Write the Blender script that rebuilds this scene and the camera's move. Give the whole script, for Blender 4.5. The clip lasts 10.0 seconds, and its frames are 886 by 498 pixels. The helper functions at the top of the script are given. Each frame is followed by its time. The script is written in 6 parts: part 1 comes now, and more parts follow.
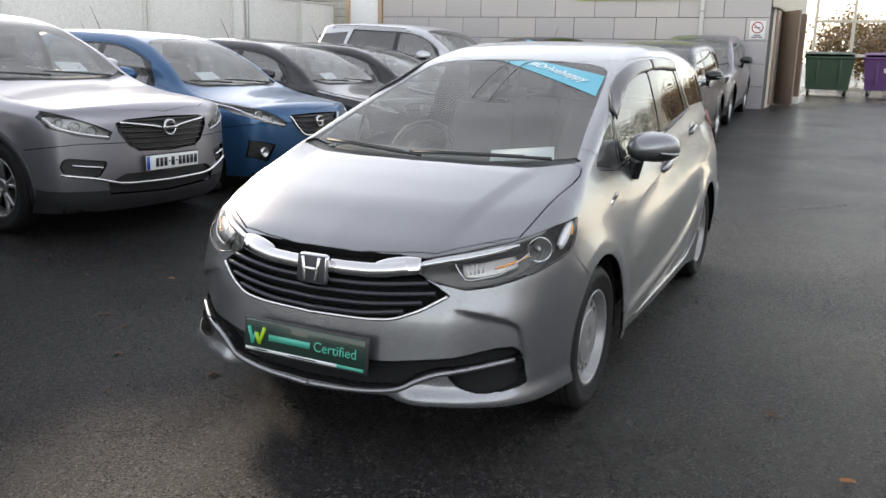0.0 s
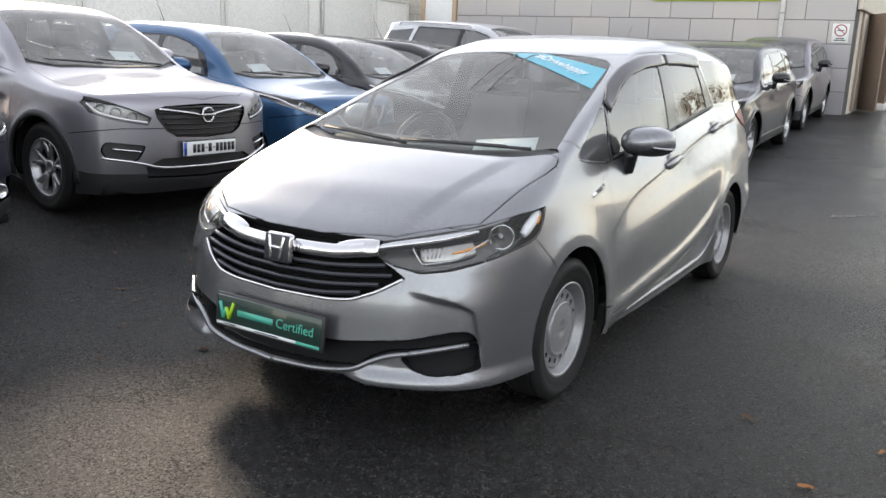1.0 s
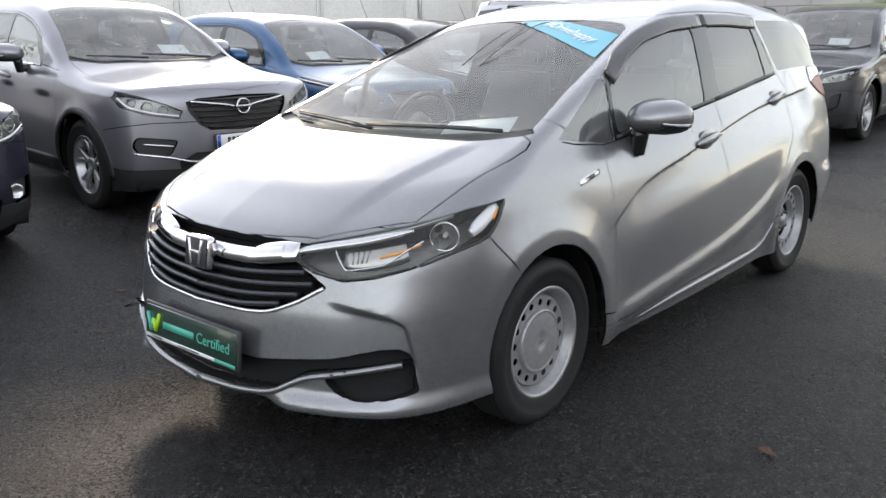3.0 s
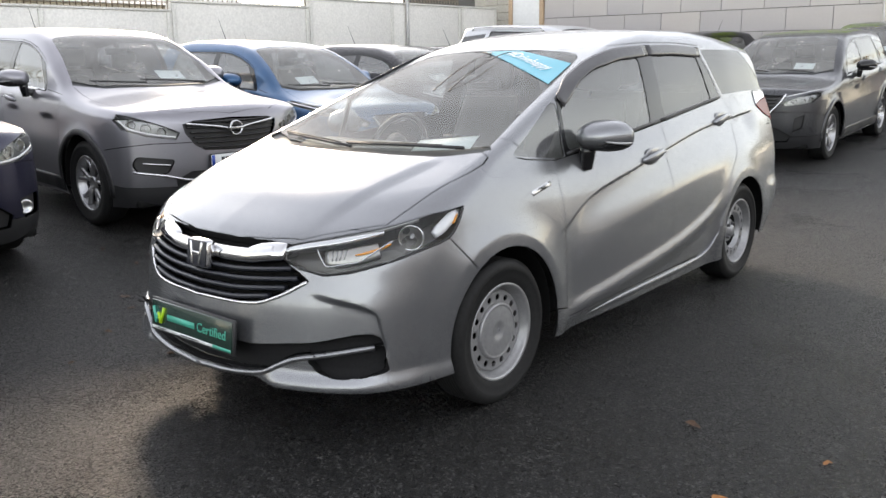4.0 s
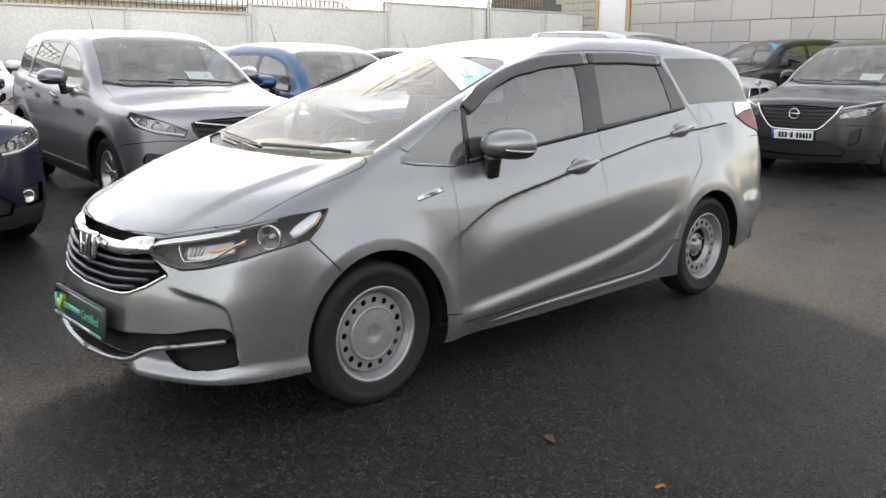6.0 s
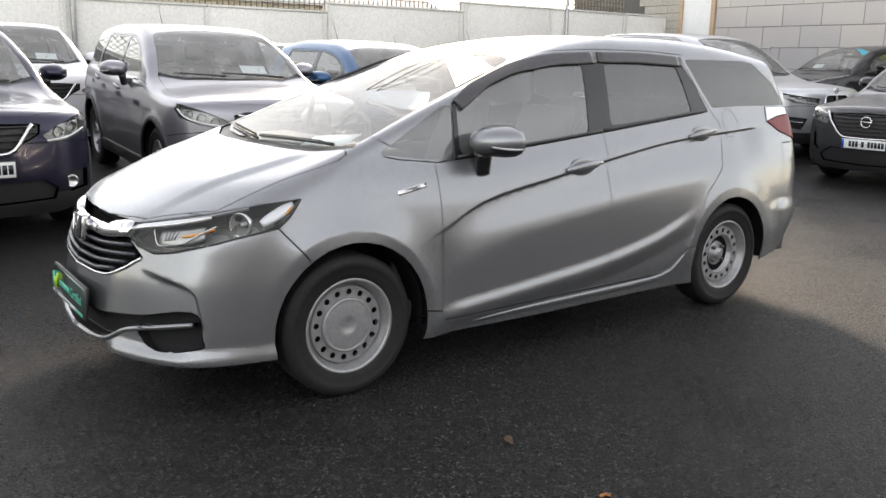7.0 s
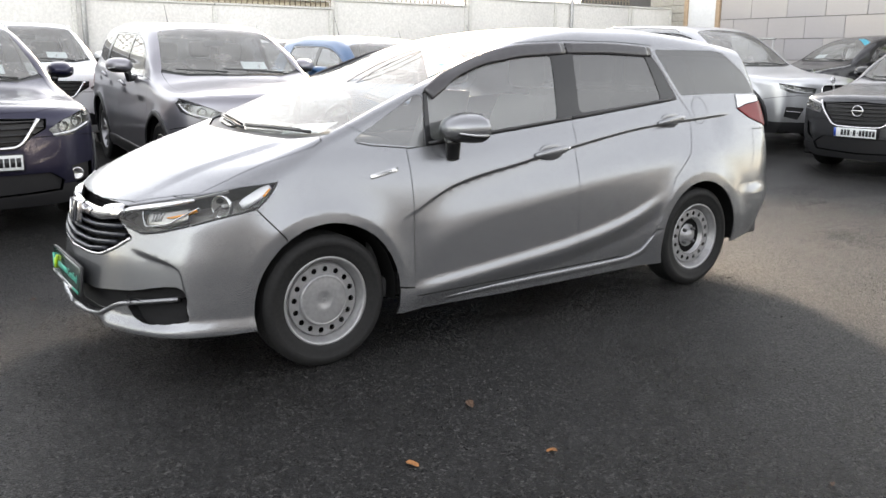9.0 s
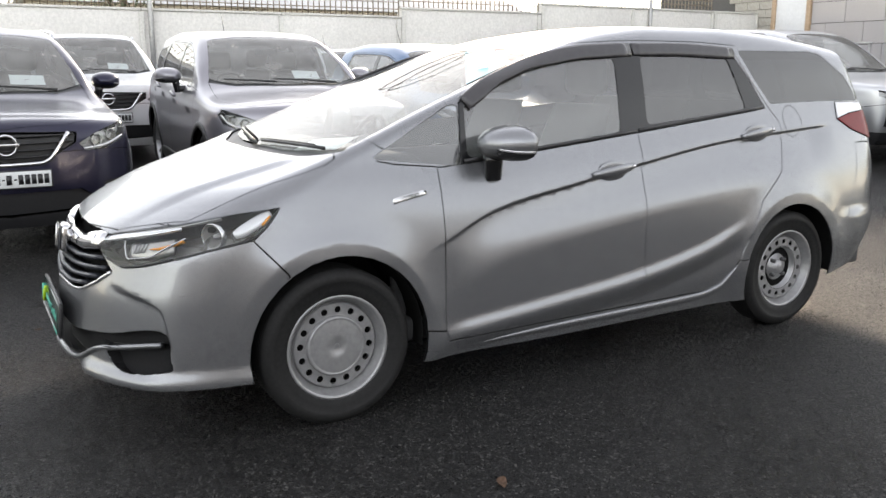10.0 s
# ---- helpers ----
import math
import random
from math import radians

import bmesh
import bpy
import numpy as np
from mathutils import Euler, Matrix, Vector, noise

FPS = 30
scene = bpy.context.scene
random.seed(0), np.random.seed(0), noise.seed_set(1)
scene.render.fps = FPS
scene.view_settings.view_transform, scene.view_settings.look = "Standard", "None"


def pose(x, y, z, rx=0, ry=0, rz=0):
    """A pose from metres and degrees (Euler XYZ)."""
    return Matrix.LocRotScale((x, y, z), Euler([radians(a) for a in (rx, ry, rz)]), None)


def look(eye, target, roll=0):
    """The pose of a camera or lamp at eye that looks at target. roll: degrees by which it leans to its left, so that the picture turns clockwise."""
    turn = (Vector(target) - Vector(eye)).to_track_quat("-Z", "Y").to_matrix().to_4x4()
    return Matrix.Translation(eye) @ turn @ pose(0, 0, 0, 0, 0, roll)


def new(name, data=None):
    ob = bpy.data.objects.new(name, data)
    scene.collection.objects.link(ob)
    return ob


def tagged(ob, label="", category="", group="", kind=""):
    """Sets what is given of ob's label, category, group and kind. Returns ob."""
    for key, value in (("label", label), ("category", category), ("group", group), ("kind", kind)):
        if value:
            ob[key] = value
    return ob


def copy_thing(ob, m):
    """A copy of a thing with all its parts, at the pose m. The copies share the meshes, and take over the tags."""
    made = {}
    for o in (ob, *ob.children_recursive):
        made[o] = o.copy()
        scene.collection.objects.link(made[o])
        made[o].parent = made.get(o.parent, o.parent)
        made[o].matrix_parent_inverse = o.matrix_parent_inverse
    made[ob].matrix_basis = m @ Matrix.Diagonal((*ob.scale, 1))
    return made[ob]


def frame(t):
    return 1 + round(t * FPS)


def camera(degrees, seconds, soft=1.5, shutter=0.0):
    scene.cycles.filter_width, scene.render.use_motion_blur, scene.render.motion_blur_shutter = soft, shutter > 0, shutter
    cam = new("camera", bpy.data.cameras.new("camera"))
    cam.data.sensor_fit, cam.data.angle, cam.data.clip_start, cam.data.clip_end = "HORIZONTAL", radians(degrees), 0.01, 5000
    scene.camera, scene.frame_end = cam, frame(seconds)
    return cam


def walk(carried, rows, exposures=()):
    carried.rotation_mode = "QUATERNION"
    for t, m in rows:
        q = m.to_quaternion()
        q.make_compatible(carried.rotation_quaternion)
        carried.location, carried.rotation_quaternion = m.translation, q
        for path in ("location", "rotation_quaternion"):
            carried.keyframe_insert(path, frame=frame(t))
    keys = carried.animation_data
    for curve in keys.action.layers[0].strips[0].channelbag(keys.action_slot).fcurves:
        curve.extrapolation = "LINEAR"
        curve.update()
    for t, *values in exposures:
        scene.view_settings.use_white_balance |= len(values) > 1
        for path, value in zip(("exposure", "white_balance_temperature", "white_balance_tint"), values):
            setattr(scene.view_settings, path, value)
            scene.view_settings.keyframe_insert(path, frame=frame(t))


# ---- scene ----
cam = camera(55.3, 10.0)
PATH = [
    (0, (1.758, -3.309, 1.451), (0.890, -1.565, 1.000), 1.32),
    (0.5, (2.001, -3.275, 1.435), (1.037, -1.583, 0.978), 0.84),
    (1, (2.167, -3.133, 1.416), (1.132, -1.483, 0.960), 2.21),
    (1.5, (2.294, -2.969, 1.426), (1.203, -1.357, 0.966), 1.65),
    (2, (2.444, -2.952, 1.434), (1.279, -1.391, 0.980), 0.56),
    (2.5, (2.378, -2.517, 1.389), (1.140, -1.023, 0.900), -0.06),
    (3, (2.405, -2.368, 1.367), (1.133, -0.905, 0.874), -0.72),
    (3.2, (2.426, -2.344, 1.363), (1.184, -0.856, 0.871), -0.85),
    (4.3, (2.869, -2.714, 1.411), (1.601, -1.227, 0.982), -0.70),
    (4.5, (2.906, -2.612, 1.418), (1.651, -1.115, 0.989), -0.40),
    (5, (3.092, -2.430, 1.401), (1.782, -0.980, 0.975), -0.60),
    (5.5, (3.319, -2.251, 1.402), (1.932, -0.876, 0.971), -0.62),
    (7, (3.745, -1.670, 1.375), (2.168, -0.517, 0.944), 1.10),
    (7.5, (3.982, -1.630, 1.370), (2.348, -0.561, 0.936), 0.69),
    (8, (4.138, -1.721, 1.365), (2.524, -0.622, 0.936), 1.35),
    (8.5, (4.255, -1.806, 1.369), (2.692, -0.633, 0.940), 1.12),
    (9, (4.070, -1.652, 1.360), (2.474, -0.531, 0.919), 0.45),
    (9.5, (3.658, -1.262, 1.330), (2.015, -0.221, 0.863), 0.14),
    (10, (3.651, -1.168, 1.332), (1.954, -0.196, 0.913), -0.05),
]
walk(cam, [(t, look(eye, target, roll)) for t, eye, target, roll in PATH], [(0.0, 2.0, 7250, 14), (1.0, 2.13, 7250, 14), (3.0, 2.17, 7150, 14), (5.0, 2.22, 7600, 14), (7.5, 2.2, 7600, 14), (8.5, 2.33, 7600, 14), (9.0, 2.5, 7550, 14), (9.5, 2.5, 7500, 14), (10.0, 2.28, 7500, 14)])

# ---- light ----
world = bpy.data.worlds.new("world")
scene.world = world
world.use_nodes = True
wt = world.node_tree
sky = wt.nodes.new("ShaderNodeTexSky")
sky.sky_type, sky.sun_disc = "NISHITA", False
sky.sun_elevation, sky.sun_rotation = radians(15), radians(-56)
sky.air_density, sky.dust_density, sky.ozone_density = 1.0, 0.2, 1.0
back = wt.nodes["Background"]
back.inputs["Strength"].default_value = 0.15
haze = wt.nodes.new("ShaderNodeHueSaturation")
haze.inputs["Saturation"].default_value = 0.5
wt.links.new(sky.outputs[0], haze.inputs["Color"])
# a thin even veil of cloud over the whole sky
veil = wt.nodes.new("ShaderNodeMix")
veil.data_type = "RGBA"
veil.inputs["Factor"].default_value = 0.2
veil.inputs["B"].default_value = (2.6, 2.75, 2.95, 1)
wt.links.new(haze.outputs[0], veil.inputs["A"])
wt.links.new(veil.outputs["Result"], back.inputs["Color"])
sun_dir = Vector((-math.sin(radians(56)) * math.cos(radians(15)), math.cos(radians(56)) * math.cos(radians(15)), math.sin(radians(15))))
sun = new("sun", bpy.data.lights.new("sun", "SUN"))
sun.data.energy, sun.data.angle, sun.data.color = 0.85, radians(8), (1.0, 0.88, 0.74)
sun.matrix_basis = look(sun_dir * 60, (0, 0, 0))

# ---- shapes: smooth keyed curves and car bodies as blended surfaces ----
def keyed(keys):
    """A smooth curve through (a, b) keys that does not overshoot; flat slopes carry on past the ends."""
    ka = np.array([k[0] for k in keys], float)
    kb = np.array([k[1] for k in keys], float)
    h = np.diff(ka)
    d = np.diff(kb) / h
    m = np.empty(len(ka))
    m[0], m[-1] = d[0], d[-1]
    for i in range(1, len(ka) - 1):
        m[i] = 0.0 if d[i - 1] * d[i] <= 0 else (h[i - 1] + h[i]) / (h[i - 1] / d[i] + h[i] / d[i - 1])

    t = np.linspace(ka[0], ka[-1], 3000)
    i = np.clip(np.searchsorted(ka, t) - 1, 0, len(ka) - 2)
    c = (t - ka[i]) / h[i]
    out = ((2 * c ** 3 - 3 * c ** 2 + 1) * kb[i] + (c ** 3 - 2 * c ** 2 + c) * h[i] * m[i]
           + (-2 * c ** 3 + 3 * c ** 2) * kb[i + 1] + (c ** 3 - c ** 2) * h[i] * m[i + 1])
    t = np.concatenate([[ka[0] - 9], t, [ka[-1] + 9]])
    out = np.concatenate([[kb[0] - 9 * m[0]], out, [kb[-1] + 9 * m[-1]]])

    def f(u):
        return np.interp(u, t, out)
    return f


def smax(a, b, k):
    h = np.maximum(k - np.abs(a - b), 0) / k
    return np.maximum(a, b) + h * h * k / 4


def ramp(t, a, b):
    s = np.clip((t - a) / (b - a), 0, 1)
    return s * s * (3 - 2 * s)


class Body:
    """A car's skin: forward is -y, the left side +x, the front axle at y = 0, the ground at z = 0."""

    def __init__(self, top, nose, nose_bow, tail, tail_bow, width, belt, section, crown, blend, wheelbase,
                 wheel_r=0.3, flare=0.012, swage=None, swage_depth=0.014, swage_range=(0.3, 3.0), low=None, extra=None, waist=None, arch=None):
        self.top, self.nose, self.nose_bow, self.tail, self.tail_bow = (keyed(k) for k in (top, nose, nose_bow, tail, tail_bow))
        self.width, self.belt, self.section, self.crown, self.blend = (keyed(k) for k in (width, belt, section, crown, blend))
        self.swage, self.low = (keyed(swage) if swage else None), (keyed(low) if low else None)
        self.swage_depth, self.swage_range, self.wheelbase, self.wheel_r, self.flare, self.extra = swage_depth, swage_range, wheelbase, wheel_r, flare, extra
        self.waist, self.arch = (keyed(waist) if waist else None), arch
        self.y0 = min(b for a, b in nose)
        self.y1 = max(b for a, b in tail)
        self.half = max(b for a, b in width)
        self.height = max(b for a, b in top)

    def side(self, y, z):
        """Half the width at that place."""
        x = self.width(y) - self.section(z - self.belt(y))
        if self.waist:
            x = x - self.waist(y) * ramp(z, 0.55, 1.08)
        for axle in (0.0, self.wheelbase):
            r = np.hypot(y - axle, z - self.wheel_r)
            if self.arch:
                fall = np.clip((r - self.arch) / 0.14, 0, 1)
                x = x + self.flare * (1 - fall * (2 - fall)) * (z < 0.9)
            else:
                x = x + self.flare * np.exp(-((r - self.wheel_r * 1.2) / 0.055) ** 2) * (z < 0.9)
        if self.swage:
            t = self.swage(y) - z
            fade = ramp(y, self.swage_range[0], self.swage_range[0] + 0.35) * (1 - ramp(y, self.swage_range[1] - 0.25, self.swage_range[1]))
            x = x - fade * self.swage_depth * ramp(t, 0.0, 0.018) * (1 - ramp(t, 0.035, 0.24))
        if self.low:
            t = self.low(y) - z
            fade = ramp(y, 0.35, 0.6) * (1 - ramp(y, self.wheelbase - 0.55, self.wheelbase - 0.3))
            x = x + fade * (0.014 * ramp(t, -0.06, 0.0) - 0.026 * ramp(t, 0.0, 0.10))
        return x

    def field(self, x, y, z):
        """Below zero inside the car."""
        x = np.abs(x)
        a = z - (self.top(y) - self.crown(y) * (x / self.half) ** 2.2)
        b = x - self.side(y, z)
        c = self.nose(z) + self.nose_bow(x) - y
        d = y - (self.tail(z) - self.tail_bow(x))
        f = smax(a, b, self.blend(y))
        f = smax(smax(f, c, 0.07), d, 0.07)
        if self.extra:
            f = f + self.extra(x, y, z)
        return f

    def meet(self, p, q, steps=44):
        """Where the way from p (outside) to q (inside) meets the skin, for rows of points."""
        lo, hi = np.zeros(len(p)), np.ones(len(p))
        for _ in range(steps):
            mid = (lo + hi) / 2
            g = p + (q - p) * mid[:, None]
            out = self.field(g[:, 0], g[:, 1], g[:, 2]) > 0
            lo, hi = np.where(out, mid, lo), np.where(out, hi, mid)
        return p + (q - p) * hi[:, None]

    def normal(self, p, e=0.004):
        g = np.stack([self.field(*(p + e * np.eye(3)[i]).T) - self.field(*(p - e * np.eye(3)[i]).T) for i in range(3)], 1)
        return g / np.maximum(np.linalg.norm(g, axis=1), 1e-9)[:, None]

    def at(self, axis, pts):
        """Points of the skin seen along an axis: 'x' takes (y, z), 'y' the front's (x, z), 'z' (x, y), 'r' the rear's (x, z)."""
        a = np.array(pts, float)
        u, v = a[:, 0], a[:, 1]
        one = np.ones(len(a))
        if axis == "x":
            p, q = np.stack([one * 1.3, u, v], 1), np.stack([one * 0.05, u, v], 1)
        elif axis == "y":
            p, q = np.stack([u, one * (self.y0 - 0.3), v], 1), np.stack([u, one * 0.6, v], 1)
        elif axis == "r":
            p, q = np.stack([u, one * (self.y1 + 0.3), v], 1), np.stack([u, one * (self.y1 - 1.2), v], 1)
        else:
            p, q = np.stack([u, v, one * 2.2], 1), np.stack([u, v, one * 0.4], 1)
        s = self.meet(p, q)
        return s, self.normal(s)

    def grid(self, step):
        """The left half's skin as points and quads."""
        e = 0.03
        bx, by0, by1, bz0, bz1 = self.half + e, self.y0 - e, self.y1 + e, 0.08, self.height + e
        nx, ny, nz = round(bx / step), round((by1 - by0) / step), round((bz1 - bz0) / step)
        gx, gy, gz = np.linspace(0, bx, nx + 1), np.linspace(by0, by1, ny + 1), np.linspace(bz0, bz1, nz + 1)
        faces = []
        ends = []

        def sheet(f, n, m):
            base = sum(len(a) for a in ends)
            ends.append(np.array([f(i, j) for i in range(n + 1) for j in range(m + 1)], float))
            for i in range(n):
                for j in range(m):
                    k = base + i * (m + 1) + j
                    faces.append((k, k + 1, k + m + 2, k + m + 1))
        sheet(lambda i, j: (bx, gy[i], gz[j]), ny, nz)
        sheet(lambda i, j: (gx[j], gy[i], bz1), ny, nx)
        sheet(lambda i, j: (gx[j], by0, gz[i]), nz, nx)
        sheet(lambda i, j: (gx[j], by1, gz[i]), nz, nx)
        p = np.concatenate(ends)
        q = np.stack([np.minimum(p[:, 0], 0.4), np.clip(p[:, 1], self.y0 + 0.5, self.y1 - 0.6), np.clip(p[:, 2], 0.42, 0.68)], 1)
        return self.meet(p, q), faces


def hero_relief(x, y, z):
    """What stands out of the estate car's plain skin: bumper hollow, chin wings, hood ridges, rear bumper edge."""
    here = 1 - ramp(y, -0.50, -0.34)
    t = 0.572 - 0.27 * (x - 0.58) - 3.0 * np.maximum(x - 0.66, 0) ** 2 - z
    hollow = 0.034 * ramp(t, 0.0, 0.030) * ramp(z, 0.30, 0.40) * ramp(x, 0.49, 0.70) * (1 - ramp(x - 0.2 * (0.53 - z), 0.702, 0.734))
    wing = 0.030 * ramp(x, 0.32, 0.44) * (1 - ramp(z, 0.235, 0.305))
    ridge = 0.44 + 0.16 * (y + 0.7)
    hood = 0.011 * (1 - ramp(x, ridge - 0.05, ridge + 0.03)) * ramp(y, -0.74, -0.5) * (1 - ramp(y, -0.12, 0.02)) * ramp(z, 0.6, 0.75)
    rear = 0.030 * ramp(y, 2.86, 3.15) * (1 - ramp(z, 0.525, 0.60)) * ramp(z, 0.2, 0.5)
    return here * hollow - wing * (1 - ramp(y, -0.30, -0.16)) - hood - rear


HERO = Body(
    top=[(-0.86, 0.69), (-0.78, 0.755), (-0.6, 0.838), (-0.3, 0.932), (0.0, 1.008), (0.12, 1.048), (0.45, 1.175), (0.81, 1.308), (1.0, 1.378),
         (1.25, 1.456), (1.5, 1.508), (1.8, 1.538), (2.2, 1.54), (2.6, 1.518), (3.0, 1.472), (3.3, 1.425)],
    nose=[(0.15, -0.82), (0.20, -0.868), (0.26, -0.884), (0.34, -0.880), (0.42, -0.870), (0.52, -0.855), (0.62, -0.825), (0.70, -0.797), (0.76, -0.755), (0.85, -0.60)],
    nose_bow=[(0, 0), (0.3, 0.028), (0.5, 0.09), (0.65, 0.17), (0.74, 0.25), (0.80, 0.36), (0.86, 0.6)],
    tail=[(0.2, 3.33), (0.35, 3.43), (0.5, 3.49), (0.7, 3.50), (0.9, 3.47), (1.0, 3.45), (1.2, 3.37), (1.4, 3.28), (1.5, 3.27)],
    tail_bow=[(0, 0), (0.4, 0.03), (0.6, 0.09), (0.7, 0.16), (0.78, 0.28), (0.85, 0.5)],
    width=[(-0.7, 0.80), (-0.35, 0.828), (0.0, 0.838), (0.4, 0.838), (1.3, 0.845), (2.1, 0.842), (2.53, 0.838), (2.9, 0.815), (3.2, 0.785), (3.5, 0.735)],
    belt=[(-0.8, 0.97), (0.2, 0.985), (0.55, 0.965), (1.44, 1.03), (2.23, 1.11), (3.1, 1.15)],
    section=[(-0.85, 0.012), (-0.72, 0.0), (-0.55, 0.002), (-0.38, 0.004), (-0.2, 0.03), (-0.10, 0.06), (0.0, 0.10), (0.2, 0.16), (0.42, 0.245), (0.55, 0.32)],
    crown=[(-0.8, 0.09), (-0.3, 0.06), (0.1, 0.018), (0.5, 0.022), (1.0, 0.034), (1.6, 0.05), (3.3, 0.06)],
    blend=[(-0.8, 0.10), (-0.2, 0.08), (0.1, 0.045), (0.5, 0.045), (1.0, 0.05), (1.5, 0.08), (3.0, 0.09), (3.4, 0.08)],
    wheelbase=2.53, wheel_r=0.30, flare=0.017,
    swage=[(0.3, 0.60), (0.45, 0.66), (0.7, 0.765), (1.14, 0.85), (1.457, 0.903), (2.08, 0.985), (2.8, 1.03)], swage_range=(0.36, 2.95), swage_depth=0.021, arch=0.408,
    low=[(0.4, 0.27), (1.0, 0.33), (1.47, 0.385), (1.85, 0.46), (2.2, 0.58)], extra=hero_relief,
    waist=[(-0.9, 0.0), (0.9, 0.0), (1.5, 0.012), (2.2, 0.05), (2.6, 0.062), (3.2, 0.055), (3.5, 0.05)])

# ---- materials ----
def material(name):
    m = bpy.data.materials.new(name)
    m.use_nodes = True
    nodes = m.node_tree.nodes
    return m, m.node_tree, nodes["Principled BSDF"], nodes["Material Output"]


def node(tree, kind, **values):
    n = tree.nodes.new(kind)
    for key, value in values.items():
        n.inputs[key.replace("_", " ")].default_value = value
    return n


def mapped(tree, scale=(1, 1, 1), world=False):
    """Texture coordinates in metres."""
    c = tree.nodes.new("ShaderNodeNewGeometry" if world else "ShaderNodeTexCoord")
    mp = node(tree, "ShaderNodeMapping", Scale=scale)
    tree.links.new(c.outputs["Position" if world else "Object"], mp.inputs["Vector"])
    return mp.outputs["Vector"]


def noise_of(tree, vector, scale, detail=4.0, rough=0.6):
    n = node(tree, "ShaderNodeTexNoise", Scale=scale, Detail=detail, Roughness=rough)
    tree.links.new(vector, n.inputs["Vector"])
    return n.outputs["Fac"]


def spread(tree, value, a, b, lo=0.3, hi=0.7):
    """A value from lo..hi to a..b."""
    r = node(tree, "ShaderNodeMapRange", From_Min=lo, From_Max=hi, To_Min=a, To_Max=b)
    tree.links.new(value, r.inputs["Value"])
    return r.outputs["Result"]


def blend_colors(tree, fac, a, b):
    mx = tree.nodes.new("ShaderNodeMix")
    mx.data_type = "RGBA"
    for socket, v in ((mx.inputs[0], fac), (mx.inputs[6], a), (mx.inputs[7], b)):
        if isinstance(v, (tuple, float)):
            socket.default_value = (*v, 1) if isinstance(v, tuple) else v
        else:
            tree.links.new(v, socket)
    return mx.outputs[2]


def relief(tree, bsdf, height, strength, distance):
    b = node(tree, "ShaderNodeBump", Strength=strength, Distance=distance)
    tree.links.new(height, b.inputs["Height"])
    tree.links.new(b.outputs["Normal"], bsdf.inputs["Normal"])


def simple(name, color, rough=0.5, metal=0.0, wear=0.15, scale=30.0, bump=0.0, coat=0.0, grime=2.0):
    """A surface with fine grain and broad stains of its own colour."""
    m, t, b, _ = material(name)
    v = mapped(t)
    fine, broad = noise_of(t, v, scale), noise_of(t, v, grime, 3)
    dark = tuple(c * (1 - wear) for c in color)
    light = tuple(min(1, c * (1 + wear * 0.6)) for c in color)
    c1 = blend_colors(t, spread(t, fine, 0, 1), dark, light)
    c2 = blend_colors(t, spread(t, broad, 0, wear, 0.45, 0.75), c1, tuple(c * 0.6 + 0.02 for c in color))
    t.links.new(c2, b.inputs["Base Color"])
    t.links.new(spread(t, broad, max(0.02, rough * 0.85), min(1, rough * 1.2)), b.inputs["Roughness"])
    b.inputs["Metallic"].default_value = metal
    b.inputs["Coat Weight"].default_value = coat
    b.inputs["Coat Roughness"].default_value = 0.04
    if bump:
        relief(t, b, fine, 0.5, bump)
    return m


def car_paint(name, color, metal=0.75, rough=0.34, dirt=0.10):
    """Metallic car paint: flakes under a clear coat, with a thin film of road dirt."""
    m, t, b, _ = material(name)
    v = mapped(t)
    flake = noise_of(t, v, 900, 2)
    film = noise_of(t, v, 1.6, 5)
    spots = noise_of(t, v, 45, 6)
    c1 = blend_colors(t, spread(t, flake, 0, 1, 0.35, 0.65), tuple(c * 0.86 for c in color), tuple(min(1, c * 1.12) for c in color))
    c2 = blend_colors(t, spread(t, film, 0.0, dirt, 0.4, 0.75), c1, (0.13, 0.125, 0.115))
    t.links.new(c2, b.inputs["Base Color"])
    t.links.new(spread(t, flake, rough * 0.9, rough * 1.15), b.inputs["Roughness"])
    b.inputs["Metallic"].default_value = metal
    b.inputs["Coat Weight"].default_value = 0.45
    t.links.new(spread(t, spots, 0.03, 0.11), b.inputs["Coat Roughness"])
    return m


def pane(name, tint, rough=0.01, strength=1.0, ior=1.6, film=0.0):
    """Window glass: clear or tinted, mirroring more at a slant."""
    m, t, b, out = material(name)
    t.nodes.remove(b)
    clear = node(t, "ShaderNodeBsdfTransparent", Color=(*tint, 1))
    gloss = node(t, "ShaderNodeBsdfAnisotropic", Color=(strength, strength, strength, 1), Roughness=rough)
    slant = node(t, "ShaderNodeLayerWeight", Blend=0.5)
    steep = t.nodes.new("ShaderNodeMath")
    steep.operation = "POWER"
    steep.inputs[1].default_value = 6.5
    t.links.new(slant.outputs["Facing"], steep.inputs[0])
    mix = t.nodes.new("ShaderNodeMixShader")
    t.links.new(spread(t, steep.outputs[0], ((ior - 1) / (ior + 1)) ** 2, 1.0, 0.0, 1.0), mix.inputs[0])
    # pale diffuse film paints a milky glare haze into the pane
    hazed = t.nodes.new("ShaderNodeMixShader")
    glare_film = node(t, "ShaderNodeBsdfDiffuse", Color=(0.6, 0.59, 0.57, 1))
    t.links.new(spread(t, noise_of(t, mapped(t), 5.0, 5), film * 0.6, film * 1.5), hazed.inputs[0])
    t.links.new(clear.outputs[0], hazed.inputs[1])
    t.links.new(glare_film.outputs[0], hazed.inputs[2])
    t.links.new(hazed.outputs[0], mix.inputs[1])
    t.links.new(gloss.outputs[0], mix.inputs[2])
    t.links.new(mix.outputs[0], out.inputs["Surface"])
    return m


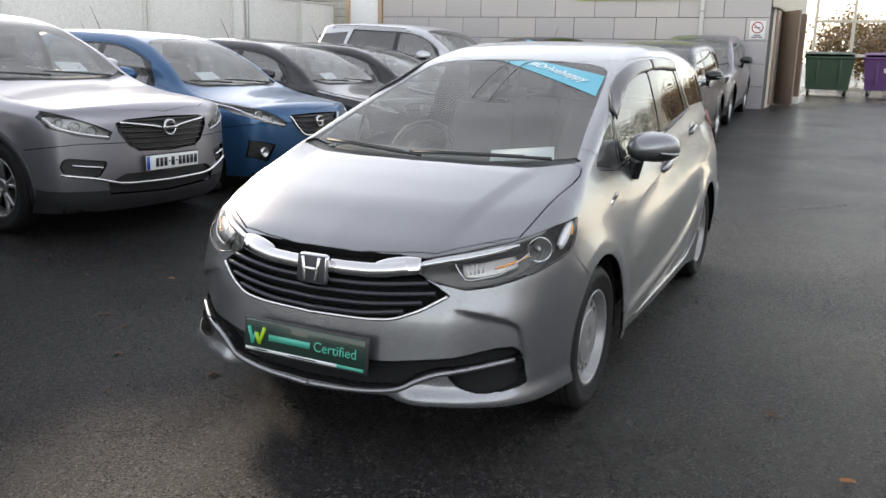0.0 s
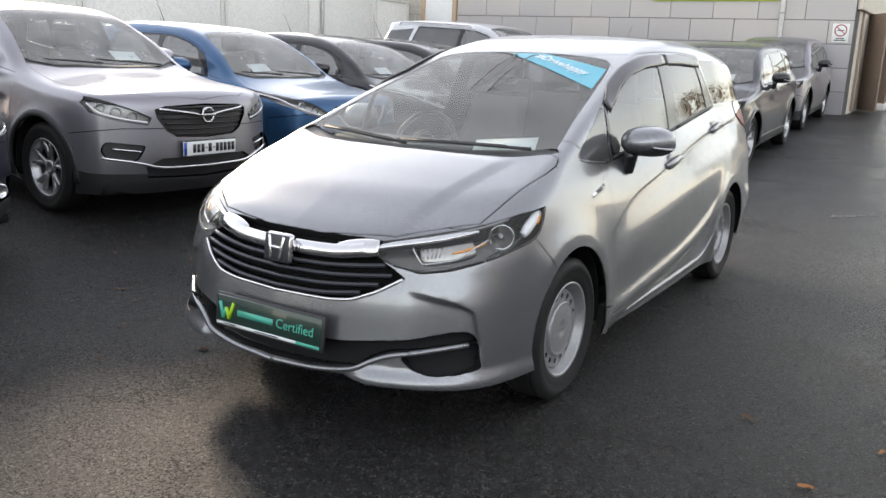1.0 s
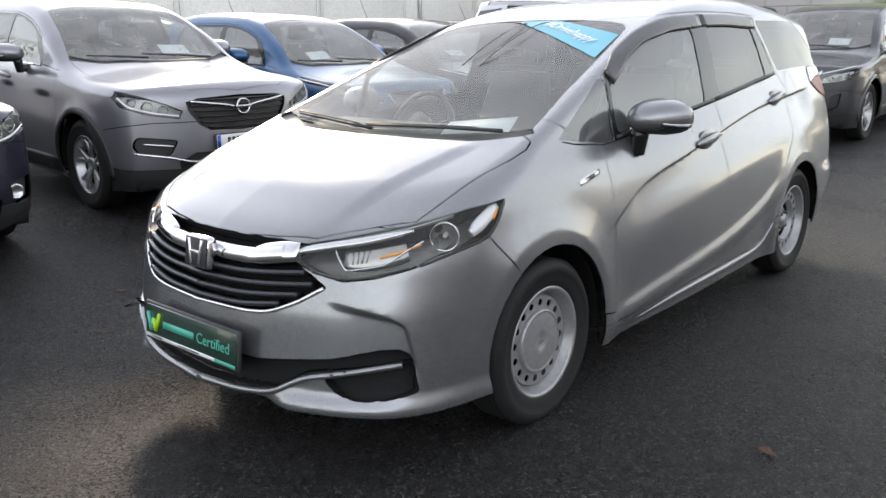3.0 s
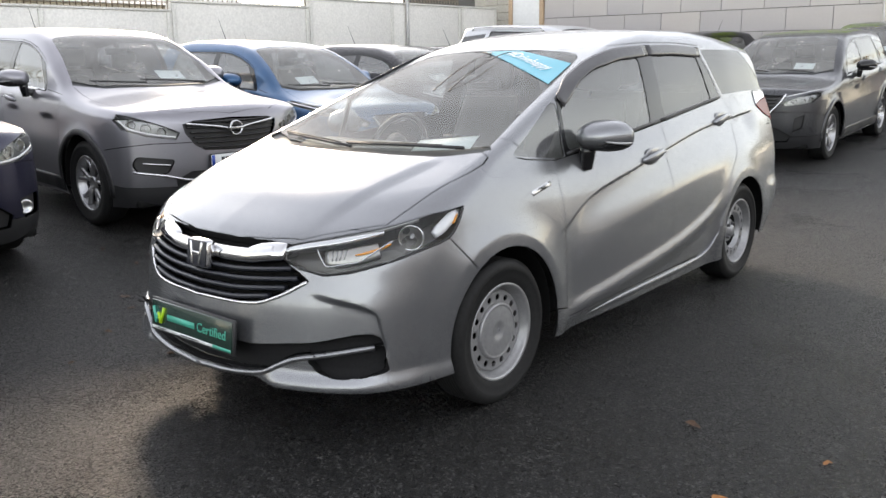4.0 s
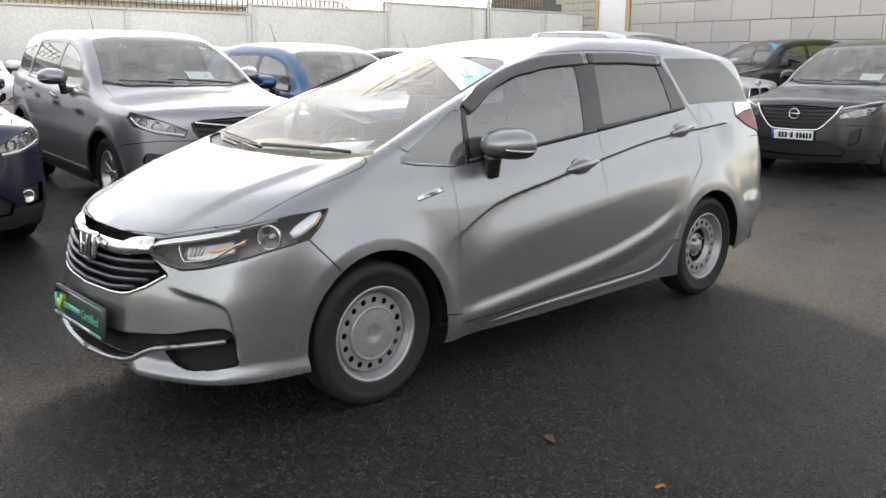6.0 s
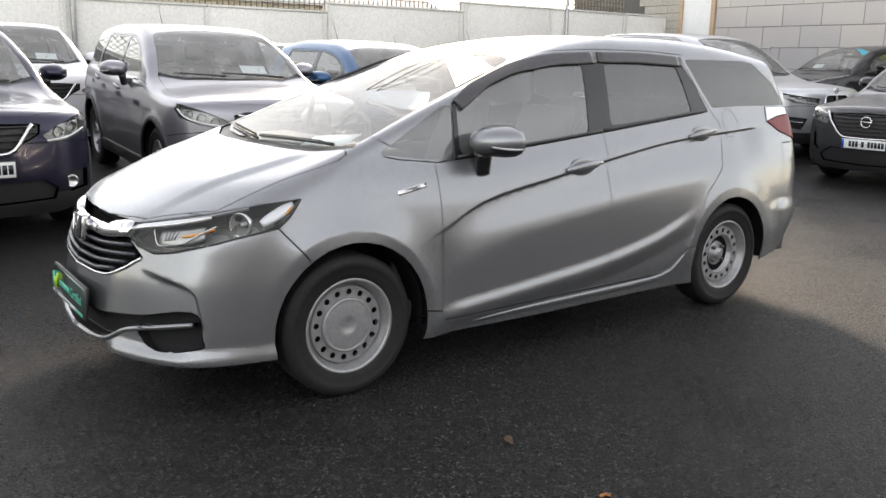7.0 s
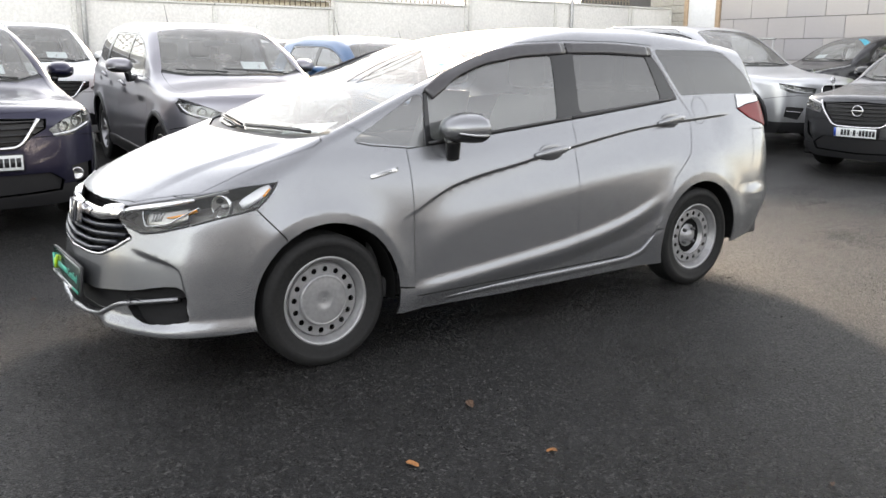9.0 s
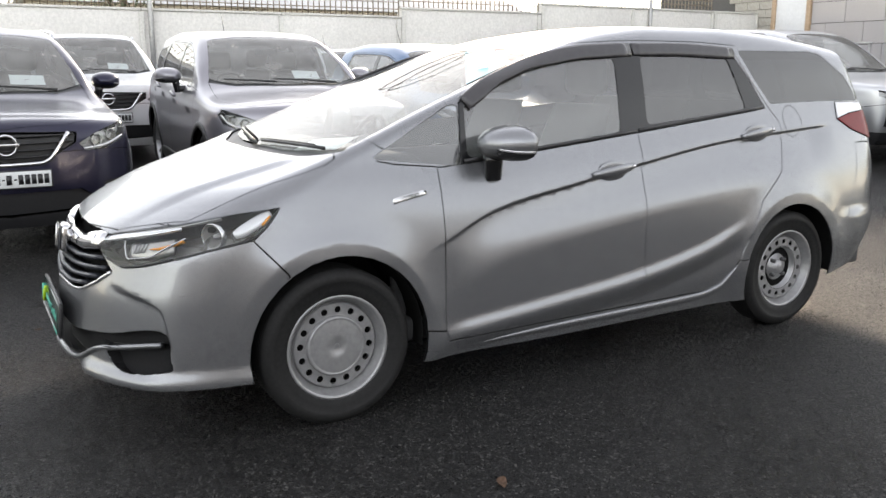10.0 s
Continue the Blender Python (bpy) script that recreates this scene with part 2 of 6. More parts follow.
SILVER = car_paint("silver paint", (0.247, 0.253, 0.266), 0.8, 0.27)
TAUPE = car_paint("silver grey paint", (0.262, 0.258, 0.283), 0.75, 0.34)
BLUE = car_paint("blue paint", (0.022, 0.085, 0.19), 0.55, 0.3)
BLACK_PAINT = car_paint("black paint", (0.012, 0.012, 0.015), 0.3, 0.25)
GUNMETAL = car_paint("gunmetal paint", (0.07, 0.072, 0.078), 0.65, 0.27)
NAVY = car_paint("navy paint", (0.012, 0.012, 0.036), 0.5, 0.28)
PALE = car_paint("pale silver paint", (0.55, 0.56, 0.58), 0.7, 0.33)
WHITE_PAINT = car_paint("white paint", (0.72, 0.73, 0.74), 0.0, 0.3)
CHROME = simple("chrome", (0.64, 0.64, 0.65), 0.06, 1.0, 0.05)
BRIGHT = simple("satin silver trim", (0.70, 0.70, 0.71), 0.2, 0.9, 0.06)
PLASTIC = simple("black plastic", (0.022, 0.022, 0.024), 0.45, 0, 0.3, 120, 0.0004)
INTAKE = simple("rough black intake plastic", (0.012, 0.012, 0.013), 0.75, 0, 0.3, 120, 0.0006)
GLOSS_BLACK = simple("glossy black trim", (0.012, 0.012, 0.013), 0.14, 0, 0.2, 60)
SLATE = simple("dark blue grey grille plastic", (0.02, 0.022, 0.03), 0.32, 0, 0.2, 80)
SMOKE = simple("smoked visor plastic", (0.05, 0.048, 0.052), 0.2, 0, 0.1, 30)
RUBBER = simple("tyre rubber", (0.016, 0.016, 0.0162), 0.62, 0, 0.35, 60, 0.0006)
RIM_STEEL = simple("silver painted steel", (0.33, 0.33, 0.335), 0.36, 0.5, 0.14, 40, 0, 0, 9)
ALLOY = simple("machined alloy", (0.42, 0.42, 0.43), 0.3, 0.8, 0.2, 30)
for rubber_like in (RUBBER, INTAKE):
    rubber_like.node_tree.nodes["Principled BSDF"].inputs["Specular IOR Level"].default_value = 0.2
# near-black without gloss: shade of gaps, wells and recesses put into colour
INNER = simple("dark cavity shade", (0.014, 0.014, 0.014), 1.0, 0, 0.1)
INNER.node_tree.nodes["Principled BSDF"].inputs["Specular IOR Level"].default_value = 0.0
CABIN = simple("dark cabin trim", (0.05, 0.05, 0.052), 0.75, 0, 0.2, 90, 0.0005)
SEAT = simple("dark grey seat cloth", (0.085, 0.083, 0.08), 0.9, 0, 0.25, 220, 0.0006)
GLASS = pane("clear car glass", (0.74, 0.80, 0.79), rough=0.10, ior=1.45, film=0.14, strength=0.72)
# stronger painted glare haze for the parked cars' windscreens
HAZY_GLASS = pane("glare-hazed windscreen glass", (0.70, 0.75, 0.75), rough=0.06, ior=1.5, film=0.24, strength=0.8)
SIDE_GLASS = pane("tinted side glass", (0.66, 0.68, 0.68), ior=2.2, film=0.06)
PRIVACY = pane("privacy glass", (0.13, 0.135, 0.14), ior=2.0, film=0.04)
LAMP_GLASS = pane("lamp glass", (0.93, 0.94, 0.94), ior=1.4)
REFLECTOR = simple("lamp reflector", (0.40, 0.39, 0.37), 0.3, 1.0, 0.15)
HOUSING = simple("dark grey lamp housing", (0.085, 0.08, 0.075), 0.28, 0.3, 0.2)
HOUSING_PALE = simple("pale lamp housing", (0.30, 0.30, 0.30), 0.3, 0.6, 0.15)
LAMP_DARK = simple("dark lamp bezel", (0.07, 0.07, 0.072), 0.3, 0.2, 0.2)
AMBER = simple("amber lens", (0.80, 0.30, 0.03), 0.18, 0, 0.1, 30, 0, 0.6)
RED = simple("red lens", (0.17, 0.004, 0.006), 0.3, 0, 0.1, 30)
RED.node_tree.nodes["Principled BSDF"].inputs["Specular IOR Level"].default_value = 0.25
CLEAR_LENS = simple("pale lens", (0.62, 0.62, 0.64), 0.1, 0.3, 0.05, 30, 0, 1.0)
PAPER = simple("white paper", (0.82, 0.84, 0.85), 0.7, 0, 0.05)
TEAL = simple("turquoise sun strip", (0.02, 0.33, 0.45), 0.35, 0, 0.06)
PLATE_WHITE = simple("plate white", (0.70, 0.72, 0.72), 0.3, 0, 0.06)
PLATE_BLUE = simple("plate blue", (0.02, 0.07, 0.36), 0.3, 0, 0.06)
PLATE_DARK = simple("dark green plate", (0.008, 0.03, 0.022), 0.22, 0, 0.1, 30, 0, 0.5)
MINT = simple("mint lettering", (0.055, 0.40, 0.30), 0.4, 0, 0.03)
LIME = simple("lime lettering", (0.35, 0.60, 0.02), 0.4, 0, 0.03)
INK = simple("black lettering", (0.012, 0.012, 0.014), 0.4, 0, 0.05)
WHITE_INK = simple("white lettering", (0.8, 0.82, 0.83), 0.5, 0, 0.03)

# ---- mesh tools ----
def part(name, bm, mat, parent=None, label="", smooth=True, skin=None):
    """One mesh object; on a car's skin the shading follows the true surface."""
    me = bpy.data.meshes.new(name)
    if smooth:
        for f in bm.faces:
            f.smooth = True
    bm.to_mesh(me)
    bm.free()
    if skin is not None and len(me.vertices):
        co = np.empty(len(me.vertices) * 3)
        me.vertices.foreach_get("co", co)
        me.normals_split_custom_set_from_vertices(skin.normal(co.reshape(-1, 3)).tolist())
    if mat:
        me.materials.append(mat)
    ob = new(name, me)
    ob.parent = parent
    return tagged(ob, label) if label else ob


def thing(name, label, category, m=None, group="", kind=""):
    ob = new(name)
    ob.empty_display_size = 0.1
    if m is not None:
        ob.matrix_basis = m
    return tagged(ob, label, category, group, kind)


def box(bm, lo, hi, bevel=0.0, m=None, segments=2):
    """A bevelled block between two corners."""
    ret = bmesh.ops.create_cube(bm, size=1)["verts"]
    size = [b - a for a, b in zip(lo, hi)]
    mid = [(a + b) / 2 for a, b in zip(lo, hi)]
    for v in ret:
        v.co = Vector([c * s + d for c, s, d in zip(v.co, size, mid)])
    if bevel:
        edges = list({e for v in ret for e in v.link_edges})
        ret = bmesh.ops.bevel(bm, geom=edges, offset=min(bevel, min(size) * 0.45), segments=segments, affect="EDGES", profile=0.5)["verts"]
        ret = list({v for v in ret})
    if m is not None:
        seen = set(ret)
        stack = list(ret)
        while stack:
            for e in stack.pop().link_edges:
                for w in e.verts:
                    if w not in seen:
                        seen.add(w)
                        stack.append(w)
        for v in seen:
            v.co = m @ v.co
    return bm


def block(lo, hi, bevel=0.0, m=None, segments=2):
    return box(bmesh.new(), lo, hi, bevel, m, segments)


def lathe(profile, n=40, m=None, close=True):
    """Turns (radius, offset) pairs round the x axis."""
    bm = bmesh.new()
    rings = []
    for r, x in profile:
        if r < 1e-5:
            rings.append([bm.verts.new((x, 0, 0))])
        else:
            rings.append([bm.verts.new((x, r * math.cos(2 * math.pi * i / n), r * math.sin(2 * math.pi * i / n))) for i in range(n)])
    for a, b in zip(rings, rings[1:]):
        for i in range(n):
            j = (i + 1) % n
            if len(a) == 1:
                bm.faces.new((a[0], b[i], b[j]))
            elif len(b) == 1:
                bm.faces.new((a[i], a[j], b[0]))
            else:
                bm.faces.new((a[i], a[j], b[j], b[i]))
    bmesh.ops.recalc_face_normals(bm, faces=bm.faces)
    if m is not None:
        bmesh.ops.transform(bm, matrix=m, verts=bm.verts)
    return bm


def tube(points, radius, n=8, caps=True):
    """A round bar along points; radius may be one per point."""
    bm = bmesh.new()
    pts = [Vector(p) for p in points]
    rr = radius if isinstance(radius, (list, tuple)) else [radius] * len(pts)
    rings = []
    side = None
    for i, p in enumerate(pts):
        d = (pts[min(i + 1, len(pts) - 1)] - pts[max(i - 1, 0)]).normalized()
        if side is None:
            side = d.orthogonal().normalized()
        side = (side - d * side.dot(d)).normalized()
        up = d.cross(side)
        rings.append([bm.verts.new(p + rr[i] * (side * math.cos(2 * math.pi * k / n) + up * math.sin(2 * math.pi * k / n))) for k in range(n)])
    for a, b in zip(rings, rings[1:]):
        for k in range(n):
            bm.faces.new((a[k], a[(k + 1) % n], b[(k + 1) % n], b[k]))
    if caps:
        bm.faces.new(rings[0][::-1])
        bm.faces.new(rings[-1])
    return bm


def loft(rings, closed=True, caps=True):
    """Skin over rings of points of one count."""
    bm = bmesh.new()
    vs = [[bm.verts.new(p) for p in r] for r in rings]
    n = len(vs[0])
    for a, b in zip(vs, vs[1:]):
        for k in range(n if closed else n - 1):
            bm.faces.new((a[k], a[(k + 1) % n], b[(k + 1) % n], b[k]))
    if caps and closed:
        bm.faces.new(vs[0][::-1])
        bm.faces.new(vs[-1])
    bmesh.ops.recalc_face_normals(bm, faces=bm.faces)
    return bm


def mirrored(bm):
    """A mesh's copy on the car's other side."""
    out = bm.copy()
    for v in out.verts:
        v.co.x = -v.co.x
    bmesh.ops.reverse_faces(out, faces=out.faces)
    return out


def both(bm):
    """A mesh and its mirror image, joined at the middle."""
    me = bpy.data.meshes.new("half")
    other = mirrored(bm)
    other.to_mesh(me)
    other.free()
    bm.from_mesh(me)
    bpy.data.meshes.remove(me)
    bmesh.ops.remove_doubles(bm, verts=[v for v in bm.verts if abs(v.co.x) < 0.003], dist=0.006)
    return bm


def text_mesh(words, size, depth=0.001, align="CENTER", spacing=1.0):
    """Lettering in the built-in font, lying in x and y."""
    cu = bpy.data.curves.new("lettering", "FONT")
    cu.body, cu.size, cu.extrude, cu.align_x, cu.align_y, cu.space_character = words, size, depth, align, "CENTER", spacing
    cu.resolution_u = 3
    ob = new("lettering", cu)
    me = bpy.data.meshes.new_from_object(ob.evaluated_get(bpy.context.evaluated_depsgraph_get()))
    bpy.data.objects.remove(ob)
    bpy.data.curves.remove(cu)
    bm = bmesh.new()
    bm.from_mesh(me)
    bpy.data.meshes.remove(me)
    return bm


def moved(bm, m):
    bmesh.ops.transform(bm, matrix=m, verts=bm.verts)
    return bm


def inside(p, poly):
    x, y = p
    hit = False
    for (ax, ay), (bx, by) in zip(poly, poly[1:] + poly[:1]):
        if (ay > y) != (by > y) and x < (bx - ax) * (y - ay) / (by - ay) + ax:
            hit = not hit
    return hit


def rounded(poly, r=0.02, n=3):
    """The outline with its corners cut round."""
    out = []
    for i, p in enumerate(poly):
        p = Vector(p)
        a, b = Vector(poly[i - 1]), Vector(poly[(i + 1) % len(poly)])
        da, db = (a - p), (b - p)
        k = min(r, da.length * 0.4, db.length * 0.4)
        s, e = p + da.normalized() * k, p + db.normalized() * k
        for j in range(n + 1):
            t = j / n
            out.append(tuple(s * (1 - t) ** 2 + p * 2 * t * (1 - t) + e * t * t))
    return out


class Skin:
    """A car body's left half, cut along panel lines into labelled regions."""
    AXES = {"x": ((0, 1, 0), (0, 0, 1)), "y": ((1, 0, 0), (0, 0, 1)), "z": ((1, 0, 0), (0, 1, 0))}

    def __init__(self, body, step):
        self.body, self.step = body, step
        pts, quads = body.grid(step)
        self.bm = bmesh.new()
        vs = [self.bm.verts.new(p) for p in pts.tolist()]
        for q in quads:
            self.bm.faces.new([vs[i] for i in q])
        bmesh.ops.remove_doubles(self.bm, verts=self.bm.verts, dist=0.0005)
        bmesh.ops.recalc_face_normals(self.bm, faces=self.bm.faces)
        self.tag = self.bm.faces.layers.int.new("region")
        self.names = ["body_shell"]
        self.mids = {f: f.calc_center_median() for f in self.bm.faces}

    def slit(self, near, pick, co, no, u, v):
        """Cuts picked faces along a plane and notes the new ones."""
        geom = set(pick)
        for f in pick:
            geom.update(f.edges)
            geom.update(f.verts)
            del near[f]
        for f in bmesh.ops.bisect_plane(self.bm, geom=list(geom), dist=1e-5, plane_co=co, plane_no=no)["geom"]:
            if isinstance(f, bmesh.types.BMFace):
                c = f.calc_center_median()
                self.mids[f] = c
                near[f] = (c.dot(u), c.dot(v))

    def cut(self, name, axis, poly, only=None):
        """Cuts the outline into the skin; what lies inside takes the name. axis: x, y, z, or two directions to lay the outline in."""
        if isinstance(axis, str):
            u, v = (Vector(a) for a in self.AXES[axis])
        else:
            u, v = (Vector(a).normalized() for a in axis)
            poly = [(u.dot(Vector(p)), v.dot(Vector(p))) for p in poly] if len(poly[0]) == 3 else poly
        w = u.cross(v)
        if name not in self.names:
            self.names.append(name)
        k = self.names.index(name)
        m = self.step * 2.2
        lo = [min(p[i] for p in poly) - m for i in (0, 1)]
        hi = [max(p[i] for p in poly) + m for i in (0, 1)]
        near = {}
        for f, c in self.mids.items():
            a = c.dot(u)
            if lo[0] < a < hi[0]:
                b = c.dot(v)
                if lo[1] < b < hi[1] and (only is None or only(c, f.normal)):
                    near[f] = (a, b)
        for p, q in zip(poly, poly[1:] + poly[:1]):
            d = Vector((q[0] - p[0], q[1] - p[1]))
            if d.length < 1e-6:
                continue
            dn = d.normalized()
            pick = []
            for f, (a, b) in near.items():
                s = (a - p[0]) * dn.x + (b - p[1]) * dn.y
                if -m < s < d.length + m and abs((a - p[0]) * dn.y - (b - p[1]) * dn.x) < m:
                    pick.append(f)
            if not pick:
                continue
            self.slit(near, pick, u * p[0] + v * p[1], u * dn.y - v * dn.x, u, v)
        for f, c in near.items():
            if f.is_valid and inside(c, poly):
                f[self.tag] = k
        return self

    def score(self, axis, line):
        """Edges along an open line, so that a crease stays sharp."""
        u, v = (Vector(a) for a in self.AXES[axis])
        m = self.step * 1.6
        near = {}
        lo = [min(p[i] for p in line) - m for i in (0, 1)]
        hi = [max(p[i] for p in line) + m for i in (0, 1)]
        for f, c in self.mids.items():
            a, b = c.dot(u), c.dot(v)
            if c.x > 0.4 and lo[0] < a < hi[0] and lo[1] < b < hi[1]:
                near[f] = (a, b)
        for p, q in zip(line, line[1:]):
            d = Vector((q[0] - p[0], q[1] - p[1]))
            dn = d.normalized()
            pick = [f for f, (a, b) in near.items() if -m < (a - p[0]) * dn.x + (b - p[1]) * dn.y < d.length + m * 0.2 and abs((a - p[0]) * dn.y - (b - p[1]) * dn.x) < m]
            if not pick:
                continue
            self.slit(near, pick, u * p[0] + v * p[1], u * dn.y - v * dn.x, u, v)
        return self

    def settle(self):
        """Drops slivers and lays every point on the true surface."""
        self.mids = {}
        bmesh.ops.dissolve_degenerate(self.bm, dist=0.0022, edges=self.bm.edges)
        co = np.array([v.co[:] for v in self.bm.verts])
        mid = co[:, 0] < 1e-4
        for _ in range(3):
            f = self.body.field(co[:, 0], co[:, 1], co[:, 2])
            co = co - self.body.normal(co) * np.clip(f, -0.02, 0.02)[:, None] * 0.8
            co[mid, 0] = 0.0
        for v, c in zip(self.bm.verts, co.tolist()):
            v.co = c
        self.bm.normal_update()
        return self

    def take(self, *names):
        """The faces of regions as a mesh of their own."""
        ks = {self.names.index(n) for n in names if n in self.names}
        bm = bmesh.new()
        made = {}
        for f in self.bm.faces:
            if f[self.tag] in ks:
                vs = []
                for v in f.verts:
                    if v not in made:
                        made[v] = bm.verts.new(v.co)
                    vs.append(made[v])
                bm.faces.new(vs)
        bm.normal_update()
        return bm

    def rest(self, *names):
        return self.take(*[n for n in self.names if n not in names])


def shift(bm, d, skin=None):
    """Moves a sheet along its normals."""
    bm.normal_update()
    if skin is not None and len(bm.verts):
        for v, n in zip(list(bm.verts), skin.normal(np.array([v.co[:] for v in bm.verts])).tolist()):
            v.co += Vector(n) * d
        return bm
    for v, n in [(v, v.normal.copy()) for v in bm.verts]:
        v.co += n * d
    return bm


def fresh(made, bm, v):
    if v not in made:
        made[v] = bm.verts.new(v.co)
    return made[v]


def islands(bm):
    """The loose pieces of a mesh, each on its own."""
    todo, out = set(bm.faces), []
    while todo:
        f = todo.pop()
        group, stack = [f], [f]
        while stack:
            for e in stack.pop().edges:
                for g in e.link_faces:
                    if g in todo:
                        todo.discard(g)
                        group.append(g)
                        stack.append(g)
        made, nb = {}, bmesh.new()
        for g in group:
            nb.faces.new([fresh(made, nb, v) for v in g.verts])
        out.append(nb)
    bm.free()
    return sorted(out, key=lambda b: -len(b.faces))


def panel(bm, gap=0.0032, depth=0.006, skin=None):
    """A pressed panel: pulled back a little from its outline, with the edge folded inwards."""
    bm.normal_update()
    edge = [e for e in bm.edges if e.is_boundary]
    verts = {v for e in edge for v in e.verts}
    moves = {}
    for v in verts:
        d = Vector()
        for e in v.link_edges:
            if e.is_boundary:
                f = e.link_faces[0]
                t = (e.verts[1].co - e.verts[0].co).normalized()
                s = f.calc_center_median() - e.verts[0].co
                s = s - t * s.dot(t)
                if s.length > 1e-6:
                    d += s.normalized()
        if d.length > 1e-6:
            moves[v] = d.normalized() * gap
    normals = {v: v.normal.copy() for v in verts}
    if skin is not None and verts:
        order = list(verts)
        normals = {v: Vector(n) for v, n in zip(order, skin.normal(np.array([v.co[:] for v in order])).tolist())}
    for v, d in moves.items():
        v.co += d
    if depth:
        ret = bmesh.ops.extrude_edge_only(bm, edges=edge)["geom"]
        old = list(normals.items())
        found = {}
        for v in ret:
            if isinstance(v, bmesh.types.BMVert):
                found[v.co.to_tuple(6)] = v
        for v, n in old:
            w = found.get(v.co.to_tuple(6))
            if w is not None:
                w.co -= n * depth
        bm.normal_update()
    return bm


def ribbon(body, axis, pts, width, height, sink=0.004, steps=6, taper=0.0, flat=False):
    """A rounded strip laid along a line on the car's skin."""
    line = []
    for (a, b), (c, d) in zip(pts, pts[1:]):
        for i in range(steps):
            line.append((a + (c - a) * i / steps, b + (d - b) * i / steps))
    line.append(pts[-1])
    k = 2
    sm = [tuple(sum(line[min(max(i + j, 0), len(line) - 1)][c] for j in range(-k, k + 1)) / (2 * k + 1) for c in (0, 1)) for i in range(len(line))]
    sm[0], sm[-1] = line[0], line[-1]
    p, n = body.at(axis, sm)
    p, n = [Vector(q) for q in p.tolist()], [Vector(q) for q in n.tolist()]
    rings = []
    for i in range(len(p)):
        t = (p[min(i + 1, len(p) - 1)] - p[max(i - 1, 0)]).normalized()
        s = n[i].cross(t).normalized()
        g = i / (len(p) - 1)
        w = width / 2 * (1 - taper * abs(2 * g - 1) ** 3)
        h = height * (1 - taper * abs(2 * g - 1) ** 3)
        rings.append([p[i] + s * (w * a) + n[i] * (h * b - sink * (1 - b)) for a, b in ((-1, 0), (-0.92, 0.62), (-0.6, 0.95), (0.6, 0.95), (0.92, 0.62), (1, 0))])
    return loft(rings)


def ell(cx, cy, rx, ry, n=20, a0=0.0, a1=360.0):
    return [(cx + rx * math.cos(radians(a0 + (a1 - a0) * i / n)), cy + ry * math.sin(radians(a0 + (a1 - a0) * i / n))) for i in range(n + (a1 - a0 < 360))]

# ---- cars ----
def ring_with_holes(r1, r2, x, holes, hole_r, rm, depth):
    """A steel disc ring pierced by round holes with folded edges."""
    bm = bmesh.new()
    n = 12
    step = 2 * math.pi / holes
    for h in range(holes):
        a = h * step
        outer, inner, deep = [], [], []
        for k in range(n):
            q = 2 * math.pi * (k + 0.5) / n
            dr, da = math.cos(q), math.sin(q)
            s = 1 / max(abs(dr), abs(da))
            rr = (r1 + r2) / 2 + dr * s * (r2 - r1) / 2
            ang = a + da * s * step / 2
            outer.append(bm.verts.new((x, rr * math.cos(ang), rr * math.sin(ang))))
            cr, ca = rm + hole_r * dr, hole_r * da
            p = (cr * math.cos(a) - ca * math.sin(a), cr * math.sin(a) + ca * math.cos(a))
            inner.append(bm.verts.new((x, *p)))
            deep.append(bm.verts.new((x - depth, *p)))
        for k in range(n):
            j = (k + 1) % n
            bm.faces.new((outer[k], outer[j], inner[j], inner[k]))
            bm.faces.new((inner[k], inner[j], deep[j], deep[k]))
    bmesh.ops.remove_doubles(bm, verts=bm.verts, dist=0.0008)
    bmesh.ops.recalc_face_normals(bm, faces=bm.faces)
    return bm


